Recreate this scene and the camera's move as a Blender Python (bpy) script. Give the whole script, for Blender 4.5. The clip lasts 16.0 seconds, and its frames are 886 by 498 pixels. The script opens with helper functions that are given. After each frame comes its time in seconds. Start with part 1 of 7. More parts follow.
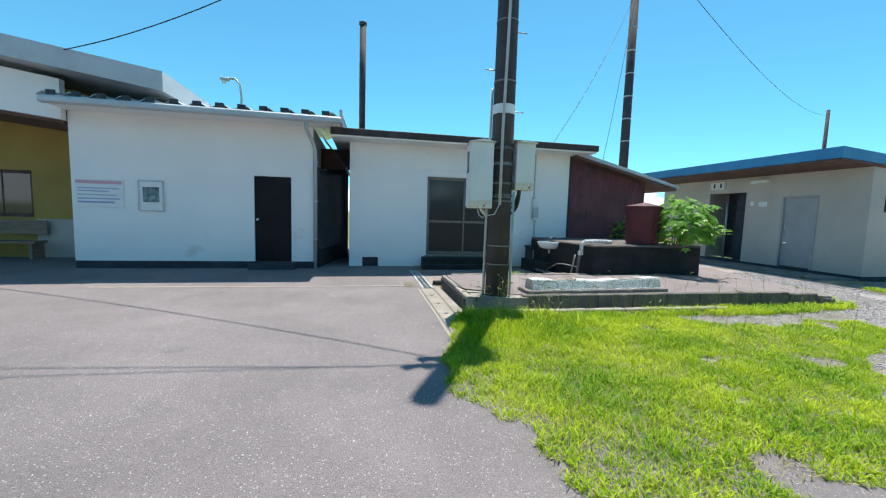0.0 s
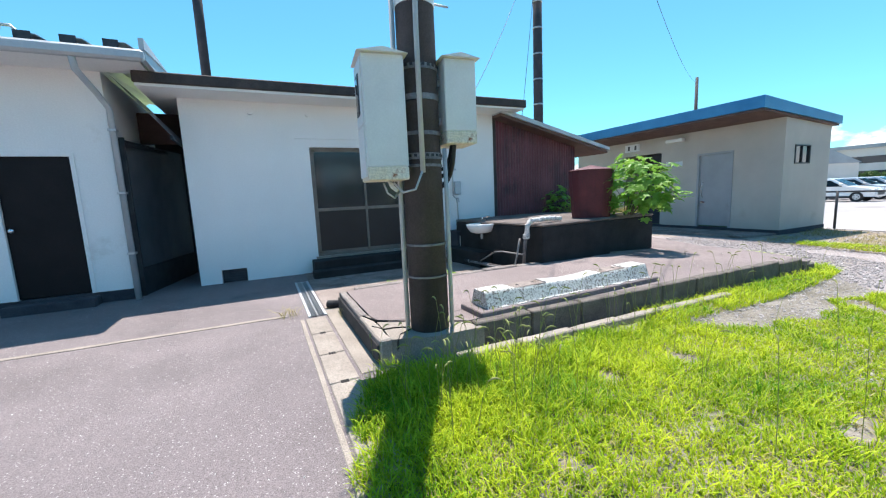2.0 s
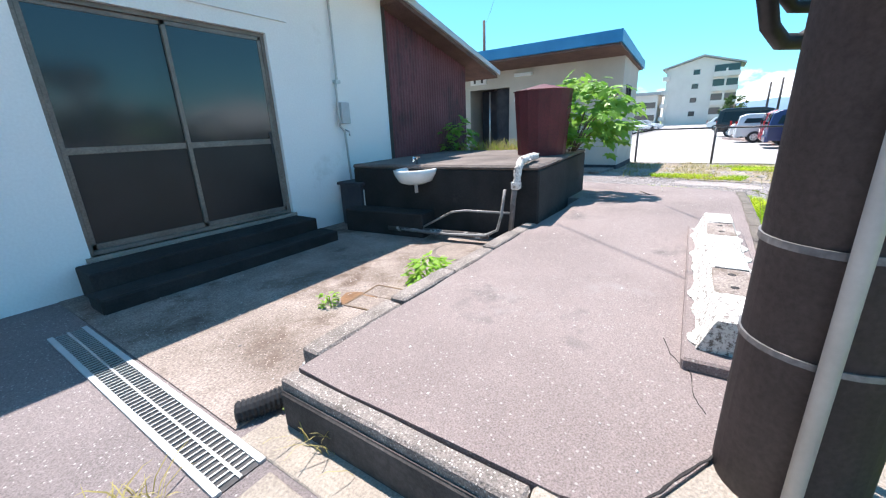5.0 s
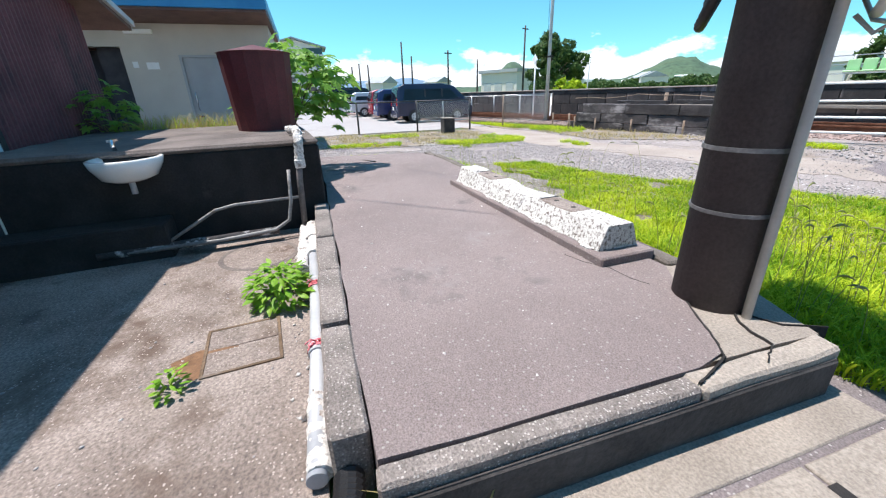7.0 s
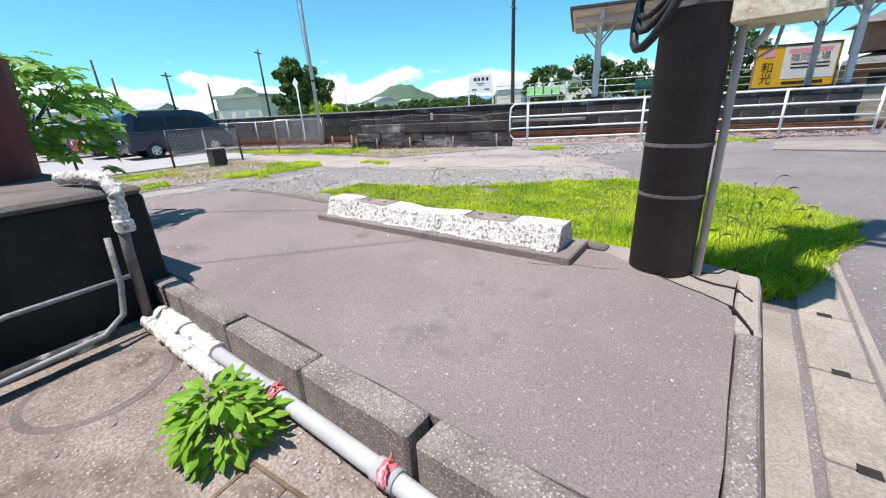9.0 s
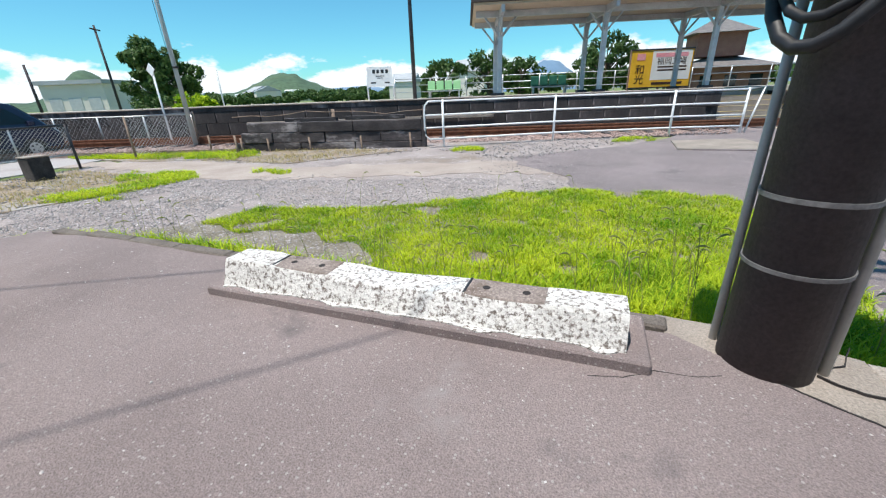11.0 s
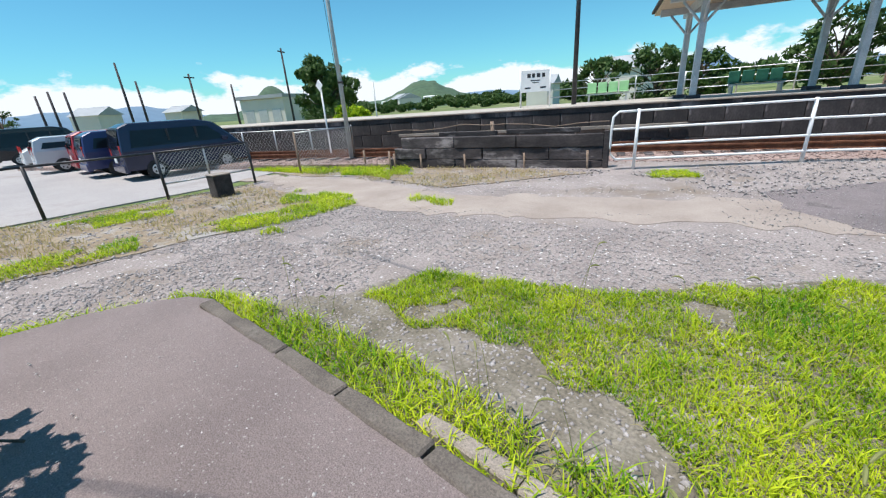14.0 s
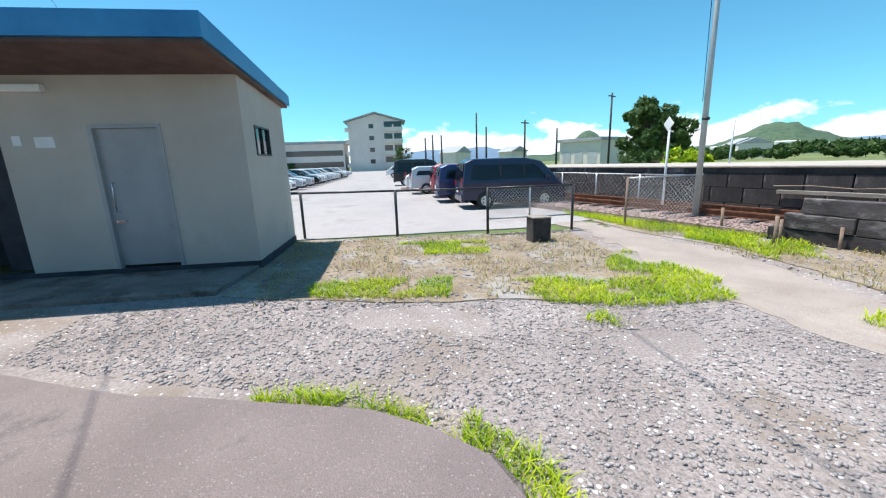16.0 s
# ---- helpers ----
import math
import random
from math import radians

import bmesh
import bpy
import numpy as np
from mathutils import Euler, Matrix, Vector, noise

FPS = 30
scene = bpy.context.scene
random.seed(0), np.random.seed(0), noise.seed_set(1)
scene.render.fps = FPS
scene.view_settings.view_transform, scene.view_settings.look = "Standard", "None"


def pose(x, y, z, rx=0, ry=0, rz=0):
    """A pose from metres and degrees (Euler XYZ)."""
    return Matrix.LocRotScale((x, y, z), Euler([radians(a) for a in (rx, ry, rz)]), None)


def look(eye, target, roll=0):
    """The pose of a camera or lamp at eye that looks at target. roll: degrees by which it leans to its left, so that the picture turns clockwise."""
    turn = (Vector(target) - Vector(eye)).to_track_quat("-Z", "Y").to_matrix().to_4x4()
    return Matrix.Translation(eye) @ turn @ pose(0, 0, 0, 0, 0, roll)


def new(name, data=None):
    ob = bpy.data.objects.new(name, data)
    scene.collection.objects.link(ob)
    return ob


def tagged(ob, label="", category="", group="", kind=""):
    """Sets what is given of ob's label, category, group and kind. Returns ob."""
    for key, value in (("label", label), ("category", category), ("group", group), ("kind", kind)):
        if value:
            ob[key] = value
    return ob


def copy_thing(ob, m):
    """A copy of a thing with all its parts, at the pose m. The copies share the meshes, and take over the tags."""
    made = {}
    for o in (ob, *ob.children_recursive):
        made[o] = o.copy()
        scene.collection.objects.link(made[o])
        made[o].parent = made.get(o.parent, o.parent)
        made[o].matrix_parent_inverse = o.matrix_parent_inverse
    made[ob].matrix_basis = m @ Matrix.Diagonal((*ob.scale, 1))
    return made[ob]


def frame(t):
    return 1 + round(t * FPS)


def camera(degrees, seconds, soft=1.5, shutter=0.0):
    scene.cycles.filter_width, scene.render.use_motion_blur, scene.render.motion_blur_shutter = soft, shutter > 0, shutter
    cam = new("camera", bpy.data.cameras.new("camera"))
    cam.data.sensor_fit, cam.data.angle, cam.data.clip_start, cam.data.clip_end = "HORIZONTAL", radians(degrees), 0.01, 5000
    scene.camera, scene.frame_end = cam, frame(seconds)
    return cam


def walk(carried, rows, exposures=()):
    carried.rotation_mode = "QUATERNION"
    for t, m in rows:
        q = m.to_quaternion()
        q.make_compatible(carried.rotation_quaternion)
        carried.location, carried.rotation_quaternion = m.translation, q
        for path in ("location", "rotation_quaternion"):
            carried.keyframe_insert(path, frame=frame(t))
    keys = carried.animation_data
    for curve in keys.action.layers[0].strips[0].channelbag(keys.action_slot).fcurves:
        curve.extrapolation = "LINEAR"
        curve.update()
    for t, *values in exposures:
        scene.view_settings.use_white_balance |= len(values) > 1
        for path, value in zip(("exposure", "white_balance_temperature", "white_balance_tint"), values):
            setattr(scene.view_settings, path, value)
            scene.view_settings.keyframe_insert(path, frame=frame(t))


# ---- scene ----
cam = camera(98.1, 16.0, soft=1.2)
PATH = [
    (0, (0.03, -0.045, 1.401), (0.425, 1.907, 1.22), 1.7),
    (0.5, (0.235, 0.513, 1.423), (0.761, 2.427, 1.178), 1.2),
    (1, (0.42, 1.075, 1.424), (1.004, 2.97, 1.158), -1.0),
    (1.5, (0.592, 1.729, 1.403), (1.209, 3.614, 1.148), -1.7),
    (2, (0.72, 2.322, 1.36), (1.546, 4.123, 1.087), -2.6),
    (2.5, (0.816, 2.909, 1.315), (1.668, 4.69, 0.994), -2.9),
    (3, (0.777, 3.473, 1.308), (1.837, 5.116, 0.888), -3.1),
    (3.5, (0.76, 4.088, 1.276), (2.0, 5.573, 0.766), -4.1),
    (4, (0.692, 4.652, 1.276), (2.116, 5.94, 0.718), -2.8),
    (6.3, (0.689, 6.743, 1.211), (2.546, 7.041, 0.531), -2.4),
    (6.5, (0.693, 6.87, 1.208), (2.568, 6.806, 0.513), -0.1),
    (7, (0.738, 7.151, 1.213), (2.508, 6.6, 0.461), -1.7),
    (7.5, (0.893, 7.402, 1.229), (2.531, 6.535, 0.477), -1.9),
    (8, (1.074, 7.671, 1.247), (2.531, 6.492, 0.548), -1.0),
    (8.5, (1.331, 7.823, 1.218), (2.627, 6.462, 0.534), -0.6),
    (9, (1.658, 7.888, 1.215), (2.821, 6.416, 0.523), -3.1),
    (9.5, (2.039, 7.831, 1.209), (3.045, 6.253, 0.502), -3.7),
    (10, (2.334, 7.57, 1.228), (3.241, 5.936, 0.518), -4.3),
    (10.2, (2.423, 7.496, 1.235), (3.288, 5.844, 0.511), -3.9),
    (12.3, (3.187, 6.643, 1.546), (3.797, 4.898, 0.782), -1.1),
    (12.5, (3.302, 6.605, 1.546), (3.904, 4.877, 0.738), -1.3),
    (13, (3.627, 6.453, 1.559), (4.218, 4.725, 0.744), -1.5),
    (13.5, (4.049, 6.181, 1.574), (4.933, 4.577, 0.77), -3.3),
    (14, (4.464, 6.015, 1.574), (5.709, 4.618, 0.869), -4.1),
    (14.5, (4.928, 5.806, 1.617), (6.46, 4.685, 0.986), -2.9),
    (15, (5.523, 5.673, 1.651), (7.342, 5.052, 1.098), -3.0),
    (15.5, (6.022, 5.674, 1.63), (7.934, 5.299, 1.177), -2.9),
    (16, (6.584, 5.627, 1.577), (8.52, 5.387, 1.138), -1.8),
]
EXPOSURES = [(0, 0.58, 6500, 3), (1.5, 0.75, 6500, 9), (2.5, 0.98, 6500, 13), (3, 1.12, 6500, 15), (3.5, 1.36, 6500, 15), (4, 1.32, 6500, 13), (6.5, 0.75, 6450, 11), (7.5, 0.58, 6450, 11),
             (10, 0.52, 6500, 10), (12.5, 0.08, 6500, 7), (13.5, 0.08, 6500, 8), (14.5, 0.42, 6500, 10), (16, 0.5, 6500, 9)]
walk(cam, [(t, look(eye, target, roll)) for t, eye, target, roll in PATH], EXPOSURES)

# ---- world, sun ----
SUN_EL, SUN_AZ = radians(71.2), radians(29)   # azimuth from +y towards +x
world = bpy.data.worlds.new("sky")
scene.world = world
world.use_nodes = True
wn = world.node_tree
sky = wn.nodes.new("ShaderNodeTexSky")
sky.sky_type = "NISHITA"
sky.sun_disc = False
sky.sun_elevation, sky.sun_rotation = SUN_EL, SUN_AZ
sky.air_density, sky.dust_density, sky.ozone_density = 1.0, 0.4, 1.5
clear = wn.nodes.new("ShaderNodeMix")      # the clear turquoise of a washed summer sky
clear.data_type, clear.blend_type = "RGBA", "MULTIPLY"
clear.inputs[0].default_value, clear.inputs[7].default_value = 1.0, (0.5, 1.08, 1.18, 1)
wn.links.new(sky.outputs[0], clear.inputs[6])
wn.links.new(clear.outputs[2], wn.nodes["Background"].inputs[0])
wn.nodes["Background"].inputs[1].default_value = 0.105
sun_data = bpy.data.lights.new("sun", "SUN")
sun_data.energy, sun_data.angle, sun_data.color = 5.0, radians(0.53), (1.0, 0.935, 0.87)
sun = new("sun", sun_data)
sd = Vector((math.cos(SUN_EL) * math.sin(SUN_AZ), math.cos(SUN_EL) * math.cos(SUN_AZ), math.sin(SUN_EL)))
sun.matrix_basis = look(sd * 50, (0, 0, 0))


# ---- materials ----
def rgb(c):
    return (*c, 1.0)


def mat(name, c1, c2, scale=3.0, rough=0.8, metal=0.0, bump=0.15, fine=60.0, stain=None, stain_scale=1.2, stain_at=0.55,
        speck=None, speck_scale=90.0, speck_at=0.12, rnd=0.0, grain=0.25, spec=0.5, stretch=(1, 1, 1), stain2=None, stain2_scale=6.0, stain2_at=0.58):
    m = bpy.data.materials.new(name)
    m.use_nodes = True
    nt = m.node_tree
    N, Lk = nt.nodes, nt.links
    b = N["Principled BSDF"]
    tc = N.new("ShaderNodeTexCoord")
    mp = N.new("ShaderNodeMapping")
    mp.inputs["Scale"].default_value = stretch
    Lk.new(tc.outputs["Object"], mp.inputs[0])

    def noise_at(sc, detail=5.0, rough_=0.6):
        n = N.new("ShaderNodeTexNoise")
        n.inputs["Scale"].default_value, n.inputs["Detail"].default_value, n.inputs["Roughness"].default_value = sc, detail, rough_
        Lk.new(mp.outputs[0], n.inputs["Vector"])
        return n.outputs["Fac"]

    def ramp(v, lo, hi):
        r = N.new("ShaderNodeMapRange")
        r.inputs["From Min"].default_value, r.inputs["From Max"].default_value = lo, hi
        Lk.new(v, r.inputs["Value"])
        return r.outputs[0]

    def mix(f, a, bcol, blend="MIX"):
        x = N.new("ShaderNodeMix")
        x.data_type, x.blend_type = "RGBA", blend
        for sock, v in ((x.inputs[0], f), (x.inputs[6], a), (x.inputs[7], bcol)):
            if isinstance(v, (int, float)):
                sock.default_value = v
            elif isinstance(v, tuple):
                sock.default_value = v
            else:
                Lk.new(v, sock)
        return x.outputs[2]

    col = mix(ramp(noise_at(scale), 0.35, 0.65), rgb(c1), rgb(c2))
    fn = noise_at(fine, 4.0)
    if grain:
        g = mix(ramp(fn, 0.3, 0.7), rgb((1 - grain,) * 3), rgb((1 + grain,) * 3))
        col = mix(1.0, col, g, "MULTIPLY")
    if stain:
        col = mix(ramp(noise_at(stain_scale, 8.0, 0.7), stain_at, stain_at + 0.12), col, rgb(stain))
    if stain2:
        col = mix(ramp(noise_at(stain2_scale, 6.0, 0.75), stain2_at, stain2_at + 0.06), col, rgb(stain2))
    if speck:
        vo = N.new("ShaderNodeTexVoronoi")
        vo.inputs["Scale"].default_value = speck_scale
        Lk.new(mp.outputs[0], vo.inputs["Vector"])
        sel = N.new("ShaderNodeMath")
        sel.operation = "LESS_THAN"
        Lk.new(vo.outputs["Color"], sel.inputs[0])
        sel.inputs[1].default_value = speck_at
        near = N.new("ShaderNodeMath")
        near.operation = "LESS_THAN"
        Lk.new(vo.outputs["Distance"], near.inputs[0])
        near.inputs[1].default_value = 0.36
        both = N.new("ShaderNodeMath")
        both.operation = "MULTIPLY"
        Lk.new(sel.outputs[0], both.inputs[0])
        Lk.new(near.outputs[0], both.inputs[1])
        col = mix(both.outputs[0], col, rgb(speck))
    if rnd:
        oi = N.new("ShaderNodeObjectInfo")
        rr = N.new("ShaderNodeMapRange")
        rr.inputs["To Min"].default_value, rr.inputs["To Max"].default_value = 1 - rnd, 1 + rnd
        Lk.new(oi.outputs["Random"], rr.inputs["Value"])
        col = mix(1.0, col, rr.outputs[0], "MULTIPLY")
    Lk.new(col, b.inputs["Base Color"])
    b.inputs["Roughness"].default_value, b.inputs["Metallic"].default_value = rough, metal
    b.inputs["Specular IOR Level"].default_value = spec
    if bump:
        bp = N.new("ShaderNodeBump")
        bp.inputs["Strength"].default_value, bp.inputs["Distance"].default_value = bump, 0.01
        Lk.new(fn, bp.inputs["Height"])
        Lk.new(bp.outputs[0], b.inputs["Normal"])
    return m


def leafy(name, c1, c2, trans=0.35, rough=0.5, island=True):
    """Foliage: a colour that varies leaf by leaf and lets some light through."""
    m = bpy.data.materials.new(name)
    m.use_nodes = True
    nt = m.node_tree
    N, Lk = nt.nodes, nt.links
    b = N["Principled BSDF"]
    src = N.new("ShaderNodeNewGeometry").outputs["Random Per Island"] if island else N.new("ShaderNodeObjectInfo").outputs["Random"]
    tc = N.new("ShaderNodeTexCoord")
    no = N.new("ShaderNodeTexNoise")
    no.inputs["Scale"].default_value = 1.3
    Lk.new(tc.outputs["Object"], no.inputs["Vector"])
    ad = N.new("ShaderNodeMath")
    ad.operation = "MULTIPLY_ADD"
    Lk.new(no.outputs["Fac"], ad.inputs[0])
    ad.inputs[1].default_value = 1.4
    half = N.new("ShaderNodeMath")
    half.operation = "MULTIPLY_ADD"
    Lk.new(src, half.inputs[0])
    half.inputs[1].default_value, half.inputs[2].default_value = 0.7, -0.55
    Lk.new(half.outputs[0], ad.inputs[2])
    x = N.new("ShaderNodeMix")
    x.data_type = "RGBA"
    x.clamp_factor = True
    Lk.new(ad.outputs[0], x.inputs[0])
    x.inputs[6].default_value, x.inputs[7].default_value = rgb(c1), rgb(c2)
    Lk.new(x.outputs[2], b.inputs["Base Color"])
    b.inputs["Roughness"].default_value = rough
    b.inputs["Specular IOR Level"].default_value = 0.25
    t = N.new("ShaderNodeBsdfTranslucent")
    Lk.new(x.outputs[2], t.inputs[0])
    ms = N.new("ShaderNodeMixShader")
    ms.inputs[0].default_value = trans
    Lk.new(b.outputs[0], ms.inputs[1])
    Lk.new(t.outputs[0], ms.inputs[2])
    Lk.new(ms.outputs[0], N["Material Output"].inputs[0])
    return m


def glass_mat(name, tint, rough=0.05):
    m = bpy.data.materials.new(name)
    m.use_nodes = True
    b = m.node_tree.nodes["Principled BSDF"]
    b.inputs["Base Color"].default_value = rgb(tint)
    b.inputs["Roughness"].default_value = rough
    b.inputs["Specular IOR Level"].default_value = 0.8
    return m


ASPHALT = mat("worn_asphalt", (0.165, 0.14, 0.142), (0.225, 0.19, 0.193), 0.7, 0.9, bump=0.9, fine=140, grain=0.4, stain=(0.115, 0.1, 0.104), stain_scale=0.9, stain_at=0.6,
              speck=(0.4, 0.37, 0.36), speck_scale=75, speck_at=0.2, stain2=(0.1, 0.085, 0.085), stain2_scale=0.35, stain2_at=0.66)
SLAB = mat("worn_concrete_slab", (0.19, 0.152, 0.148), (0.252, 0.204, 0.198), 0.8, 0.9, bump=0.8, fine=150, grain=0.4, stain=(0.1, 0.086, 0.09), stain_scale=0.8, stain_at=0.58,
           speck=(0.33, 0.3, 0.285), speck_scale=70, speck_at=0.2, stain2=(0.25, 0.215, 0.21), stain2_scale=0.5, stain2_at=0.62)
YARD = mat("aged_yard_concrete", (0.17, 0.135, 0.118), (0.3, 0.25, 0.225), 1.9, 0.92, bump=1.0, fine=70, grain=0.45, stain=(0.115, 0.08, 0.062), stain_scale=1.3, stain_at=0.51,
           speck=(0.38, 0.32, 0.29), speck_scale=80, speck_at=0.26, stain2=(0.12, 0.09, 0.08), stain2_scale=0.8, stain2_at=0.62)
CONC = mat("pale_concrete", (0.25, 0.215, 0.185), (0.34, 0.295, 0.255), 2.0, 0.9, bump=0.8, fine=90, grain=0.3, stain=(0.17, 0.14, 0.12), stain_scale=2.5, stain_at=0.6, rnd=0.12)
KERB = mat("exposed_aggregate_kerb", (0.175, 0.15, 0.138), (0.265, 0.228, 0.21), 5.0, 0.95, bump=1.0, fine=120, grain=0.45, speck=(0.45, 0.405, 0.38), speck_scale=95, speck_at=0.34, rnd=0.1, stain=(0.14, 0.12, 0.11), stain_scale=3, stain_at=0.6)
DARKCONC = mat("dark_patchy_concrete", (0.028, 0.025, 0.025), (0.075, 0.066, 0.063), 3.0, 0.95, bump=0.6, fine=50, stain=(0.16, 0.14, 0.13), stain_scale=2.2, stain_at=0.62)
# Near-black base for tank sides, steps, cracks and holes.
BASIN = mat("near_black_concrete", (0.012, 0.011, 0.011), (0.03, 0.026, 0.026), 2.5, 0.95, bump=0.6, fine=60, stain=(0.06, 0.05, 0.048), stain_scale=1.6, stain_at=0.64)
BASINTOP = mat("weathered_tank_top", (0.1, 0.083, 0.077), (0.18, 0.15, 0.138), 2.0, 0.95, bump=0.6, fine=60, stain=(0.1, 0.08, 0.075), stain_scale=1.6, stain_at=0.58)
PLASTER = mat("white_plaster", (0.8, 0.8, 0.79), (0.86, 0.85, 0.835), 0.6, 0.85, bump=0.12, fine=50, grain=0.04, stain=(0.66, 0.64, 0.6), stain_scale=0.7, stain_at=0.62)
CREAM = mat("cream_plaster", (0.46, 0.415, 0.37), (0.54, 0.49, 0.435), 0.7, 0.85, bump=0.15, fine=60, grain=0.05, stain=(0.45, 0.4, 0.34), stain_scale=0.9, stain_at=0.6)
YELLOW = mat("ochre_plaster", (0.36, 0.24, 0.06), (0.43, 0.29, 0.085), 0.7, 0.85, bump=0.15, fine=60, grain=0.06)
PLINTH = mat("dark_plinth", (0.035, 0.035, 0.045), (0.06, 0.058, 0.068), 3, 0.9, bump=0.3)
FASCIA = mat("dark_bitumen_fascia", (0.035, 0.03, 0.03), (0.07, 0.055, 0.05), 4, 0.8, bump=0.2)
GREYMETAL = mat("painted_grey_metal", (0.42, 0.44, 0.46), (0.5, 0.52, 0.54), 2, 0.5, 0.2, bump=0.05, fine=30, grain=0.05, stain=(0.36, 0.35, 0.34), stain_at=0.66)
ZINC = mat("bright_zinc_roofing", (0.6, 0.62, 0.64), (0.72, 0.73, 0.74), 2, 0.35, 0.7, bump=0.05, grain=0.08)
STEEL = mat("galvanised_steel", (0.45, 0.46, 0.47), (0.58, 0.59, 0.6), 8, 0.42, 0.85, bump=0.1, fine=40, grain=0.1)
BANDSTEEL = mat("dull_grey_band_steel", (0.15, 0.145, 0.15), (0.26, 0.25, 0.25), 9, 0.55, 0.5, bump=0.1, fine=40)
DARKSTEEL = mat("dark_painted_steel", (0.025, 0.025, 0.03), (0.05, 0.05, 0.055), 6, 0.45, 0.3, bump=0.08)
RUSTSTEEL = mat("rusted_steel", (0.14, 0.05, 0.025), (0.25, 0.11, 0.06), 6, 0.85, 0.2, bump=0.4)
RUSTRED = mat("rusty_red_corrugated_iron", (0.13, 0.035, 0.045), (0.22, 0.075, 0.085), 1.1, 0.6, 0.1, bump=0.15, stain=(0.05, 0.025, 0.035), stain_scale=0.9, stain_at=0.5, stretch=(1, 1, 0.5))
DRUMRED = mat("oxide_red_painted_drum", (0.075, 0.009, 0.013), (0.12, 0.016, 0.021), 3, 0.6, 0.0, bump=0.15, stain=(0.07, 0.02, 0.02), stain_at=0.6)
BLUE = mat("blue_painted_metal_roof", (0.02, 0.17, 0.36), (0.035, 0.22, 0.43), 1.5, 0.4, 0.1, bump=0.05, grain=0.06)
SOFFIT = mat("brown_soffit_boards", (0.09, 0.05, 0.045), (0.14, 0.08, 0.065), 3, 0.8, bump=0.15)
DOORGREY = mat("grey_steel_door", (0.34, 0.34, 0.35), (0.4, 0.4, 0.41), 1.5, 0.5, 0.1, bump=0.04, grain=0.05, stain=(0.3, 0.29, 0.28), stain_at=0.62)
DOORBROWN = mat("dark_brown_door", (0.006, 0.005, 0.006), (0.011, 0.008, 0.009), 2, 0.6, 0.0, bump=0.05, spec=0.25)
ALUBRONZE = mat("bronze_aluminium_frame", (0.17, 0.14, 0.12), (0.22, 0.19, 0.165), 6, 0.45, 0.3, bump=0.05)
WOODRAW = mat("weathered_wood", (0.2, 0.14, 0.10), (0.3, 0.22, 0.17), 4, 0.85, bump=0.3, stretch=(1, 1, 6))
OLDSLEEPER = mat("tarred_old_sleeper", (0.025, 0.022, 0.024), (0.08, 0.068, 0.07), 3, 0.9, bump=0.5, fine=40, stain=(0.26, 0.235, 0.235), stain_scale=2.4, stain_at=0.53, rnd=0.35, stretch=(0.35, 1, 1))
POLECONC = mat("dark_weathered_pole_concrete", (0.042, 0.034, 0.036), (0.068, 0.055, 0.056), 2.2, 0.75, bump=0.35, fine=70, stain=(0.12, 0.1, 0.095), stain_scale=2.0, stain_at=0.62)
POLEDARK = mat("creosoted_pole", (0.035, 0.03, 0.035), (0.06, 0.05, 0.055), 4, 0.8, bump=0.2)
PALEPOLE = mat("pale_grey_painted_pole", (0.4, 0.44, 0.44), (0.5, 0.53, 0.53), 3, 0.5, 0.2, bump=0.05)
BOXPAINT = mat("off_white_painted_box", (0.66, 0.66, 0.63), (0.74, 0.74, 0.71), 2.5, 0.5, 0.0, bump=0.06, grain=0.04, stain=(0.5, 0.42, 0.33), stain_scale=3, stain_at=0.68)
RUSTBOX = mat("rust_streaked_box_foot", (0.66, 0.57, 0.42), (0.74, 0.7, 0.6), 5, 0.6, 0.0, bump=0.15, stain=(0.26, 0.085, 0.03), stain_scale=8, stain_at=0.57)
PVC = mat("grey_pvc_conduit", (0.42, 0.42, 0.41), (0.5, 0.5, 0.49), 5, 0.45, 0.0, bump=0.03, grain=0.04)
PIPEGREY = mat("grey_plastic_pipe", (0.38, 0.39, 0.42), (0.46, 0.47, 0.5), 4, 0.4, 0.0, bump=0.03, grain=0.05, stain=(0.3, 0.27, 0.25), stain_at=0.64)
LAGGING = mat("frayed_white_pipe_lagging", (0.55, 0.52, 0.5), (0.76, 0.74, 0.72), 22, 0.9, bump=1.0, fine=70, grain=0.4, stain=(0.16, 0.12, 0.1), stain_scale=13, stain_at=0.53)
PALESHEET = mat("pale_glossy_sheet_metal", (0.5, 0.54, 0.6), (0.6, 0.64, 0.7), 1.2, 0.25, 0.35, bump=0.03, grain=0.04, stain=(0.4, 0.4, 0.42), stain_scale=1.5, stain_at=0.6)
DULLSHEET = mat("dull_dark_sheet_metal", (0.2, 0.22, 0.25), (0.3, 0.32, 0.35), 1.4, 0.2, 0.9, bump=0.04, fine=6, grain=0.05)
BLACKRUB = mat("black_rubber", (0.012, 0.012, 0.014), (0.025, 0.025, 0.028), 6, 0.55, bump=0.1)
CERAMIC = mat("white_ceramic", (0.74, 0.75, 0.76), (0.8, 0.8, 0.8), 2, 0.12, bump=0.0, grain=0.02, stain=(0.6, 0.56, 0.5), stain_at=0.68)
CHROME = mat("chrome", (0.7, 0.7, 0.72), (0.8, 0.8, 0.82), 5, 0.15, 1.0, bump=0.0, grain=0.02)
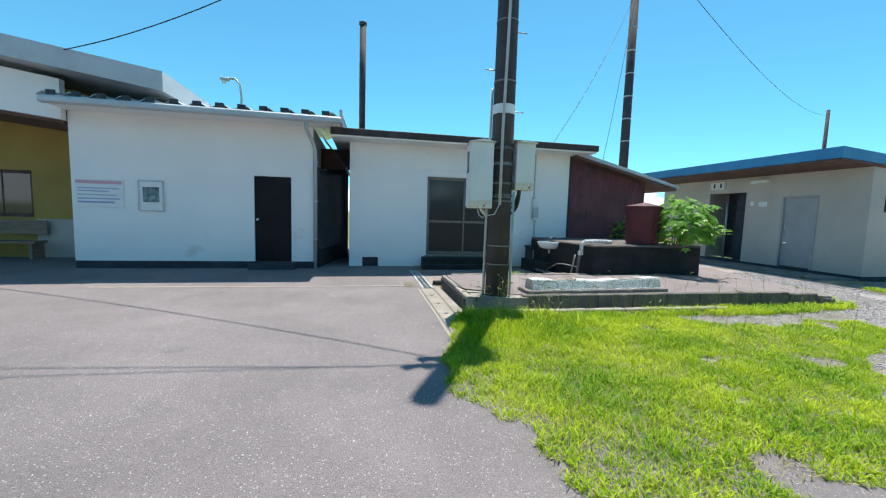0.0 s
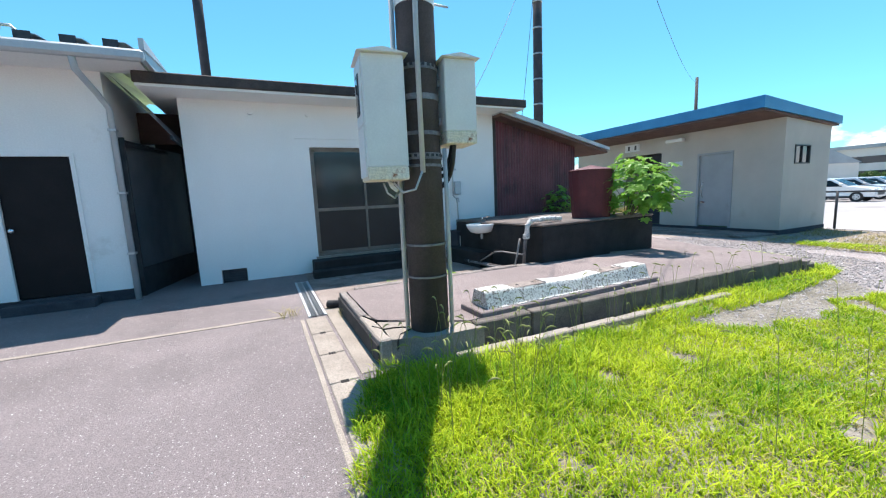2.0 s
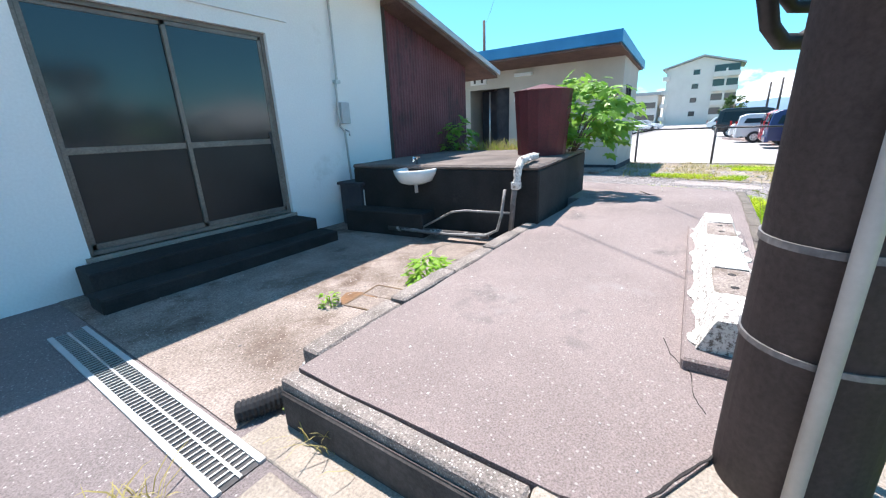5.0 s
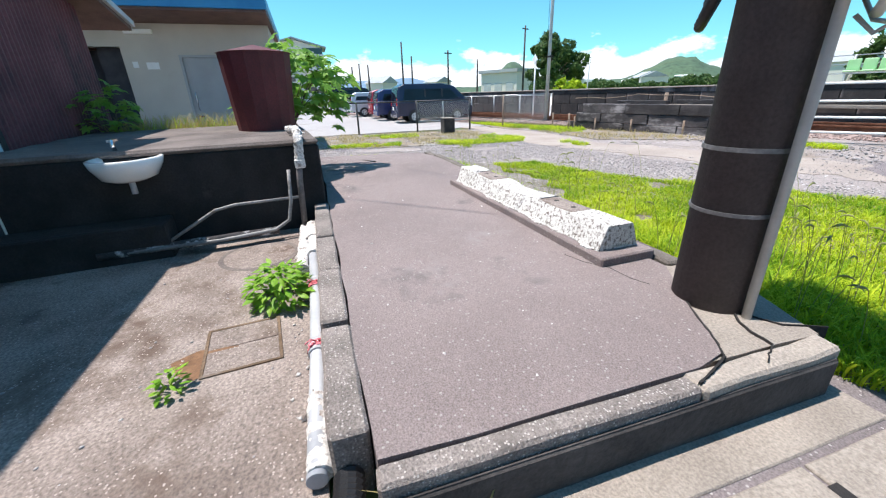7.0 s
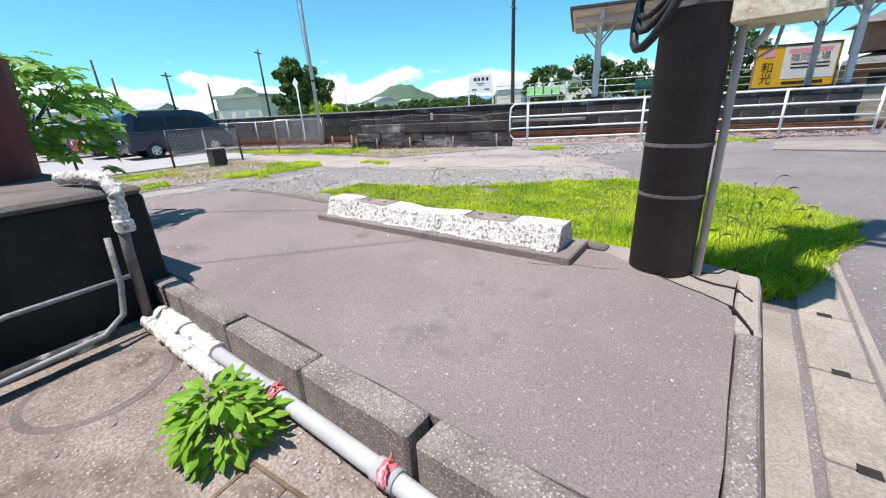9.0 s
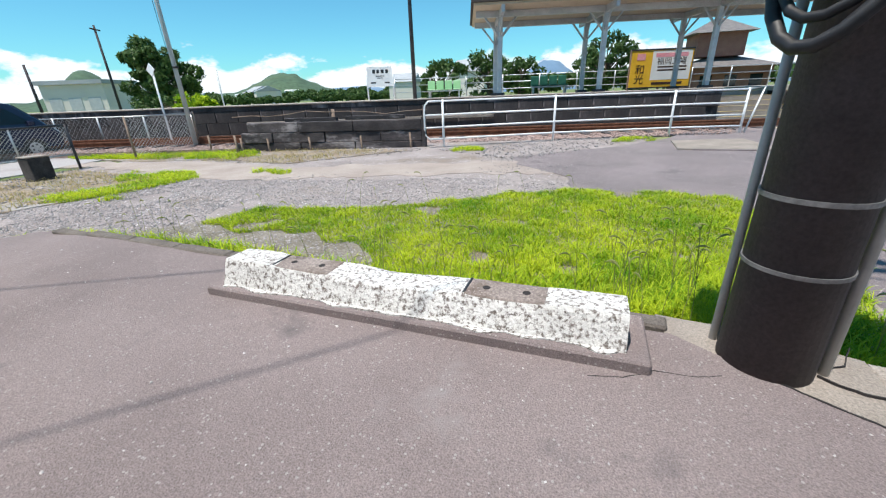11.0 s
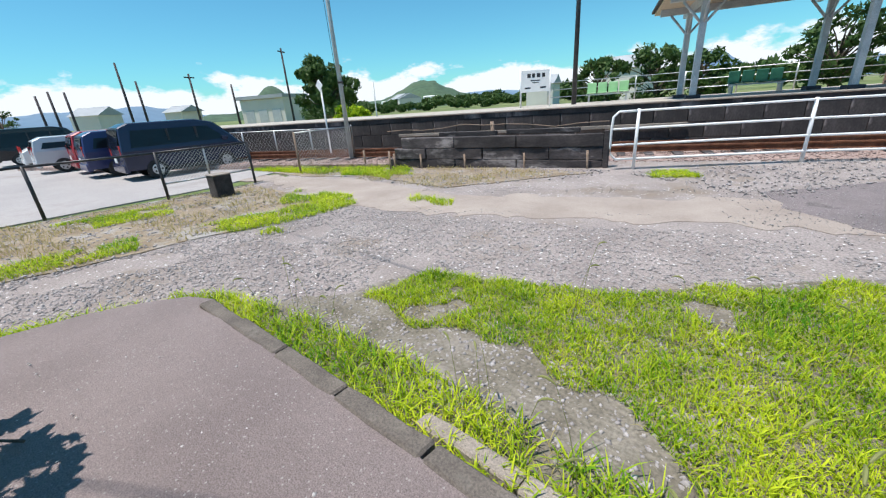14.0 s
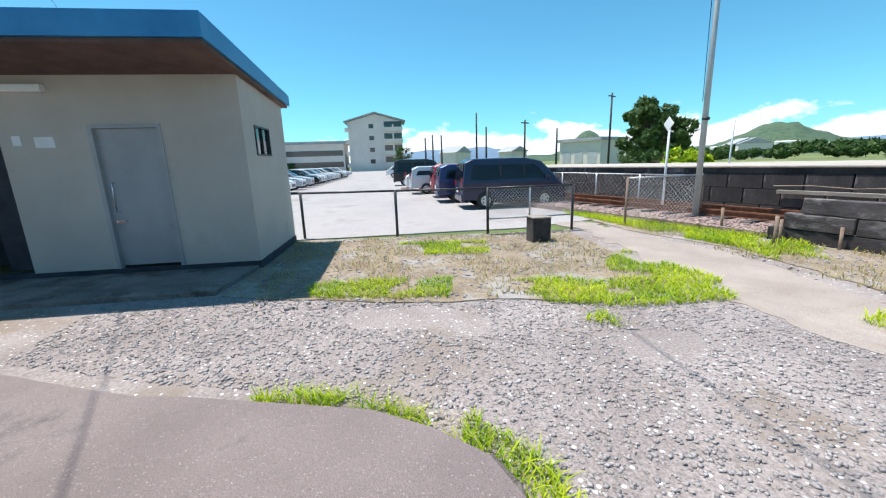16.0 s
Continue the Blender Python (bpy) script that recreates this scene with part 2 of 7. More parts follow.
WHITEPEEL = mat("peeling_white_paint_on_concrete", (0.6, 0.585, 0.56), (0.72, 0.705, 0.68), 2, 0.85, bump=0.8, fine=60, grain=0.12, stain=(0.13, 0.105, 0.09), stain_scale=46, stain_at=0.485,
                stain2=(0.2, 0.165, 0.15), stain2_scale=15, stain2_at=0.585)
WHITERAIL = mat("white_painted_rail", (0.74, 0.75, 0.76), (0.8, 0.8, 0.81), 3, 0.4, bump=0.03, grain=0.03, stain=(0.55, 0.45, 0.36), stain_scale=7, stain_at=0.7)
WHITEPAINT = mat("white_paint", (0.74, 0.74, 0.74), (0.8, 0.8, 0.8), 3, 0.6, bump=0.05, grain=0.04)
GRAVELBED = mat("gravel_bed", (0.24, 0.205, 0.195), (0.33, 0.288, 0.275), 0.8, 0.95, bump=1.0, fine=45, stain=(0.23, 0.185, 0.15), stain_scale=0.5, stain_at=0.53,
                speck=(0.62, 0.6, 0.6), speck_scale=26, speck_at=0.2, grain=0.4)
GRAVEL = mat("grey_gravel_stones", (0.23, 0.21, 0.208), (0.44, 0.405, 0.4), 9.0, 0.9, bump=0.3, fine=50, grain=0.2, stain=(0.5, 0.44, 0.38), stain_scale=12, stain_at=0.6)
PALEGRIT = mat("pale_stone_chips", (0.4, 0.37, 0.36), (0.62, 0.59, 0.57), 14.0, 0.85, bump=0.2, grain=0.15)
BALLAST = mat("rusty_ballast", (0.24, 0.16, 0.14), (0.4, 0.31, 0.28), 8, 0.95, bump=0.8, fine=30, grain=0.35)
DIRTPATH = mat("sandy_trodden_path", (0.29, 0.24, 0.21), (0.37, 0.315, 0.28), 1.1, 0.95, bump=0.4, fine=80, stain=(0.28, 0.225, 0.19), stain_scale=1.0, stain_at=0.58)
LOT = mat("pale_sunlit_parking_gravel", (0.31, 0.29, 0.288), (0.38, 0.355, 0.352), 0.3, 0.95, bump=0.5, fine=40, grain=0.15, stain=(0.27, 0.245, 0.235), stain_scale=0.3)
FIELD = mat("far_meadow", (0.08, 0.13, 0.03), (0.2, 0.22, 0.08), 0.02, 0.95, bump=0.0, fine=0.4, grain=0.3, stain=(0.25, 0.22, 0.15), stain_scale=0.03, stain_at=0.58)
SOIL = mat("dry_soil_with_litter", (0.2, 0.15, 0.10), (0.3, 0.24, 0.17), 2.0, 0.95, bump=0.8, fine=35, grain=0.35, stain=(0.33, 0.31, 0.29), stain_scale=1.5, stain_at=0.52,
           speck=(0.45, 0.42, 0.4), speck_scale=30, speck_at=0.15)
PLATWALL = mat("sooty_platform_wall", (0.022, 0.02, 0.021), (0.07, 0.06, 0.06), 1.2, 0.95, bump=0.5, fine=25, stain=(0.24, 0.21, 0.21), stain_scale=0.9, stain_at=0.54, rnd=0.3, stretch=(1, 1, 0.5))
PLATTOP = mat("platform_surface", (0.36, 0.32, 0.28), (0.46, 0.42, 0.37), 0.6, 0.9, bump=0.3, fine=40)
HILLMAT = mat("wooded_hill", (0.04, 0.078, 0.05), (0.065, 0.11, 0.06), 0.03, 0.95, bump=0.0, fine=0.25, grain=0.4, stain=(0.1, 0.125, 0.055), stain_scale=0.012, stain_at=0.56)
# Distance haze is painted into the mountain colour as a pale blue.
FARHILL = mat("haze_tinted_mountain", (0.10, 0.17, 0.26), (0.13, 0.21, 0.3), 0.004, 1.0, bump=0.0, fine=0.02, grain=0.06)
GRASSM = leafy("sunlit_meadow_grass", (0.08, 0.25, 0.006), (0.62, 0.69, 0.03), 0.36, 0.65)
GRASSDRY = leafy("dry_straw_grass", (0.3, 0.26, 0.09), (0.42, 0.36, 0.16), 0.35)
SEEDM = leafy("foxtail_seed_head", (0.2, 0.24, 0.07), (0.36, 0.36, 0.15), 0.3)
LEAF = leafy("large_lobed_leaf", (0.14, 0.32, 0.04), (0.3, 0.48, 0.09), 0.45, 0.4, island=False)
LEAFW = leafy("weed_leaf", (0.15, 0.34, 0.025), (0.34, 0.52, 0.07), 0.4, 0.45, island=False)
TREELEAF = leafy("tree_foliage", (0.03, 0.075, 0.018), (0.09, 0.15, 0.04), 0.25, 0.6)
BARK = mat("bark", (0.08, 0.06, 0.045), (0.14, 0.11, 0.085), 6, 0.9, bump=0.5)
GLASSDARK = glass_mat("dark_window_glass", (0.02, 0.025, 0.03), 0.06)
FROSTED = mat("frosted_glass_panel", (0.012, 0.011, 0.012), (0.022, 0.02, 0.022), 1.0, 0.35, 0.0, bump=0.05, fine=80, grain=0.05, spec=0.4)
UPPERGLASS = glass_mat("smoked_upper_glass", (0.01, 0.014, 0.02), 0.12)
CABLE = mat("black_cable", (0.012, 0.012, 0.013), (0.02, 0.02, 0.022), 3, 0.6, bump=0.0)
TYRE = mat("tyre_rubber", (0.015, 0.015, 0.016), (0.03, 0.03, 0.03), 8, 0.85, bump=0.1)
REDLAMP = mat("red_tail_lamp", (0.4, 0.01, 0.01), (0.5, 0.02, 0.015), 4, 0.2, bump=0.0)
CLEARLAMP = mat("clear_head_lamp", (0.6, 0.62, 0.65), (0.7, 0.72, 0.74), 4, 0.15, bump=0.0)
PLATEM = mat("plate_white", (0.7, 0.7, 0.68), (0.75, 0.75, 0.73), 4, 0.5, bump=0.0)


def paint(name, c):
    return mat(name, tuple(v * 0.92 for v in c), c, 1.0, 0.22, 0.15, bump=0.0, grain=0.02, spec=0.6)


# ---- mesh helpers ----
def box(bm, x0, y0, z0, x1, y1, z1, bevel=0.0, m=None):
    r = bmesh.ops.create_cube(bm, size=1.0)
    vs = r["verts"]
    for v in vs:
        v.co = Vector(((x0 + x1) / 2 + v.co.x * (x1 - x0), (y0 + y1) / 2 + v.co.y * (y1 - y0), (z0 + z1) / 2 + v.co.z * (z1 - z0)))
    if bevel > 0:
        es = list({e for v in vs for e in v.link_edges})
        out = bmesh.ops.bevel(bm, geom=es, offset=bevel, segments=1, affect="EDGES")
        vs = list({v for f in out["faces"] for v in f.verts} | {v for v in vs if v.is_valid})
    if m is not None:
        bmesh.ops.transform(bm, matrix=m, verts=vs)
    return vs


def tube(bm, pts, r, seg=8, r1=None, cap=True):
    """A tube along points, its radius going from r to r1."""
    pts = [Vector(p) for p in pts]
    r1 = r if r1 is None else r1
    rings = []
    up = Vector((0.3, 0.2, 1)).normalized()
    for i, p in enumerate(pts):
        d = (pts[min(i + 1, len(pts) - 1)] - pts[max(i - 1, 0)]).normalized()
        a = d.cross(up)
        if a.length < 0.05:
            a = d.cross(Vector((1, 0, 0)))
        a.normalize()
        b = d.cross(a).normalized()
        rr = r + (r1 - r) * i / max(1, len(pts) - 1)
        rings.append([bm.verts.new(p + rr * (math.cos(2 * math.pi * k / seg) * a + math.sin(2 * math.pi * k / seg) * b)) for k in range(seg)])
    for q, s in zip(rings, rings[1:]):
        for k in range(seg):
            f = bm.faces.new((q[k], q[(k + 1) % seg], s[(k + 1) % seg], s[k]))
            f.smooth = True
    if cap:
        bm.faces.new(rings[0][::-1])
        bm.faces.new(rings[-1])
    return rings


def prism(bm, poly, z0, z1, zf=None):
    """A polygon in plan drawn up from z0 to z1; zf(x, y) lifts its top instead."""
    lo = [bm.verts.new((x, y, z0)) for x, y in poly]
    hi = [bm.verts.new((x, y, zf(x, y) if zf else z1)) for x, y in poly]
    n = len(poly)
    bm.faces.new(hi)
    bm.faces.new(lo[::-1])
    for i in range(n):
        bm.faces.new((lo[i], lo[(i + 1) % n], hi[(i + 1) % n], hi[i]))


def poly_side(bm, prof, y0, y1):
    """A profile in x and z drawn out from y0 to y1."""
    a = [bm.verts.new((x, y0, z)) for x, z in prof]
    b = [bm.verts.new((x, y1, z)) for x, z in prof]
    n = len(prof)
    bm.faces.new(a)
    bm.faces.new(b[::-1])
    for i in range(n):
        bm.faces.new((a[i], b[i], b[(i + 1) % n], a[(i + 1) % n]))


def mesh_of(name, bm, material):
    bmesh.ops.recalc_face_normals(bm, faces=bm.faces[:])
    me = bpy.data.meshes.new(name)
    bm.to_mesh(me)
    bm.free()
    me.materials.append(material)
    return me


def part(name, bm, material, parent, label=""):
    ob = new(name, mesh_of(name, bm, material))
    ob.parent = parent
    return tagged(ob, label)


def thing(name, label, category, at=(0, 0, 0), rz=0.0, group=""):
    ob = new(name)
    ob.empty_display_size = 0.2
    ob.matrix_basis = pose(*at, 0, 0, rz)
    return tagged(ob, label, category, group)


def solid(name, bm, material, label, category, at=(0, 0, 0), rz=0.0, kind="", group=""):
    """A thing of a single mesh."""
    ob = new(name, mesh_of(name, bm, material))
    ob.matrix_basis = pose(*at, 0, 0, rz)
    return tagged(ob, label, category, group, kind)


def B(*boxes, bevel=0.0):
    bm = bmesh.new()
    for b in boxes:
        box(bm, *b, bevel=bevel)
    return bm


def T(*tubes):
    bm = bmesh.new()
    for t in tubes:
        tube(bm, *t)
    return bm


def arc(c, r, a0, a1, n, plane="xz"):
    out = []
    for i in range(n + 1):
        a = radians(a0 + (a1 - a0) * i / n)
        u, v = r * math.cos(a), r * math.sin(a)
        out.append((c[0] + u, c[1], c[2] + v) if plane == "xz" else (c[0], c[1] + u, c[2] + v) if plane == "yz" else (c[0] + u, c[1] + v, c[2]))
    return out


def inside(x, y, poly):
    c, j = False, len(poly) - 1
    for i in range(len(poly)):
        (xi, yi), (xj, yj) = poly[i], poly[j]
        if (yi > y) != (yj > y) and x < (xj - xi) * (y - yi) / (yj - yi) + xi:
            c = not c
        j = i
    return c


def ragged(poly, step=0.12, amp=0.06, seed=0.0):
    """The outline with small irregular steps in it."""
    out = []
    for (x0, y0), (x1, y1) in zip(poly, poly[1:] + poly[:1]):
        n = max(1, int(math.hypot(x1 - x0, y1 - y0) / step))
        for i in range(n):
            x, y = x0 + (x1 - x0) * i / n, y0 + (y1 - y0) * i / n
            out.append((x + amp * noise.noise((x * 3, y * 3, seed)), y + amp * noise.noise((x * 3, y * 3, seed + 9))))
    return out


def ground_z(x, y):
    """The ground falls gently towards the fence and stays level beyond it."""
    return -0.14 * min(1.0, max(0.0, (x - 7.5) / 7.0))


def sheet(name, poly, material, lift, label, category, drop=0.05):
    """A thin surface that follows the ground, with a closed outline."""
    bm = bmesh.new()
    face = bm.faces.new([bm.verts.new((x, y, 0)) for x, y in poly])
    ext = bmesh.ops.extrude_face_region(bm, geom=[face])
    for v in ext["geom"]:
        if isinstance(v, bmesh.types.BMVert):
            v.co.z -= drop
    for x in (7.5, 14.5):
        bmesh.ops.bisect_plane(bm, geom=bm.verts[:] + bm.edges[:] + bm.faces[:], plane_co=(x, 0, 0), plane_no=(1, 0, 0))
    for v in bm.verts:
        v.co.z += ground_z(v.co.x, v.co.y) + lift
    bmesh.ops.triangulate(bm, faces=[g for g in bm.faces if len(g.verts) > 4])
    return solid(name, bm, material, label, category, kind="structure")


# ---- ground ----
def graded(lo, hi, n, mid, k):
    """Cell borders that lie close together near mid and far apart towards the ends."""
    out = []
    for i in range(n + 1):
        s = -1 + 2 * i / n
        w = math.copysign(abs(s) ** k, s)
        out.append(mid + (w * (hi - mid) if w > 0 else w * (mid - lo)))
    return out


bm = bmesh.new()
gx, gy = sorted([*graded(-2500, 2500, 88, 11, 4), 7.5, 14.5]), graded(-2500, 2500, 90, 3, 4)
gv = [[bm.verts.new((x, y, ground_z(x, y) - 0.03)) for y in gy] for x in gx]
for i in range(90):
    for j in range(90):
        bm.faces.new((gv[i][j], gv[i + 1][j], gv[i + 1][j + 1], gv[i][j + 1])).smooth = True
solid("ground", bm, FIELD, "flat dry ground reaching to the horizon", "ground", kind="structure")

sheet("gravel_yard", ragged([(0.5, -12), (16, -8), (20, -1.2), (15.6, 0.2), (15.3, 8.6), (13.4, 8.0), (13.4, 18), (6.0, 18), (6.0, 9), (2.0, 5), (1.2, 2.5), (1.6, 1.2), (2.2, -1.5)], 0.4, 0.12),
      GRAVELBED, -0.004, "pale grey gravel yard with stones and dust", "gravel")
asph = [(-40, -40), (0.0, -40), (0.0, -8), (1.2, -5.2), (2.2, -3.6), (3.4, -2.6), (4.6, -1.4), (4.2, -0.4), (3.2, 0.5), (3.0, 1.7), (1.3, 2.2), (1.2, 4.2), (1.47, 5.2), (1.5, 10.4), (-0.2, 10.4), (-0.2, 16), (-40, 16)]
sheet("road", ragged(asph, 0.15, 0.13, 3), ASPHALT, 0.004, "worn pinkish grey asphalt forecourt", "road")
sheet("parking_lot", ragged([(16.1, 40), (120, 60), (140, 3.0), (40, -1.6), (17.3, -1.2), (16.1, 2.2)], 0.8, 0.1, 5), LOT, 0.002, "sunlit pale gravel parking lot", "parking lot")
path_pts = [(16.6, 1.2), (15.0, 1.15), (12.9, 1.35), (11.6, 1.55), (10.0, 1.9), (8.6, 1.9), (7.0, 1.3), (5.0, 0.6), (3.6, 0.3), (3.2, -0.9), (4.4, -1.0),
            (6.2, -0.3), (8.2, 0.35), (9.6, 0.5), (11.4, 0.1), (12.8, -0.1), (14.6, 0.3), (16.6, 0.35)]
sheet("path", ragged(path_pts, 0.12, 0.28, 7), DIRTPATH, 0.003, "sandy trodden footpath across the gravel", "path")
sheet("verge", ragged([(7.4, -2.2), (9.6, 0.1), (11.4, -0.2), (12.8, -0.4), (15.0, 0.1), (17.2, 0.1), (20, -1.4), (26, 0.4), (22, -3), (16, -3.2)], 0.3, 0.1, 8), SOIL, 0.012,
      "dry soil verge with litter along the old fence", "verge")
sheet("verge", ragged([(11.8, 8.0), (11.4, 6.9), (10.9, 5.0), (10.8, 4.2), (10.5, 2.6), (11.3, 2.0), (14.0, 1.6), (15.4, 1.5), (15.9, 8.0)], 0.3, 0.12, 12), SOIL, 0.012,
      "dry weedy soil along the parking fence", "verge")
LAWNSOIL = mat("dark_root_soil", (0.13, 0.112, 0.085), (0.22, 0.195, 0.16), 3, 0.95, bump=0.9, fine=40, grain=0.4, stain=(0.27, 0.24, 0.21), stain_scale=1.6, stain_at=0.53)
sheet("lawn_soil", ragged([(1.2, 1.9), (1.05, 2.7), (1.2, 4.0), (1.5, 5.15), (5.6, 5.05), (8.2, 5.1), (8.9, 5.8), (9.1, 6.3), (7.4, 4.4), (7.0, 3.5), (6.0, 3.2), (5.0, 2.7), (3.8, 1.7), (2.9, 1.4), (2.0, 1.3)], 0.2, 0.1, 2),
      LAWNSOIL, 0.0, "stony dry soil under the grass", "soil")

# ---- raised slab, its kerbs and the yard behind it ----
def slab_z(x, y):
    s = min(1.0, max(0.0, (x - 6.6) / 3.2))
    return 0.235 - 0.19 * s * s * (3 - 2 * s) if y < 7.3 else 0.235 - 0.19 * min(1.0, max(0.0, (x - 6.2) / 2.6))


slab_poly = [(1.562, 7.112), (1.562, 5.9), (1.6, 5.75), (1.7, 5.665), (1.94, 5.54), (2.3, 5.3), (4.0, 5.27), (5.7, 5.24), (7.74, 5.26), (7.86, 5.13), (8.2, 5.22), (8.5, 5.5), (8.74, 5.85), (8.88, 6.25), (9.05, 6.8), (9.25, 7.5), (9.9, 9.12), (10.2, 11.0), (6.3, 11.0), (6.3, 7.112)]
bm = bmesh.new()
top = ragged(slab_poly, 0.25, 0.02, 4)
vs = [bm.verts.new((x, y, slab_z(x, y))) for x, y in top]
face = bm.faces.new(vs)
ext = bmesh.ops.extrude_face_region(bm, geom=[face])
for g in ext["geom"]:
    if isinstance(g, bmesh.types.BMVert):
        g.co.z -= 0.3
bmesh.ops.triangulate(bm, faces=[f for f in bm.faces if len(f.verts) > 4])
slab = solid("pavement", bm, SLAB, "raised worn concrete slab with scattered chips", "slab", kind="structure")
sheet("pavement", [(1.31, 7.27), (4.62, 7.27), (4.62, 10.0), (1.31, 10.0)], YARD, 0.012, "stained rough concrete yard behind the slab", "yard")


def block(x0, y0, x1, y1, z0, z1, seed, amp=0.012, bev=0.012, n=4):
    """A weathered concrete block with uneven edges."""
    b = bmesh.new()
    box(b, x0, y0, z0, x1, y1, z1, bev)
    long_x = (x1 - x0) > (y1 - y0)
    for i in range(1, n):
        s = i / n
        co = (x0 + (x1 - x0) * s, (y0 + y1) / 2, z0) if long_x else ((x0 + x1) / 2, y0 + (y1 - y0) * s, z0)
        bmesh.ops.bisect_plane(b, geom=b.verts[:] + b.edges[:] + b.faces[:], plane_co=co, plane_no=(1, 0, 0) if long_x else (0, 1, 0))
    for v in b.verts:
        v.co += amp * Vector((noise.noise((*(v.co * 7)[:2], seed)), noise.noise((*(v.co * 7)[:2], seed + 5)), 0.6 * noise.noise((*(v.co * 5)[:2], seed + 8))))
    return b


kerb_label = "weathered exposed-aggregate concrete kerb block"
front = thing("kerb", "cracked front kerb of the raised slab, darker on its face", "kerb", (1.5, 6.2, 0))
part("kerb_block", block(-0.03, -0.22, 0.052, 0.92, -0.05, 0.235, 1, 0.008), KERB, front)
part("kerb_block", block(-0.035, -0.95, 0.068, -0.226, -0.05, 0.225, 2, 0.02), CONC, front, "broken corner block of the kerb")
# Thin darker sheet over the lower part of the kerb's outer face.
part("kerb_face", block(-0.047, -0.92, -0.028, 0.9, -0.05, 0.185, 3, 0.006), DARKCONC, front, "dark face of the kerb")
back = thing("kerb", "long row of exposed-aggregate kerb blocks beside the yard", "kerb", (1.6, 7.1, 0))
for i, (a, b_) in enumerate(((0.08, 0.72), (0.75, 1.34), (1.36, 1.98), (2.0, 2.55), (2.57, 3.0))):
    part("kerb_block", block(a, 0.02, b_, 0.15, -0.05, 0.245 + (0.01 if i % 2 else 0), 10 + i, 0.01), KERB, back)
DARKKERB = mat("mossy_old_kerb", (0.1, 0.085, 0.075), (0.17, 0.145, 0.125), 5, 0.95, bump=0.8, fine=90, grain=0.35, stain=(0.2, 0.18, 0.16), stain_scale=4, stain_at=0.58)
side = thing("kerb", "mossy low kerb between the slab and the grass", "kerb", (2.3, 5.15, 0))
for i in range(9):
    a = i * 0.61
    part("kerb_block", block(a + 0.006, 0.0, a + 0.6, 0.112, -0.14, slab_z(2.6 + a, 5.3) + 0.012, 20 + i, 0.012), DARKKERB, side)
curve = [(7.8, 5.16), (8.05, 5.13), (8.26, 5.22)]
for i, ((x0, y0), (x1, y1)) in enumerate(zip(curve, curve[1:])):
    ang = math.atan2(y1 - y0, x1 - x0)
    ln = math.hypot(x1 - x0, y1 - y0)
    bb = block(0.0, -0.022, ln - 0.008, 0.022, -0.15, -0.006, 40 + i, 0.008)
    bmesh.ops.transform(bb, matrix=Matrix.Translation((x0 - 2.3, y0 - 5.15, slab_z(x1, y1) - 0.02)) @ Matrix.Rotation(ang, 4, "Z"), verts=bb.verts[:])
    part("kerb_block", bb, DARKKERB, side)
gut = thing("gutter", "pale concrete gutter edging sunk in the grass", "gutter", (2.0, 5.0, 0))
for i in range(6):
    part("gutter_block", block(0.05 + i * 0.6, -0.03 - 0.012 * i, 0.64 + i * 0.6, 0.07 - 0.012 * i, -0.1, 0.07, 60 + i, 0.01), CONC, gut)
bm = bmesh.new()
prism(bm, ragged([(1.572, 5.86), (1.572, 5.24), (1.9, 5.12), (2.36, 5.1), (2.32, 5.31), (1.95, 5.53), (1.71, 5.652), (1.608, 5.735)], 0.1, 0.02, 17), -0.1, 0.222)
solid("footing", bm, CONC, "broken pale concrete footing round the pole", "footing", kind="structure")
# crack lines in the slab corner beside the pole
for k, pts in enumerate((((1.5, 5.975), (1.52, 5.9), (1.55, 5.83), (1.575, 5.76), (1.64, 5.71), (1.72, 5.665), (1.83, 5.605), (1.95, 5.535)),
                         ((1.5, 5.63), (1.545, 5.56), (1.57, 5.5), (1.66, 5.49), (1.72, 5.475), (1.79, 5.42)), ((1.8, 5.39), (1.74, 5.355), (1.66, 5.31), (1.58, 5.15)),
                         ((2.15, 5.56), (2.24, 5.6), (2.4, 5.62), (2.52, 5.7), (2.66, 5.74)))):
    bm = bmesh.new()
    fine_pts = []
    for p_, q_ in zip(pts, pts[1:]):
        for n_ in range(4):
            u = Vector(p_).lerp(Vector(q_), n_ / 4)
            fine_pts.append(u + 0.008 * Vector((noise.noise((u.x * 30, u.y * 30, k)), noise.noise((u.x * 30, u.y * 30, k + 7)))))
    fine_pts.append(Vector(pts[-1]))
    rails_ = []
    for n_, u in enumerate(fine_pts):
        d = (fine_pts[min(n_ + 1, len(fine_pts) - 1)] - fine_pts[max(n_ - 1, 0)]).normalized()
        w_ = (0.004, 0.0026, 0.002, 0.0016)[k] * (1 + 0.9 * noise.noise((n_ * 0.7, k * 3.1, 0)))
        top_ = (0.2385, 0.2335, 0.2305, 0.237)[k]
        rails_.append([bm.verts.new((u.x + sg * w_ * -d.y, u.y + sg * w_ * d.x, z_)) for sg in (-1, 1) for z_ in (0.15, top_)])
    for a, b_ in zip(rails_, rails_[1:]):
        bm.faces.new((a[1], b_[1], b_[3], a[3]))
        bm.faces.new((a[0], b_[0], b_[1], a[1]))
        bm.faces.new((a[2], a[3], b_[3], b_[2]))
    solid("crack", bm, BASIN, "dark jagged crack in the concrete slab", "crack", kind="structure")

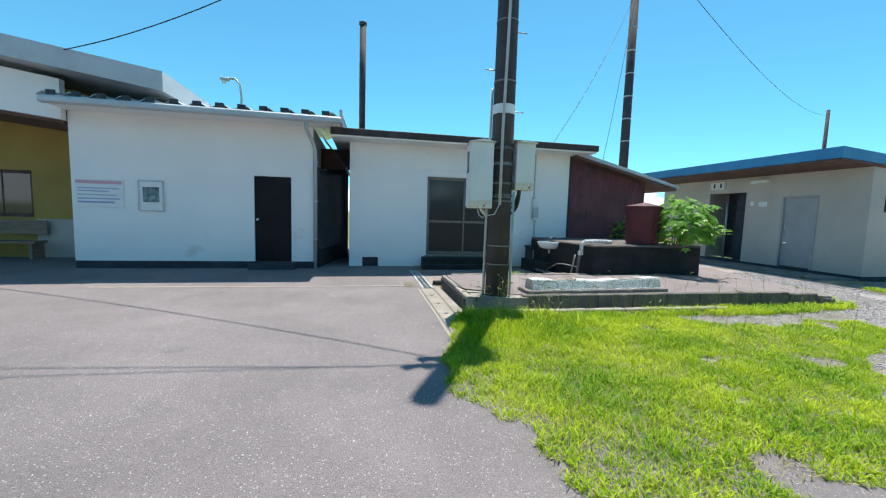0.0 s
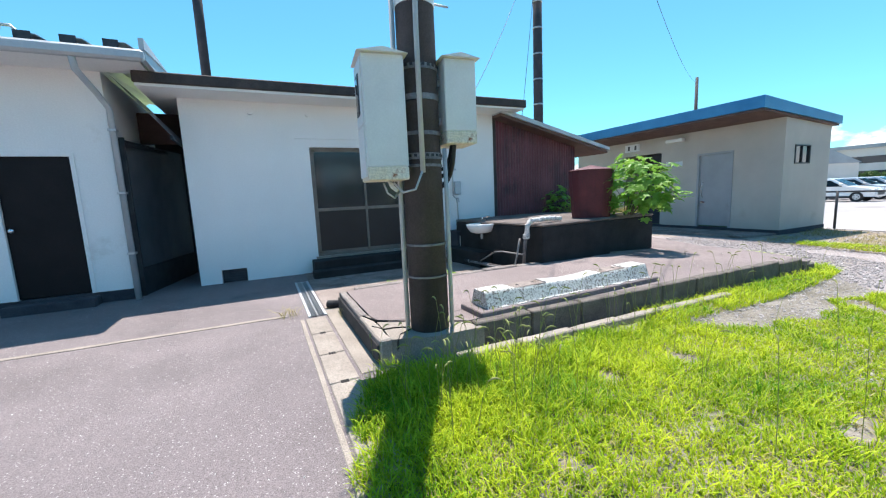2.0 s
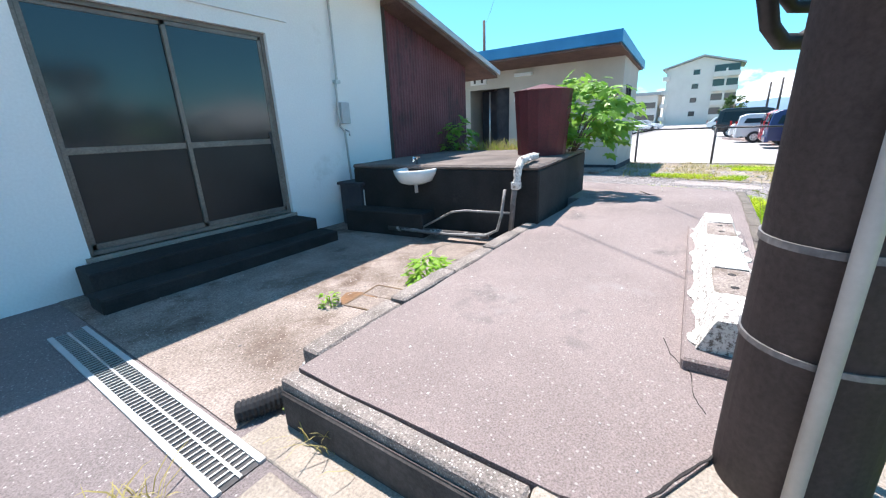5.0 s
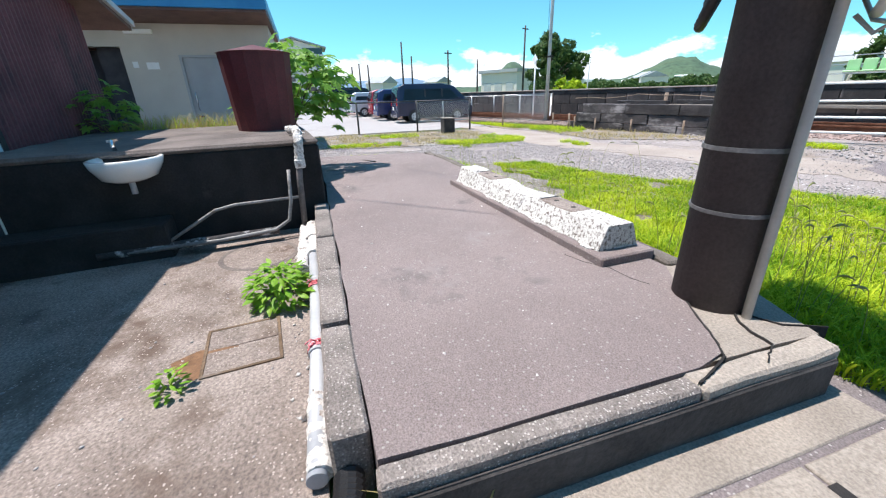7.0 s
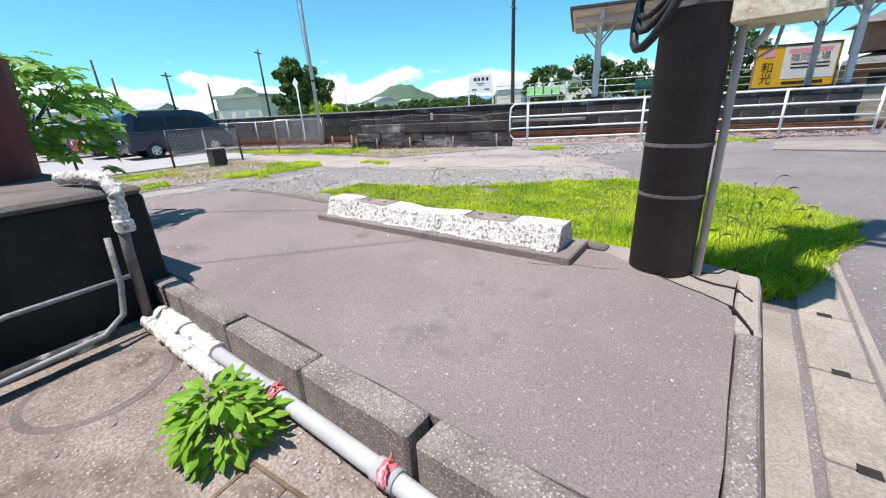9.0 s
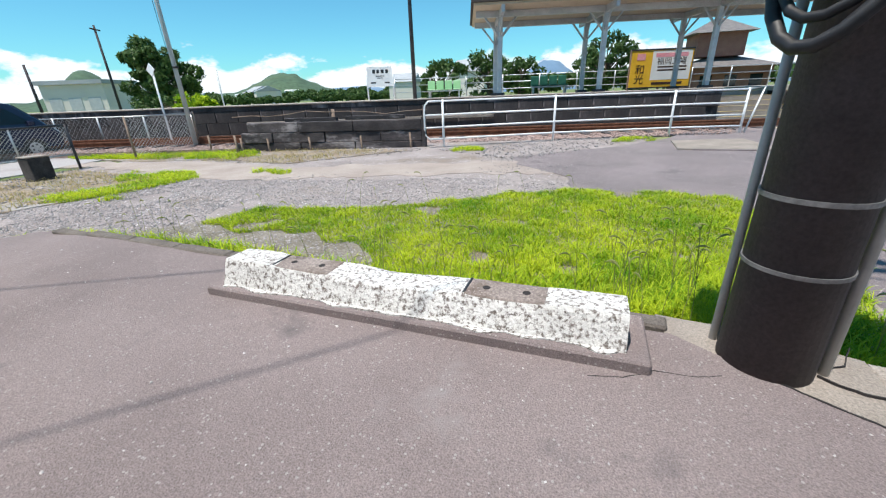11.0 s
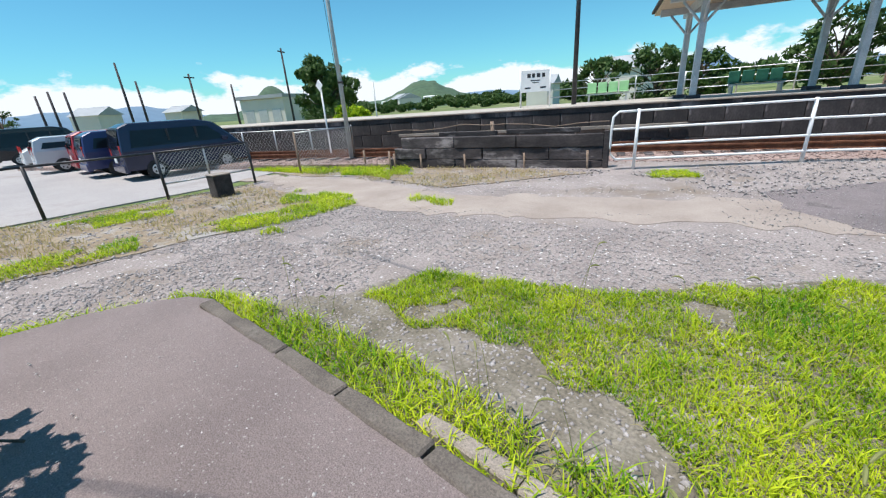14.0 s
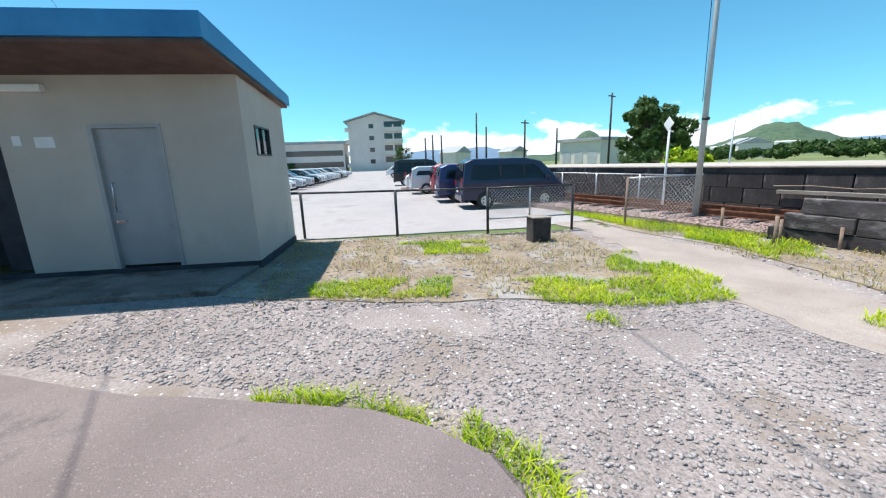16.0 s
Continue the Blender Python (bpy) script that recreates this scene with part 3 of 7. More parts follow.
# ---- drain cover strip ----
drain = thing("drain_cover_row", "row of pale concrete drain lids along the asphalt", "drain", (1.02, 6.95, 0))
for i in range(5):
    y1 = -0.02 - i * 0.6
    b = block(0.02, y1 - 0.585, 0.24, y1, -0.06, 0.016, 80 + i, 0.004, 0.006)
    lid = part("drain_lid", b, CONC, drain)
    part("grip_slot", B((0.1, y1 - 0.62, 0.0, 0.16, y1 - 0.575, 0.0185)), BASIN, lid)
part("edge_strip", block(0.27, -1.75, 0.46, 0.25, -0.06, 0.012, 95, 0.006, 0.006, 8), CONC, drain, "flat concrete strip beside the lids")
part("edge_strip", block(-0.04, -3.0, 0.0, 0.0, -0.06, 0.01, 96, 0.006, 0.004, 12), CONC, drain)
grate = thing("drain_grating", "galvanised steel grating drain running to the wall", "drain", (1.06, 7.0, 0))
part("frame_rail", B((0.02, 0, 0.0, 0.05, 2.2, 0.018)), GREYMETAL, grate, "pale side rail")
part("frame_rail", B((0.2, 0, 0.0, 0.23, 2.2, 0.018)), GREYMETAL, grate, "pale side rail")
part("channel_bed", B((0.05, 0, -0.02, 0.2, 2.2, 0.009)), DARKSTEEL, grate)
bar = B((0.052, 0, 0.006, 0.198, 0.008, 0.016))
bar_me = mesh_of("grate_bar", bar, STEEL)
for i in range(62):
    ob = new("grate_bar", bar_me)
    ob.parent = grate
    ob.matrix_basis = pose(0, 0.03 + i * 0.035, 0)
part("grate_rib", B((0.118, 0, 0.004, 0.132, 2.2, 0.017)), STEEL, grate)
bm = bmesh.new()
prism(bm, ragged([(-4.5, 7.28), (0.85, 7.17), (0.85, 7.24), (-4.5, 7.36)], 0.3, 0.02, 6), 0.004, 0.010)
solid("road_marking", bm, CONC, "faded pale seam across the asphalt", "road marking", kind="structure")


# ---- station outbuilding with corrugated eave (white) ----
def window_pair(parent, x0, z0, x1, z1, y, frame_m, pane_ms, mid_rail=None, depth=0.05):
    """A framed sliding pair facing -y; each pane hangs in the frame."""
    w = 0.045
    xm = (x0 + x1) / 2
    fr = part("window_frame", B((x0 - w, y - depth, z0 - w, x0, y + 0.02, z1 + w), (x1, y - depth, z0 - w, x1 + w, y + 0.02, z1 + w),
                                (x0, y - depth, z1, x1, y + 0.02, z1 + w), (x0, y - depth, z0 - w, x1, y + 0.02, z0), bevel=0.004), frame_m, parent)
    for k, (a, b) in enumerate(((x0, xm + 0.02), (xm - 0.02, x1))):
        yy = y - 0.02 * k
        rail = part("sash", B((a, yy - 0.02, z0, a + 0.04, yy, z1), (b - 0.04, yy - 0.02, z0, b, yy, z1), (a, yy - 0.02, z1 - 0.04, b, yy, z1), (a, yy - 0.02, z0, b, yy, z0 + 0.05),
                              *(((a, yy - 0.022, mid_rail - 0.03, b, yy + 0.001, mid_rail + 0.03),) if mid_rail else ()), bevel=0.003), frame_m, parent)
        if mid_rail:
            part("pane", B((a + 0.04, yy - 0.012, mid_rail + 0.03, b - 0.04, yy - 0.008, z1 - 0.04)), pane_ms[0], rail)
            part("pane", B((a + 0.04, yy - 0.012, z0 + 0.05, b - 0.04, yy - 0.008, mid_rail - 0.03)), pane_ms[1], rail)
        else:
            part("pane", B((a + 0.04, yy - 0.012, z0 + 0.05, b - 0.04, yy - 0.008, z1 - 0.04)), pane_ms[0], rail)
    return fr


def wall_with_holes(x0, x1, z0, z1, holes, y0, y1):
    """A wall along x between y0 and y1, with rectangular openings (x0, z0, x1, z1) cut through."""
    xs = sorted({x0, x1, *[h[0] for h in holes], *[h[2] for h in holes]})
    zs = sorted({z0, z1, *[h[1] for h in holes], *[h[3] for h in holes]})
    b = bmesh.new()
    cells = {(i, j) for i in range(len(xs) - 1) for j in range(len(zs) - 1)
             if not any(h[0] <= (xs[i] + xs[i + 1]) / 2 <= h[2] and h[1] <= (zs[j] + zs[j + 1]) / 2 <= h[3] for h in holes)}

    def q(*p):
        b.faces.new([b.verts.new(c) for c in p])
    for i, j in cells:
        a, c, d, e = xs[i], xs[i + 1], zs[j], zs[j + 1]
        q((a, y0, d), (c, y0, d), (c, y0, e), (a, y0, e))
        q((a, y1, d), (a, y1, e), (c, y1, e), (c, y1, d))
        if (i - 1, j) not in cells:
            q((a, y0, d), (a, y0, e), (a, y1, e), (a, y1, d))
        if (i + 1, j) not in cells:
            q((c, y0, d), (c, y1, d), (c, y1, e), (c, y0, e))
        if (i, j - 1) not in cells:
            q((a, y0, d), (a, y1, d), (c, y1, d), (c, y0, d))
        if (i, j + 1) not in cells:
            q((a, y0, e), (c, y0, e), (c, y1, e), (a, y1, e))
    bmesh.ops.remove_doubles(b, verts=b.verts[:], dist=0.0005)
    return b


def corrugated(x0, x1, y0, y1, z0, z1, pitch, amp, n_len=1, axis="x", thick=0.012):
    """A ribbed sheet: ribs run along y, from height z0 at y0 to z1 at y1."""
    b = bmesh.new()
    n = int((x1 - x0) / pitch) * 4
    lo, hi = [], []
    for i in range(n + 1):
        x = x0 + (x1 - x0) * i / n
        h = amp if i % 4 in (1, 2) else 0.0
        lo.append((b.verts.new((x, y0, z0 + h)), b.verts.new((x, y1, z1 + h))))
        hi.append((b.verts.new((x, y0, z0 + h + thick)), b.verts.new((x, y1, z1 + h + thick))))
    for s in (lo, hi):
        for p, q in zip(s, s[1:]):
            b.faces.new((p[0], q[0], q[1], p[1]))
    for i in range(n):
        b.faces.new((lo[i][0], hi[i][0], hi[i + 1][0], lo[i + 1][0]))
        b.faces.new((lo[i][1], lo[i + 1][1], hi[i + 1][1], hi[i][1]))
    b.faces.new((lo[0][0], lo[0][1], hi[0][1], hi[0][0]))
    b.faces.new((lo[-1][0], hi[-1][0], hi[-1][1], lo[-1][1]))
    return b


out = thing("outbuilding", "white plastered outbuilding with a ribbed metal roof", "building", (-6.1, 9.58, 0))
W1 = 4.9
wall1 = part("wall", wall_with_holes(0, W1, 0.17, 3.33, [(3.58, 0.17, 4.43, 2.17)], 0, 0.15), PLASTER, out)
part("plinth", B((0, 0.012, -0.1, W1, 0.15, 0.17)), PLINTH, out, "dark base course")
for w in ((0, 0.15, -0.1, 0.12, 5, 3.33), (W1 - 0.12, 0.15, -0.1, W1, 5, 3.33), (0.12, 4.9, -0.1, W1 - 0.12, 5, 3.33)):
    part("wall", B(w), PLASTER, out)
rf = part("roof", corrugated(-0.05, W1 + 0.72, -0.72, 5.2, 3.44, 3.95, 0.42, 0.075), ZINC, out, "ribbed bright metal roofing")
part("gutter", B((0.05, -0.86, 3.28, W1 + 0.7, -0.73, 3.42), bevel=0.03), GREYMETAL, out, "grey eave gutter")
part("soffit", B((0.0, -0.7, 3.33, W1 + 0.6, 0.0, 3.36)), PLASTER, out)
part("barge_board", B((W1 + 0.64, -0.72, 3.33, W1 + 0.7, 2.6, 3.6)), GREYMETAL, out)
for i in range(13):
    part("rib_closer", B((0.13 + i * 0.42, -0.735, 3.455, 0.29 + i * 0.42, -0.722, 3.545)), DARKSTEEL, rf)
dp = part("downpipe", T(([(W1 - 0.05, -0.78, 3.3), (W1 - 0.05, -0.72, 3.15), (W1 + 0.02, -0.3, 2.95), (W1 + 0.06, -0.06, 2.8), (W1 + 0.06, -0.06, 0.0)], 0.04, 10)), GREYMETAL, out, "grey rain downpipe")
for z in (0.7, 1.6, 2.5):
    part("pipe_clip", B((W1 + 0.01, -0.11, z, W1 + 0.11, 0.01, z + 0.03)), STEEL, dp)
dr = part("door", B((3.6, 0.03, 0.18, 4.41, 0.07, 2.15), bevel=0.006), DOORBROWN, out, "dark brown flush door, shut")
part("door_frame", B((3.55, -0.015, 0.17, 3.6, 0.1, 2.2), (4.41, -0.015, 0.17, 4.46, 0.1, 2.2), (3.6, -0.015, 2.15, 4.41, 0.1, 2.2)), PLASTER, out)
bm = bmesh.new()
bmesh.ops.create_uvsphere(bm, u_segments=12, v_segments=8, radius=0.035, matrix=Matrix.Translation((3.68, -0.03, 1.15)))
box(bm, 3.665, -0.02, 1.12, 3.695, 0.03, 1.18)
part("door_knob", bm, CHROME, dr, "round chrome knob")
part("doorstep", B((3.5, -0.25, -0.05, 4.5, 0.0, 0.13), bevel=0.01), PLINTH, out)

notice = solid("notice", B((-6.03, 9.555, 1.33, -5.13, 9.575, 1.93), bevel=0.003), WHITEPAINT, "faded white notice sheet with a pink heading", "notice")
for k, (z, h, c0, c1, mcol) in enumerate(((1.83, 0.07, -6.01, -5.15, (0.62, 0.36, 0.42)), (1.72, 0.03, -5.98, -5.2, (0.4, 0.45, 0.6)), (1.66, 0.03, -5.98, -5.4, (0.4, 0.45, 0.6)),
                                        (1.58, 0.03, -5.98, -5.25, (0.45, 0.5, 0.62)), (1.5, 0.03, -5.98, -5.2, (0.35, 0.42, 0.6)), (1.42, 0.04, -5.98, -5.3, (0.3, 0.36, 0.55)))):
    p = part("text_bar", B((c0, 9.551, z, c1, 9.554, z + h)), mat("faded_print", mcol, mcol, 3, 0.8, bump=0), notice)
pf = thing("poster_frame", "framed poster with a dark landscape photograph", "poster", (-4.85, 9.575, 1.27))
part("frame", B((0, -0.03, 0, 0.5, 0, 0.03), (0, -0.03, 0.65, 0.5, 0, 0.68), (0, -0.03, 0.03, 0.03, 0, 0.65), (0.47, -0.03, 0.03, 0.5, 0, 0.65), bevel=0.004), STEEL, pf)
part("sheet", B((0.03, -0.012, 0.03, 0.47, -0.002, 0.65)), WHITEPAINT, pf)
part("photo", B((0.09, -0.016, 0.2, 0.41, -0.013, 0.53)), mat("dark_photo", (0.03, 0.06, 0.07), (0.25, 0.33, 0.36), 9, 0.4, bump=0, grain=0.3), pf)

# gap between the two buildings
awn = thing("awning", "pale sloping sheet-metal awning over the passage", "awning", (-1.1, 9.85, 0))
bm = bmesh.new()
vs = [bm.verts.new(p) for p in ((0, -0.25, 3.3), (0.62, -0.2, 2.5), (0.66, 1.7, 2.5), (0, 1.7, 3.3))]
f = bm.faces.new(vs)
bmesh.ops.solidify(bm, geom=[f], thickness=0.02)
part("awning_sheet", bm, PALESHEET, awn)
part("fascia", B((0.62, -0.2, 2.42, 0.66, 1.7, 2.48)), DARKSTEEL, awn)
pan = thing("screen_panel", "dull reflective sheet-metal screen in the passage", "panel", (-1.13, 9.78, 0), -13)
part("panel_sheet", B((0, 0, 0.45, 0.03, 2.0, 2.42)), DULLSHEET, pan)
part("panel_frame", B((-0.02, -0.03, 0.0, 0.05, 0.0, 2.45), (-0.02, 2.0, 0.0, 0.05, 2.03, 2.45), (0, 0, 0.0, 0.03, 2.0, 0.45)), DARKSTEEL, pan)
# Added wall: hides the sky behind, its dark colour standing in for passage shade.
solid("partition", B((-1.12, 11.9, 0, -0.5, 12.0, 3.1)), PLINTH, "added dark wall that closes off the passage", "partition")
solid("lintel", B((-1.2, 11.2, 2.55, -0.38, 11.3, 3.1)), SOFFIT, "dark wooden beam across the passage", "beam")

# ---- flat-roofed white house ----
fl = thing("flat_roofed_building", "white plastered single-storey building with a flat roof", "building", (-0.38, 10.01, 0))
X2 = 6.0
part("wall", wall_with_holes(0, X2, 0.0, 3.13, [(1.98, 0.31, 4.02, 2.37), (0.33, 0.0, 0.73, 0.24)], 0, 0.16), PLASTER, fl)
for w in ((0, 0.16, 0, 0.14, 5, 3.13), (X2 - 0.14, 0.16, 0, X2, 5, 3.13), (0.14, 4.86, 0, X2 - 0.14, 5, 3.13)):
    part("wall", B(w), PLASTER, fl)
part("plinth", B((0, 0.01, -0.12, X2, 0.16, 0.0)), PLINTH, fl)
part("soffit", B((-0.4, -0.62, 3.13, X2 + 0.42, 5.2, 3.17)), PLASTER, fl, "white soffit")
part("roof", B((-0.42, -0.66, 3.17, X2 + 0.46, 5.3, 3.33), bevel=0.015), FASCIA, fl, "dark flat roof edge")
part("room_floor", B((0.14, 0.16, 0.2, X2 - 0.14, 4.86, 0.3)), PLINTH, fl)
vent = part("vent_grille", B((0.34, 0.05, 0.01, 0.72, 0.08, 0.23)), DARKSTEEL, fl, "dark floor vent grille")
for i in range(5):
    part("vent_slat", B((0.34, 0.035, 0.03 + i * 0.042, 0.72, 0.05, 0.045 + i * 0.042)), PLINTH, vent)
sdoor = part("sliding_door", B((1.94, -0.02, 0.27, 4.06, 0.12, 0.31)), CONC, fl, "bronze aluminium sliding doors with frosted panes")
window_pair(sdoor, 2.02, 0.35, 3.98, 2.33, 0.1, ALUBRONZE, (UPPERGLASS, FROSTED), 1.2)
part("pull", B((3.9, 0.055, 1.05, 3.93, 0.075, 1.3)), DARKSTEEL, sdoor)
part("lintel_drip", B((1.75, -0.03, 2.52, 4.3, 0.0, 2.55)), PLASTER, fl)
for x in (1.05, 2.0, 2.95, 3.7):
    cap = bmesh.new()
    tube(cap, [(x, 0.0, 2.95), (x, -0.06, 2.95)], 0.045, 10)
    part("vent_cap", cap, PLASTER, fl, "small round vent cap")
part("blue_blind", B((3.02, 0.2, 1.22, 3.98, 0.215, 2.3)), mat("blue_blind", (0.06, 0.16, 0.3), (0.08, 0.2, 0.36), 2, 0.7, bump=0.1), fl)
step = thing("entrance_step", "black weathered concrete double step below the sliding doors", "step", (1.42, 9.3, 0))
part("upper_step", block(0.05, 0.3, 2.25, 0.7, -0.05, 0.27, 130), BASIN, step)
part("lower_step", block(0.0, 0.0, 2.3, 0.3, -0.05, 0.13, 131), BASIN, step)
flue = thing("flue_pipe", "tall black flue pipe above the flat roof", "flue", (-0.12, 12.45, 3.33))
part("pipe", T(([(0, 0, 0), (0, 0, 3.72)], 0.095, 14)), POLEDARK, flue)
part("cap", T(([(0, 0, 3.7), (0, 0, 3.78)], 0.115, 14)), POLEDARK, flue)

# red lean-to
shed = thing("lean_to_shed", "rusty red corrugated iron lean-to beside the white building", "shed", (5.64, 10.03, 0))
b = corrugated(0, 2.45, 0, 3.0, 0, 0, 0.076, 0.018)
bmesh.ops.transform(b, matrix=Matrix(((1, 0, 0, 0), (0, 0, 1, 0), (0, 1, 0, 0), (0, 0, 0, 1))), verts=b.verts[:])
for v in b.verts:
    if v.co.z > 1.5:
        v.co.z = 3.06 - 0.24 * v.co.x
part("wall", b, RUSTRED, shed, "rusty red corrugated wall sheet")
part("wall", B((2.43, 0.04, 0, 2.46, 3.8, 2.45)), RUSTRED, shed)
part("wall", B((0.0, 3.75, 0, 2.43, 3.8, 2.5)), RUSTRED, shed)
part("corner_post", B((-0.02, -0.03, 0, 0.05, 0.03, 3.05)), FASCIA, shed)
bm = bmesh.new()
poly_side(bm, [(-0.02, 3.1), (3.25, 2.32), (3.25, 2.4), (-0.02, 3.2)], -0.4, 4.0)
part("roof", bm, GREYMETAL, shed, "pale sheet-metal lean-to roof")
bm = bmesh.new()
poly_side(bm, [(-0.02, 3.04), (3.2, 2.26), (3.2, 2.32), (-0.02, 3.1)], -0.36, 3.9)
part("roof_batten", bm, SOFFIT, shed)

# ---- blue-roofed toilet block ----
tb = thing("toilet_block", "cream plastered toilet block with a sloping blue metal roof", "building", (13.4, 7.96, 0))
YL = 7.4
rot = Matrix(((0, 1, 0, 0), (1, 0, 0, 0), (0, 0, 1, 0), (0, 0, 0, 1)))


def along_y(b):
    bmesh.ops.transform(b, matrix=rot, verts=b.verts[:])
    return b


part("wall", along_y(wall_with_holes(0.0, YL, 0.02, 3.02, [(1.24, 0.02, 2.24, 2.29), (3.5, 0.02, 5.0, 2.5)], 0, 0.14)), CREAM, tb)
b = wall_with_holes(0.14, 2.45, 0.02, 3.0, [(0.55, 1.83, 1.3, 2.28)], 0, 0.14)
part("wall", b, CREAM, tb)
for w in ((2.31, 0.14, 0.02, 2.45, YL, 2.85), (0.14, YL - 0.14, 0.02, 2.31, YL, 2.9), (0.14, 3.1, 0.02, 2.3, 3.2, 2.8), (0.14, 5.2, 0.02, 2.3, 5.3, 2.8)):
    part("wall", B(w), CREAM, tb)
part("plinth", B((-0.015, -0.015, -0.22, 0.14, YL, 0.02), (0.14, -0.015, -0.22, 2.46, 0.1, 0.02)), PLINTH, tb, "dark base course")
bm = bmesh.new()
poly_side(bm, [(-1.36, 3.16), (2.68, 2.91), (2.68, 3.13), (-1.36, 3.45)], -0.14, YL + 0.3)
part("roof", bm, BLUE, tb, "blue painted metal roof with deep fascia")
bm = bmesh.new()
poly_side(bm, [(-1.31, 3.1), (2.6, 2.86), (2.6, 2.905), (-1.31, 3.152)], -0.1, YL + 0.2)
part("soffit", bm, SOFFIT, tb, "brown boarded soffit")
td = part("door", B((0.05, 1.28, 0.06, 0.09, 2.2, 2.25), bevel=0.005), DOORGREY, tb, "grey steel door, shut")
part("door_frame", B((-0.02, 1.22, 0.02, 0.1, 1.28, 2.31), (-0.02, 2.2, 0.02, 0.1, 2.26, 2.31), (-0.02, 1.28, 2.25, 0.1, 2.2, 2.31)), DOORGREY, tb)
part("handle", T(([(0.05, 2.08, 0.95), (-0.02, 2.08, 0.97), (-0.02, 2.08, 1.4), (0.05, 2.08, 1.42)], 0.012, 8)), CHROME, td)
part("lever", B((-0.01, 2.0, 0.78, 0.05, 2.13, 0.82)), CHROME, td)
tw = part("window", B((0.55, -0.02, 1.8, 1.3, 0.02, 1.83), (0.55, -0.02, 2.28, 1.3, 0.02, 2.31), (0.52, -0.02, 1.8, 0.56, 0.02, 2.31), (1.29, -0.02, 1.8, 1.33, 0.02, 2.31), (0.9, -0.01, 1.83, 0.93, 0.02, 2.28)), DARKSTEEL, tb, "small dark two-pane window")
part("pane", B((0.56, 0.02, 1.83, 0.9, 0.025, 2.28)), GLASSDARK, tw)
part("pane", B((0.93, 0.02, 1.83, 1.29, 0.025, 2.28)), GLASSDARK, tw)
part("entrance_screen", B((0.3, 3.5, 0.02, 0.34, 4.1, 2.5), (0.9, 3.5, 0.02, 0.95, 5.0, 2.5)), PLINTH, tb, "dark screen in the open entrance")
part("entrance_post", T(([(0.05, 4.25, 0.02), (0.05, 4.25, 2.4)], 0.03, 8)), STEEL, tb)
sg = part("sign_plate", B((-0.06, 4.35, 2.66, 0.0, 4.95, 2.92)), WHITEPAINT, tb, "white toilet sign with two dark figures as plain bars")
part("symbol", B((-0.064, 4.46, 2.71, -0.061, 4.54, 2.87)), DARKSTEEL, sg)
part("symbol", B((-0.064, 4.74, 2.71, -0.061, 4.82, 2.87)), DARKSTEEL, sg)
part("wall_plate", B((-0.012, 2.75, 1.98, 0.0, 3.02, 2.14)), WHITEPAINT, tb)
part("wall_plate", B((-0.012, 3.2, 2.02, 0.0, 3.32, 2.16)), WHITEPAINT, tb)
part("wall_lamp", B((-0.12, 2.7, 2.78, 0.0, 3.3, 2.88), bevel=0.01), WHITEPAINT, tb, "white fluorescent lamp housing")
sheet("pavement", [(11.9, 8.1), (13.39, 8.0), (13.39, 15.5), (11.9, 15.5)], YARD, 0.06, "concrete apron before the toilet block", "pavement", drop=0.2)

# ---- gabled station building behind the outbuilding ----
st = thing("station_building", "ochre plastered station building with a wide grey gable", "building", (-7.3, 11.5, 0))
part("wall", wall_with_holes(-8, 0.9, 0, 4.2, [(-2.2, 1.02, -0.86, 2.18)], 0, 0.2), YELLOW, st)
part("wainscot", B((-8, -0.02, 0.0, -2.25, 0.0, 0.98), (-0.8, -0.02, 0.0, 0.9, 0.0, 0.98)), CREAM, st)
window_pair(st, -2.16, 1.06, -0.9, 2.14, 0.1, SOFFIT, (GLASSDARK,), None)
part("wall", B((-8, 0.2, 0, -7.8, 7, 4.2)), YELLOW, st)
part("wall", B((0.7, 0.2, 0, 0.9, 7, 4.2)), YELLOW, st)
bm = bmesh.new()
poly_side(bm, [(-9.0, 5.62), (3.3, 3.7), (3.3, 4.08), (-9.0, 6.06)], -2.6, 4.0)
part("roof", bm, GREYMETAL, st, "wide grey gable roof with a deep fascia")
bm = bmesh.new()
poly_side(bm, [(-9.0, 4.3), (1.2, 3.1), (1.2, 3.9), (-9.0, 5.5)], -2.1, -1.95)
part("gable_board", bm, PLASTER, st, "white gable boarding under the fascia")
bm = bmesh.new()
poly_side(bm, [(-9.0, 4.2), (1.15, 3.05), (1.15, 3.1), (-9.0, 4.28)], -1.95, 0.0)
part("porch_ceiling", bm, SOFFIT, st, "dark boarded porch ceiling")
bench0 = thing("bench", "dark wooden bench against the ochre wall", "bench", (-8.9, 10.95, 0))
part("seat", B((-0.6, 0, 0.4, 1.1, 0.4, 0.45)), WOODRAW, bench0)
part("backrest", B((-0.6, 0.4, 0.6, 1.1, 0.44, 0.95)), WOODRAW, bench0)
for x in (-0.5, 0.95):
    part("leg", B((x, 0.03, 0.0, x + 0.07, 0.4, 0.4)), WOODRAW, bench0)


# ---- utility pole with its boxes ----
pole = thing("utility_pole", "dark weathered concrete utility pole with steel bands and conduits", "pole", (1.96, 5.37, 0))
part("shaft", T(([(0, 0, -0.15), (0, 0, 4.0), (0, 0, 8.9)], 0.172, 28, 0.125)), POLECONC, pole)


def pr(z):
    return 0.172 - 0.047 * (z + 0.15) / 9.05


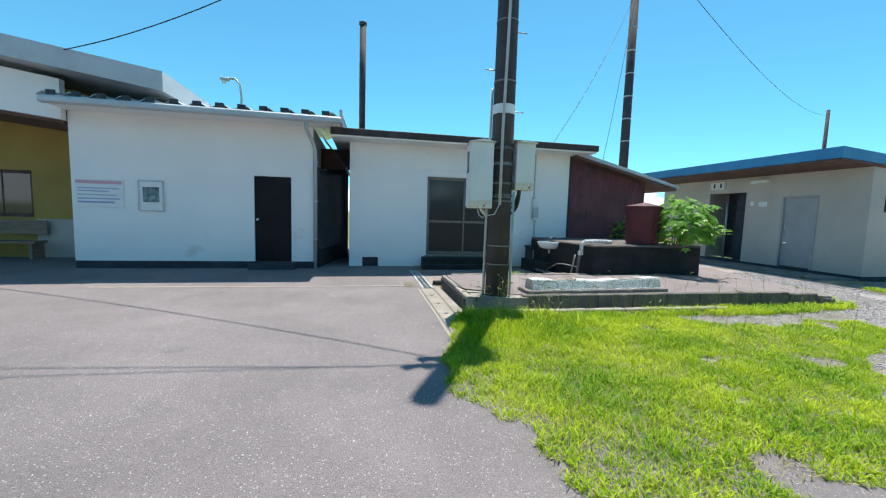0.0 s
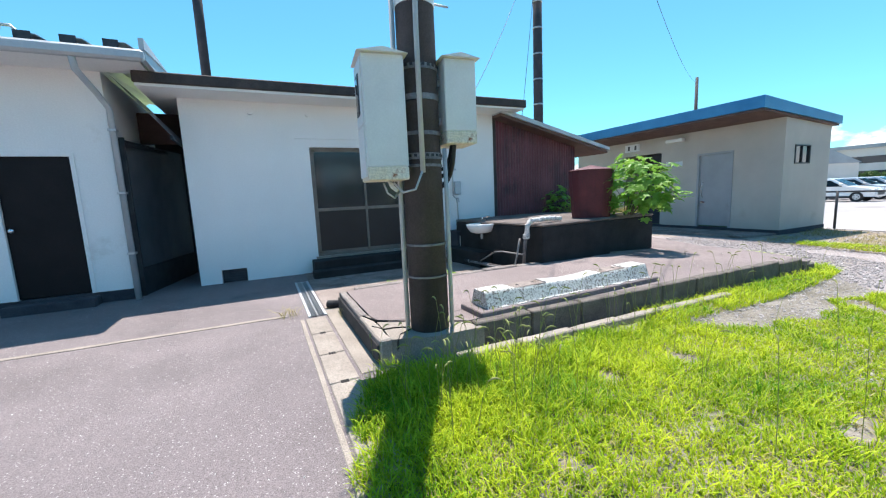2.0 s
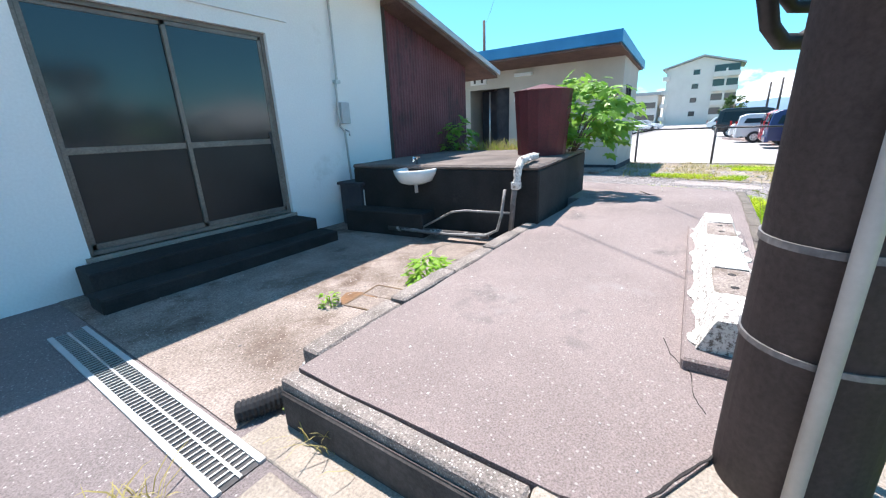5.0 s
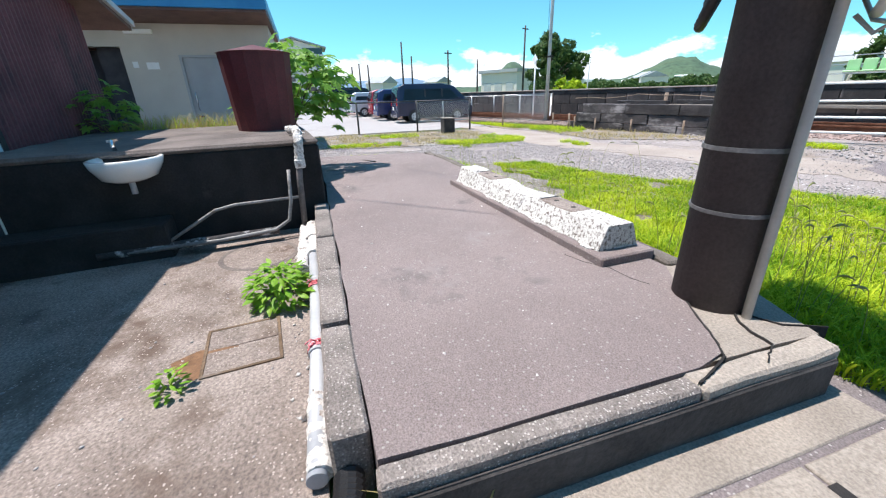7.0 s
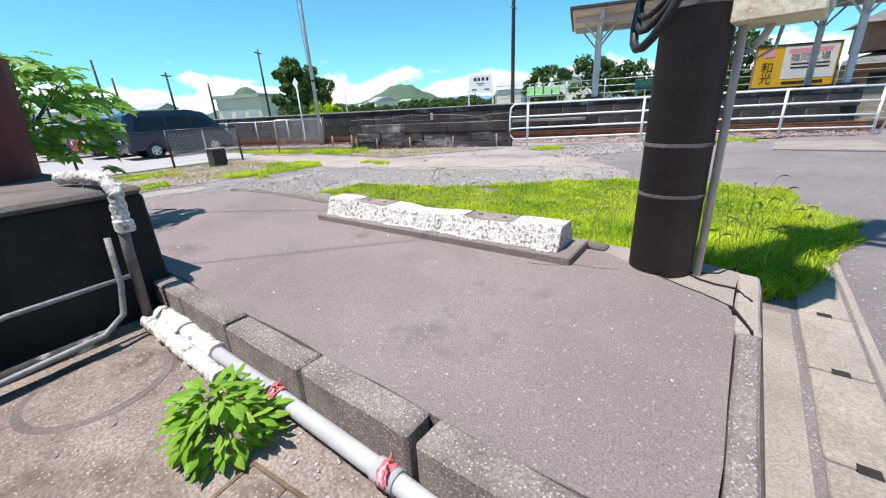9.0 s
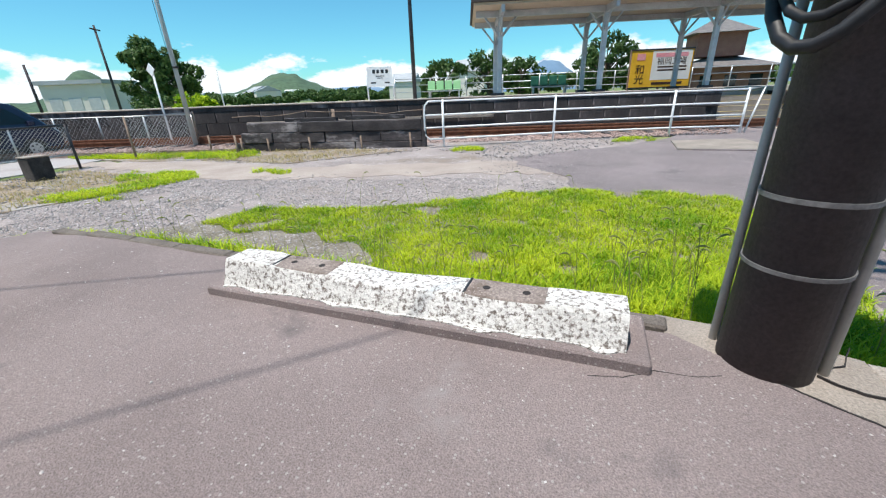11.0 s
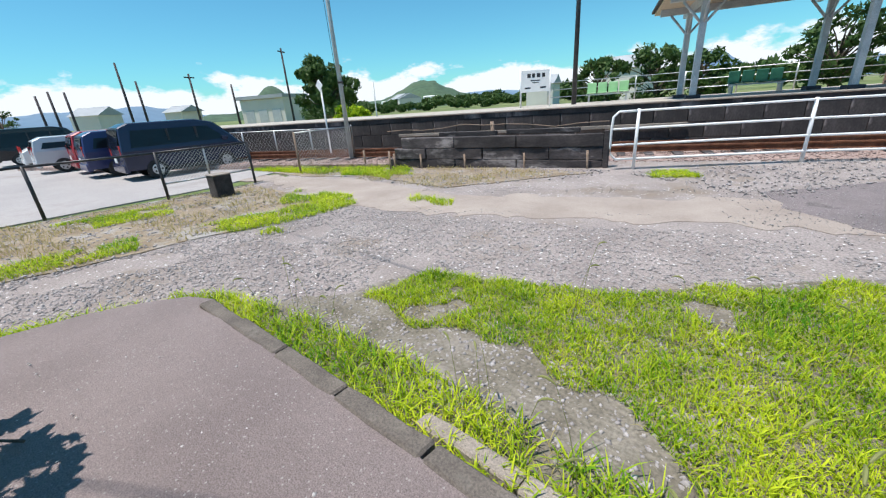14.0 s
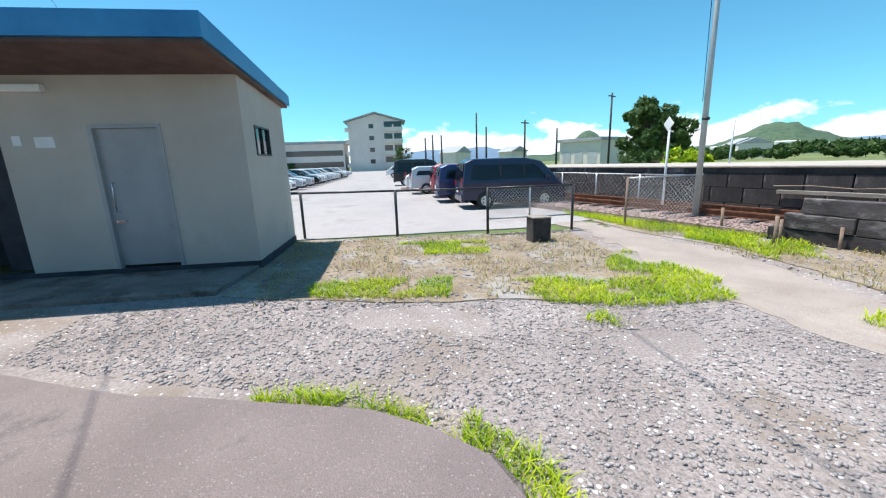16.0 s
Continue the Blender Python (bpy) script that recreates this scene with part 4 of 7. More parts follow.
def ring_band(z, h=0.02, t=0.006):
    r = pr(z)
    b = bmesh.new()
    for k in range(28):
        a0, a1 = 2 * math.pi * k / 28, 2 * math.pi * (k + 1) / 28
        q = [bm_v for bm_v in ((r + t) * math.cos(a0), (r + t) * math.sin(a0), (r + t) * math.cos(a1), (r + t) * math.sin(a1))]
        vs = [b.verts.new((q[0], q[1], z)), b.verts.new((q[2], q[3], z)), b.verts.new((q[2], q[3], z + h)), b.verts.new((q[0], q[1], z + h))]
        vi = [b.verts.new((r * math.cos(a0), r * math.sin(a0), z)), b.verts.new((r * math.cos(a1), r * math.sin(a1), z)),
              b.verts.new((r * math.cos(a1), r * math.sin(a1), z + h)), b.verts.new((r * math.cos(a0), r * math.sin(a0), z + h))]
        b.faces.new(vs)
        b.faces.new((vs[3], vs[2], vi[2], vi[3]))
        b.faces.new((vi[0], vi[1], vs[1], vs[0]))
    bmesh.ops.remove_doubles(b, verts=b.verts[:], dist=0.0005)
    return b


for z, h in ((0.685, 0.016), (0.955, 0.018), (1.6, 0.022), (1.66, 0.05), (1.85, 0.03), (2.12, 0.045), (2.35, 0.04), (3.28, 0.02), (4.1, 0.02), (5.2, 0.03)):
    part("steel_band", ring_band(z, h), BANDSTEEL, pole)
part("marker_band", ring_band(2.84, 0.13, 0.004), WHITEPAINT, pole, "white reflective band")
for z in (1.67, 2.36):
    for k in range(9):
        a = radians(200 + k * 16)
        r = pr(z) + 0.007
        b = bmesh.new()
        box(b, -0.012, -0.003, 0.008, 0.012, 0.003, 0.03, m=Matrix.Translation((r * math.cos(a), r * math.sin(a), z)) @ Matrix.Rotation(a + math.pi / 2, 4, "Z"))
        part("band_slot", b, DARKSTEEL, pole)
# conduits down the shaft
part("conduit", T(([(-0.075, -0.2, 1.55), (-0.075, -0.2, 2.6), (-0.04, -0.2, 4.4), (0.0, -0.19, 6.5)], 0.02, 10)), PVC, pole, "grey plastic conduit")
part("conduit", T(([(-0.2, 0.02, 0.2), (-0.195, 0.02, 1.8), (-0.18, 0.02, 3.2)], 0.02, 10)), PVC, pole, "grey plastic conduit")
part("conduit", T(([(0.16, -0.12, 0.0), (0.16, -0.12, 1.3), (0.165, -0.1, 1.75)], 0.018, 10)), PVC, pole, "grey plastic conduit")
for k, (rr, zl, r_) in enumerate(((0.2, 1.44, 0.022), (0.19, 1.52, 0.016), (0.185, 1.58, 0.014))):
    pts = [(0.03 + rr * 1.25 * math.cos(radians(100 - 13 * i)), rr * 1.25 * math.sin(radians(100 - 13 * i)), zl + (0.34 - 0.06 * k) * abs(i - 4.5) ** 2 / 20) for i in range(10)]
    part("cable_loop", T((pts, r_, 10)), BLACKRUB, pole, "thick black flexible hose")
part("cable_loop", T(([(-0.28, -0.08, 1.48), (-0.24, -0.18, 1.4), (-0.16, -0.24, 1.42), (-0.085, -0.21, 1.56)], 0.009, 8)), PVC, pole)
part("cable_loop", T(([(-0.34, 0.0, 1.48), (-0.33, -0.06, 1.4), (-0.27, -0.05, 1.36), (-0.22, -0.02, 1.42)], 0.008, 8)), PVC, pole)
part("spout", T(([(-0.3, -0.02, 1.5), (-0.28, -0.04, 1.45), (-0.25, -0.07, 1.42)], 0.018, 12)), BOXPAINT, pole, "cream plastic cable spout")
for k, (z, ln) in enumerate(((6.75, 0.48), (6.2, 0.4))):
    arm = part("crossarm", B((-ln, -0.04, z, ln, 0.04, z + 0.09), bevel=0.008), STEEL, pole)
    for x in (-ln + 0.08, -ln * 0.45, ln * 0.45, ln - 0.08):
        part("insulator", T(([(x, 0, z + 0.09), (x, 0, z + 0.14), (x, 0, z + 0.2), (x, 0, z + 0.24)], 0.06, 10, 0.04)), CERAMIC, arm)
tr = part("transformer", T(([(0.0, -0.3, 5.0), (0.0, -0.3, 5.65)], 0.17, 16)), GREYMETAL, pole, "small grey cylindrical transformer")
for i in range(9):
    z = 2.9 + 0.55 * i
    part("step_bolt", T(([(0.1 * (-1) ** i, 0, z), (0.3 * (-1) ** i, 0, z)], 0.009, 6)), STEEL, pole)


def meter_box(name, label, at, w, d, h, door=False):
    t = thing(name, label, "meter box", at, -6)
    part("body", B((0, 0, 0.1, w, d, h), bevel=0.008), BOXPAINT, t)
    part("foot", B((0.0, 0.0, 0.0, w, d, 0.1), bevel=0.008), RUSTBOX, t, "rust-streaked underside")
    bm = bmesh.new()
    poly_side(bm, [(-0.03, h), (w + 0.03, h), (w * 0.5, h + 0.035)], -0.04, d + 0.03)
    part("cap", bm, BOXPAINT, t, "small pitched rain cap")
    part("seam", B((w * 0.995, d * 0.45, 0.05, w + 0.002, d * 0.46, h - 0.02)), PLINTH, t)
    if door:
        part("door", B((-0.012, 0.015, 0.42, 0.0, d - 0.015, h - 0.03), bevel=0.003), BOXPAINT, t)
        part("door", B((-0.012, 0.015, 0.03, 0.0, d - 0.015, 0.41), bevel=0.003), BOXPAINT, t)
        wf = part("window_frame", B((-0.02, d * 0.3, h - 0.42, -0.008, d * 0.72, h - 0.12), bevel=0.004), DARKSTEEL, t)
        part("pane", B((-0.022, d * 0.36, h - 0.39, -0.0205, d * 0.66, h - 0.15)), GLASSDARK, wf)
    return t


meter_box("meter_box", "white painted electricity meter box with rusty foot on the pole", (1.46, 5.22, 1.5), 0.32, 0.34, 0.92, True)
meter_box("meter_box", "smaller white painted meter box on the far side of the pole", (2.12, 5.2, 1.78), 0.27, 0.34, 0.66)
solid("box_bracket", B((1.76, 5.33, 1.62, 1.81, 5.41, 1.68), (1.76, 5.33, 2.2, 1.81, 5.41, 2.26), (2.1, 5.32, 1.95, 2.14, 5.42, 2.0), (2.1, 5.32, 2.25, 2.14, 5.42, 2.3)), STEEL, "steel brackets holding the meter boxes to the pole", "bracket")

# ---- painted concrete sleeper lying on its plinth ----
sl = thing("concrete_sleeper", "old concrete railway sleeper with peeling white paint", "sleeper", (2.52, 5.46, 0.235), 2.0)
part("base_plate", block(-0.1, -0.2, 2.4, 0.2, -0.02, 0.055, 140, 0.008, 0.01, 6), SLAB, sl, "flat grey concrete plinth")
b = bmesh.new()
st_n = 24
sec = []
for i in range(st_n + 1):
    s = i / st_n
    x = 2.3 * s
    dip = 0.03 * (math.exp(-((s - 0.5) / 0.16) ** 2))
    seat = 0.012 if (0.155 < s < 0.325 or 0.675 < s < 0.845) else 0.0
    h, wt, wb = 0.155 - dip - seat, 0.09, 0.15
    j = [0.006 * noise.noise((x * 6, k, 3.3)) for k in range(6)]
    sec.append([b.verts.new(p) for p in ((x, -wb, 0.055), (x, wb, 0.055), (x, wt + 0.012 + j[0], 0.04 + h * 0.97 + j[1]), (x, wt + j[2], 0.055 + h + j[1]), (x, -wt + j[3], 0.055 + h + j[4]), (x, -wt - 0.012, 0.04 + h * 0.97 + j[5]))])
for p, q in zip(sec, sec[1:]):
    for k in range(6):
        b.faces.new((p[k], p[(k + 1) % 6], q[(k + 1) % 6], q[k]))
b.faces.new(sec[0])
b.faces.new(sec[-1][::-1])
body = part("body", b, WHITEPEEL, sl)
for y_, sg in ((-0.146, -1), (0.146, 1)):
    bm = bmesh.new()
    prof_ = [(0.03 + 0.045 * i, y_ + sg * (0.004 + 0.05 * max(0.0, noise.noise((i * 0.33, sg, 4.2)) + 0.18))) for i in range(51)]
    prism(bm, prof_ + [(2.28, y_ - sg * 0.01), (0.03, y_ - sg * 0.01)], 0.045, 0.0635)
    part("paint_spill", bm, WHITEPEEL, body, "white paint run onto the plinth")
for s in (0.24, 0.76):
    x = 2.3 * s
    seat = part("rail_seat", B((x - 0.2, -0.09, 0.182, x + 0.2, 0.09, 0.202), bevel=0.006), YARD, sl, "bare worn rail seat")
    for dx in (-0.1, 0.1):
        part("bolt_hole", T(([(x + dx, 0.0, 0.195), (x + dx, 0.0, 0.2035)], 0.02, 10)), BASIN, seat)
    part("rust_cleat", B((x + 0.192, -0.085, 0.184, x + 0.206, 0.075, 0.207), bevel=0.003), DARKSTEEL, seat)

# ---- old concrete water tank, drum and sink ----
tank = thing("water_tank", "near-black old concrete water tank with a flat top", "tank", (4.66, 7.13, 0), 5.5)
# Near-black sides; the top below takes a lighter grey-brown.
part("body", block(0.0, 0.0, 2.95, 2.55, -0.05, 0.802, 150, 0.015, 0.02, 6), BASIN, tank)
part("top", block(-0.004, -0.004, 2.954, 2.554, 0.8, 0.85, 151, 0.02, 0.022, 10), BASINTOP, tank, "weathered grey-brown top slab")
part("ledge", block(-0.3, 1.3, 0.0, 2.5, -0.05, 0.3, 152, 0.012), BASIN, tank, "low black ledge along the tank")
drum = thing("metal_drum", "tapered oxide-red metal drum with a shallow cone lid", "drum", (6.25, 7.7, 0.85), 12)
b = bmesh.new()
lo = [b.verts.new((0.335 * math.cos(math.pi * k / 8), 0.335 * math.sin(math.pi * k / 8), 0)) for k in range(16)]
hi = [b.verts.new((0.4 * math.cos(math.pi * k / 8), 0.4 * math.sin(math.pi * k / 8), 0.86)) for k in range(16)]
for k in range(16):
    b.faces.new((lo[k], lo[(k + 1) % 16], hi[(k + 1) % 16], hi[k]))
b.faces.new(lo[::-1])
b.faces.new(hi)
part("shell", b, DRUMRED, drum)
b = bmesh.new()
rim = [b.verts.new((0.415 * math.cos(math.pi * k / 8), 0.415 * math.sin(math.pi * k / 8), 0.855)) for k in range(16)]
apex = b.verts.new((0, 0, 0.95))
for k in range(16):
    b.faces.new((rim[k], rim[(k + 1) % 16], apex))
b.faces.new(rim[::-1])
part("lid", b, DRUMRED, drum)

sink = thing("wash_basin", "white ceramic hand basin on a pipe frame beside the tank", "sink", (4.42, 8.6, 0.765))
b = bmesh.new()
loops = []
for r, z in ((0.12, -0.13), (0.2, -0.1), (0.255, -0.01), (0.27, 0.045), (0.245, 0.05), (0.2, -0.01), (0.13, -0.07), (0.03, -0.08)):
    loops.append([b.verts.new((r * 1.15 * math.cos(2 * math.pi * k / 24), r * 0.95 * math.sin(2 * math.pi * k / 24) * (1.0 if math.sin(2 * math.pi * k / 24) < 0 else 0.9), z)) for k in range(24)])
for p, q in zip(loops, loops[1:]):
    for k in range(24):
        f = b.faces.new((p[k], p[(k + 1) % 24], q[(k + 1) % 24], q[k]))
        f.smooth = True
b.faces.new(loops[0][::-1])
b.faces.new(loops[-1])
part("bowl", b, CERAMIC, sink)
tap = part("tap", T(([(0.2, 0.12, 0.05), (0.2, 0.12, 0.15), (0.08, 0.08, 0.17), (0.06, 0.07, 0.12)], 0.014, 8)), CHROME, sink, "chrome tap")
part("tap_handle", B((0.15, 0.1, 0.155, 0.25, 0.14, 0.175)), CHROME, tap)
part("shelf", B((0.1, 0.06, 0.045, 0.34, 0.24, 0.075), bevel=0.01), YARD, sink)
part("waste_pipe", T(([(0, 0, -0.12), (0, 0, -0.24)], 0.022, 10)), PIPEGREY, sink)
part("support_leg", T(([(0.3, -0.2, 0.06), (0.3, -0.2, 0.0), (0.36, -0.3, -0.6)], 0.028, 10)), PIPEGREY, sink)

def rag(pts, r, seed, seg=12):
    """A wrapped sleeve with lumps, gaps between its turns and torn loose edges."""
    b = bmesh.new()
    fine_ = []
    for (p, q) in zip(pts, pts[1:]):
        n = max(2, int((Vector(q) - Vector(p)).length / 0.012))
        fine_ += [Vector(p).lerp(Vector(q), i / n) for i in range(n)]
    fine_.append(Vector(pts[-1]))
    rings = tube(b, fine_, r, seg)
    for i, ring_ in enumerate(rings):
        for k, v in enumerate(ring_):
            turn = 0.16 * ((i + 2.2 * k / seg) % 5 > 3.4)
            lump = 0.28 * noise.noise((i * 0.16, math.cos(6.283 * k / seg) * 1.3, math.sin(6.283 * k / seg) * 1.3 + seed))
            tear = 0.5 * max(0.0, noise.noise((i * 0.5, k * 0.9, seed + 3.0)) - 0.3)
            v.co = fine_[i] + (v.co - fine_[i]) * (1 - turn + lump + tear)
    rng = random.Random(seed)
    for _ in range(len(fine_) // 5):
        c = fine_[rng.randrange(len(fine_))]
        d = Vector((rng.uniform(-1, 1), rng.uniform(-1, 1), rng.uniform(-0.3, 0.9))).normalized()
        sd_ = d.cross(Vector((rng.uniform(-1, 1), rng.uniform(-1, 1), 0.3))).normalized()
        l_, w_ = rng.uniform(0.02, 0.045), rng.uniform(0.008, 0.02)
        o_ = c + d * r * 0.9
        b.faces.new([b.verts.new(p) for p in (o_ - sd_ * w_, o_ + sd_ * w_, o_ + d * l_ * 0.7 + sd_ * w_ * 0.7 - Vector((0, 0, l_ * 0.3)), o_ + d * l_ - Vector((0, 0, l_ * 0.6)))])
    return b


GRIMY = mat("grimy_grey_pipe", (0.17, 0.165, 0.165), (0.27, 0.26, 0.26), 5, 0.55, bump=0.15, stain=(0.08, 0.07, 0.065), stain_scale=7, stain_at=0.56)
PEELPIPE = mat("flaking_wrapped_pipe", (0.03, 0.028, 0.03), (0.07, 0.06, 0.06), 6, 0.8, bump=0.6, stain=(0.6, 0.59, 0.6), stain_scale=7, stain_at=0.53)
pipes = thing("water_pipes", "grey water pipes with frayed white lagging round the tank corner", "pipes", (4.45, 7.3, 0))
part("riser", T(([(0.0, 0.06, 0.05), (0.02, 0.04, 0.5), (0.04, 0.02, 0.72)], 0.028, 12)), mat("grimy_dark_pipe", (0.09, 0.08, 0.08), (0.16, 0.14, 0.14), 6, 0.6, bump=0.2), pipes)
part("lagging", rag([(0.04, 0.02, 0.64), (0.05, 0.0, 0.84), (0.12, 0.0, 0.91), (0.5, 0.03, 0.92), (0.8, 0.1, 0.9)], 0.04, 3), LAGGING, pipes, "frayed white pipe lagging")
part("valve_box", B((-0.01, -0.03, 0.62, 0.075, 0.06, 0.7), bevel=0.012), LAGGING, pipes)
part("bypass", T(([(-0.02, 0.12, 0.62), (-0.06, 0.14, 0.35), (-0.08, 0.18, 0.18), (-0.14, 0.3, 0.12), (-0.2, 0.75, 0.1), (-0.24, 1.4, 0.1)], 0.016, 10)), GRIMY, pipes)
part("branch", T(([(0.02, 0.05, 0.36), (-0.05, 0.6, 0.36), (-0.1, 0.75, 0.34), (-0.2, 1.15, 0.12)], 0.013, 8)), GRIMY, pipes)
part("floor_pipe", T(([(-0.1, 0.28, 0.1), (-0.24, 1.6, 0.1)], 0.036, 10)), PEELPIPE, pipes, "dark pipe with flaking white wrap")
low = thing("floor_pipe", "grey plastic pipe with torn white lagging along the kerb", "pipe", (1.7, 7.25, 0))
part("pipe", T(([(0.0, 0.05, 0.06), (0.65, 0.035, 0.07), (1.5, 0.035, 0.075), (2.75, 0.05, 0.08)], 0.036, 14)), PIPEGREY, low)
for a, z0, r in ((0.02, 0.06, 0.043), (1.95, 0.078, 0.05), (2.35, 0.08, 0.055)):
    pts = [(a + 0.06 * i, 0.04 + 0.012 * noise.noise((a, i, 0)), z0 + 0.01 * noise.noise((a, i, 4))) for i in range(7)]
    part("lagging", rag(pts, r, int(a * 10)), LAGGING, low, "torn white lagging")
pts = [(1.75 + 0.1 * i, 0.12 + 0.014 * noise.noise((i, 1, 2)), 0.06 + 0.012 * noise.noise((i, 3, 4))) for i in range(11)]
part("second_pipe", rag(pts, 0.042, 77), LAGGING, low, "second pipe wrapped in torn lagging")
for x in (0.72, 1.42):
    part("coupling", T(([(x - 0.05, 0.035, 0.072), (x + 0.05, 0.035, 0.072)], 0.043, 12)), PIPEGREY, low)
hose = thing("corrugated_hose", "black corrugated drain hose at the slab corner", "hose", (1.7, 7.2, 0.05))
b = bmesh.new()
prev = None
for i in range(37):
    s = i / 36
    c = Vector((-0.02 - 0.33 * s, 0.0 + 0.12 * s * s, 0.02 - 0.02 * s))
    d = Vector((-0.33, 0.24 * s, 0)).normalized()
    nn = Vector((-d.y, d.x, 0))
    r = 0.052 if i % 2 else 0.044
    rg = [b.verts.new(c + r * (math.cos(2 * math.pi * k / 12) * nn + math.sin(2 * math.pi * k / 12) * Vector((0, 0, 1)))) for k in range(12)]
    if prev:
        for k in range(12):
            b.faces.new((prev[k], prev[(k + 1) % 12], rg[(k + 1) % 12], rg[k]))
    prev = rg
part("ribs", b, BLACKRUB, hose)
TWINE = mat("pink_twine", (0.5, 0.09, 0.12), (0.66, 0.2, 0.24), 30, 0.7, bump=0.3)
for x_, w_ in ((2.42, 0.055), (3.1, 0.07)):
    bm = T(([(w_ * (i / 40 - 0.5) + 0.006 * noise.noise((i * 0.4, x_, 0)), (0.043 + 0.006 * noise.noise((i * 0.3, x_, 5))) * math.cos(i * 0.95), (0.043 + 0.006 * noise.noise((i * 0.3, x_, 9))) * math.sin(i * 0.95)) for i in range(41)], 0.005, 5),
           ([(0.0, -0.01, 0.045), (0.012, -0.04, 0.06), (0.03, -0.06, 0.03)], 0.004, 5), ([(0.0, 0.0, 0.045), (-0.02, 0.02, 0.07), (-0.03, 0.05, 0.055)], 0.004, 5))
    solid("plastic_twine", bm, TWINE, "pink plastic twine wound round the pipe", "twine", (x_, 7.285, 0.073))
HATCHRUST = mat("brown_rust_stain", (0.1, 0.062, 0.035), (0.17, 0.115, 0.075), 7, 0.9, bump=0.5, stain=(0.2, 0.165, 0.145), stain_scale=5, stain_at=0.55)
lid = thing("access_hatch", "square iron access hatch stained brown, set in the yard", "hatch", (2.68, 7.66, 0.012), 6)
for x0, x1, m_ in ((-0.2, -0.01, YARD), (0.01, 0.2, YARD)):
    part("plate", B((x0, -0.17, -0.004, x1, 0.17, 0.005), bevel=0.003), m_, lid)
for r4 in ((-0.215, -0.185, -0.2, 0.185), (0.2, -0.185, 0.215, 0.185), (-0.2, -0.185, 0.2, -0.17), (-0.2, 0.17, 0.2, 0.185)):
    part("rim", B((r4[0], r4[1], -0.004, r4[2], r4[3], 0.007)), HATCHRUST, lid, "brown rusty rim")
bm = bmesh.new()
prism(bm, ragged([(-0.17, 0.06), (0.0, 0.02), (0.03, 0.2), (-0.02, 0.33), (-0.12, 0.3), (-0.2, 0.22)], 0.04, 0.035, 31), -0.003, 0.0035)
part("rust_stain", bm, mat("wet_rust_stain", (0.12, 0.055, 0.02), (0.2, 0.1, 0.045), 9, 0.5, bump=0.2), lid, "wet orange-brown rust stain")
mh = thing("manhole", "round concrete manhole cover sunk in the yard", "manhole", (4.0, 7.72, 0.012))
part("cover", T(([(0, 0, -0.02), (0, 0, 0.006)], 0.27, 28)), YARD, mh)
part("ring", T(([(0, 0, -0.02), (0, 0, 0.003)], 0.31, 28)), BASINTOP, mh)
cab = thing("meter_cabinet", "dark steel meter cabinet with a pale door against the wall", "cabinet", (4.37, 9.52, 0.012))
part("body", B((0, 0, 0, 0.72, 0.4, 0.56), bevel=0.008), PLINTH, cab)
part("top", B((-0.03, -0.03, 0.56, 0.75, 0.42, 0.6), bevel=0.006), PLINTH, cab)
cd = part("door", B((0.05, -0.012, 0.05, 0.4, 0.0, 0.5), bevel=0.004), BOXPAINT, cab, "pale door with worn print as plain bars")
part("text_bar", B((0.13, -0.015, 0.33, 0.32, -0.0125, 0.36)), PLINTH, cd)
part("text_bar", B((0.17, -0.015, 0.27, 0.28, -0.0125, 0.3)), PLINTH, cd)
jb = thing("junction_box", "small grey junction box with conduit on the white wall", "junction box", (4.62, 9.98, 0))
part("box", B((-0.07, -0.08, 1.38, 0.08, 0.02, 1.66), bevel=0.01), GREYMETAL, jb)
part("conduit", T(([(-0.05, -0.02, 3.1), (-0.05, -0.02, 1.95), (-0.1, -0.04, 1.85), (-0.1, -0.04, 1.35), (-0.02, -0.04, 1.28), (0.0, -0.02, 1.2), (0.02, -0.02, 0.6)], 0.016, 8)), PVC, jb)
part("clip", B((-0.09, -0.045, 1.9, -0.01, 0.02, 1.94)), STEEL, jb)
part("tap_stub", T(([(0.0, -0.03, 1.3), (0.0, -0.1, 1.28), (0.0, -0.1, 1.22)], 0.012, 8)), STEEL, jb)

# ---- plants in the yard ----
def lobed_leaf(size):
    """A broad leaf of five pointed lobes, cupped along its veins."""
    b = bmesh.new()
    c = b.verts.new((0, 0.1 * size, 0.02 * size))
    rim_ = []
    for a, r in ((-90, 0.12), (-70, 0.42), (-48, 0.66), (-32, 0.42), (-12, 0.88), (8, 0.5), (24, 0.62), (40, 0.95), (56, 0.58), (72, 0.78), (90, 1.12)):
        for s in ((1,) if a in (-90, 90) else (1, -1)):
            rim_.append((a if s == 1 else 180 - a, r))
    rim_ = sorted(set(rim_))
    vs = [b.verts.new((0.52 * size * r * math.cos(radians(a)), size * (0.1 + 0.52 * r * math.sin(radians(a))), -0.1 * size * r * r + 0.03 * size * (k % 2))) for k, (a, r) in enumerate(rim_)]
    for k in range(len(vs)):
        b.faces.new((c, vs[k], vs[(k + 1) % len(vs)]))
    return b


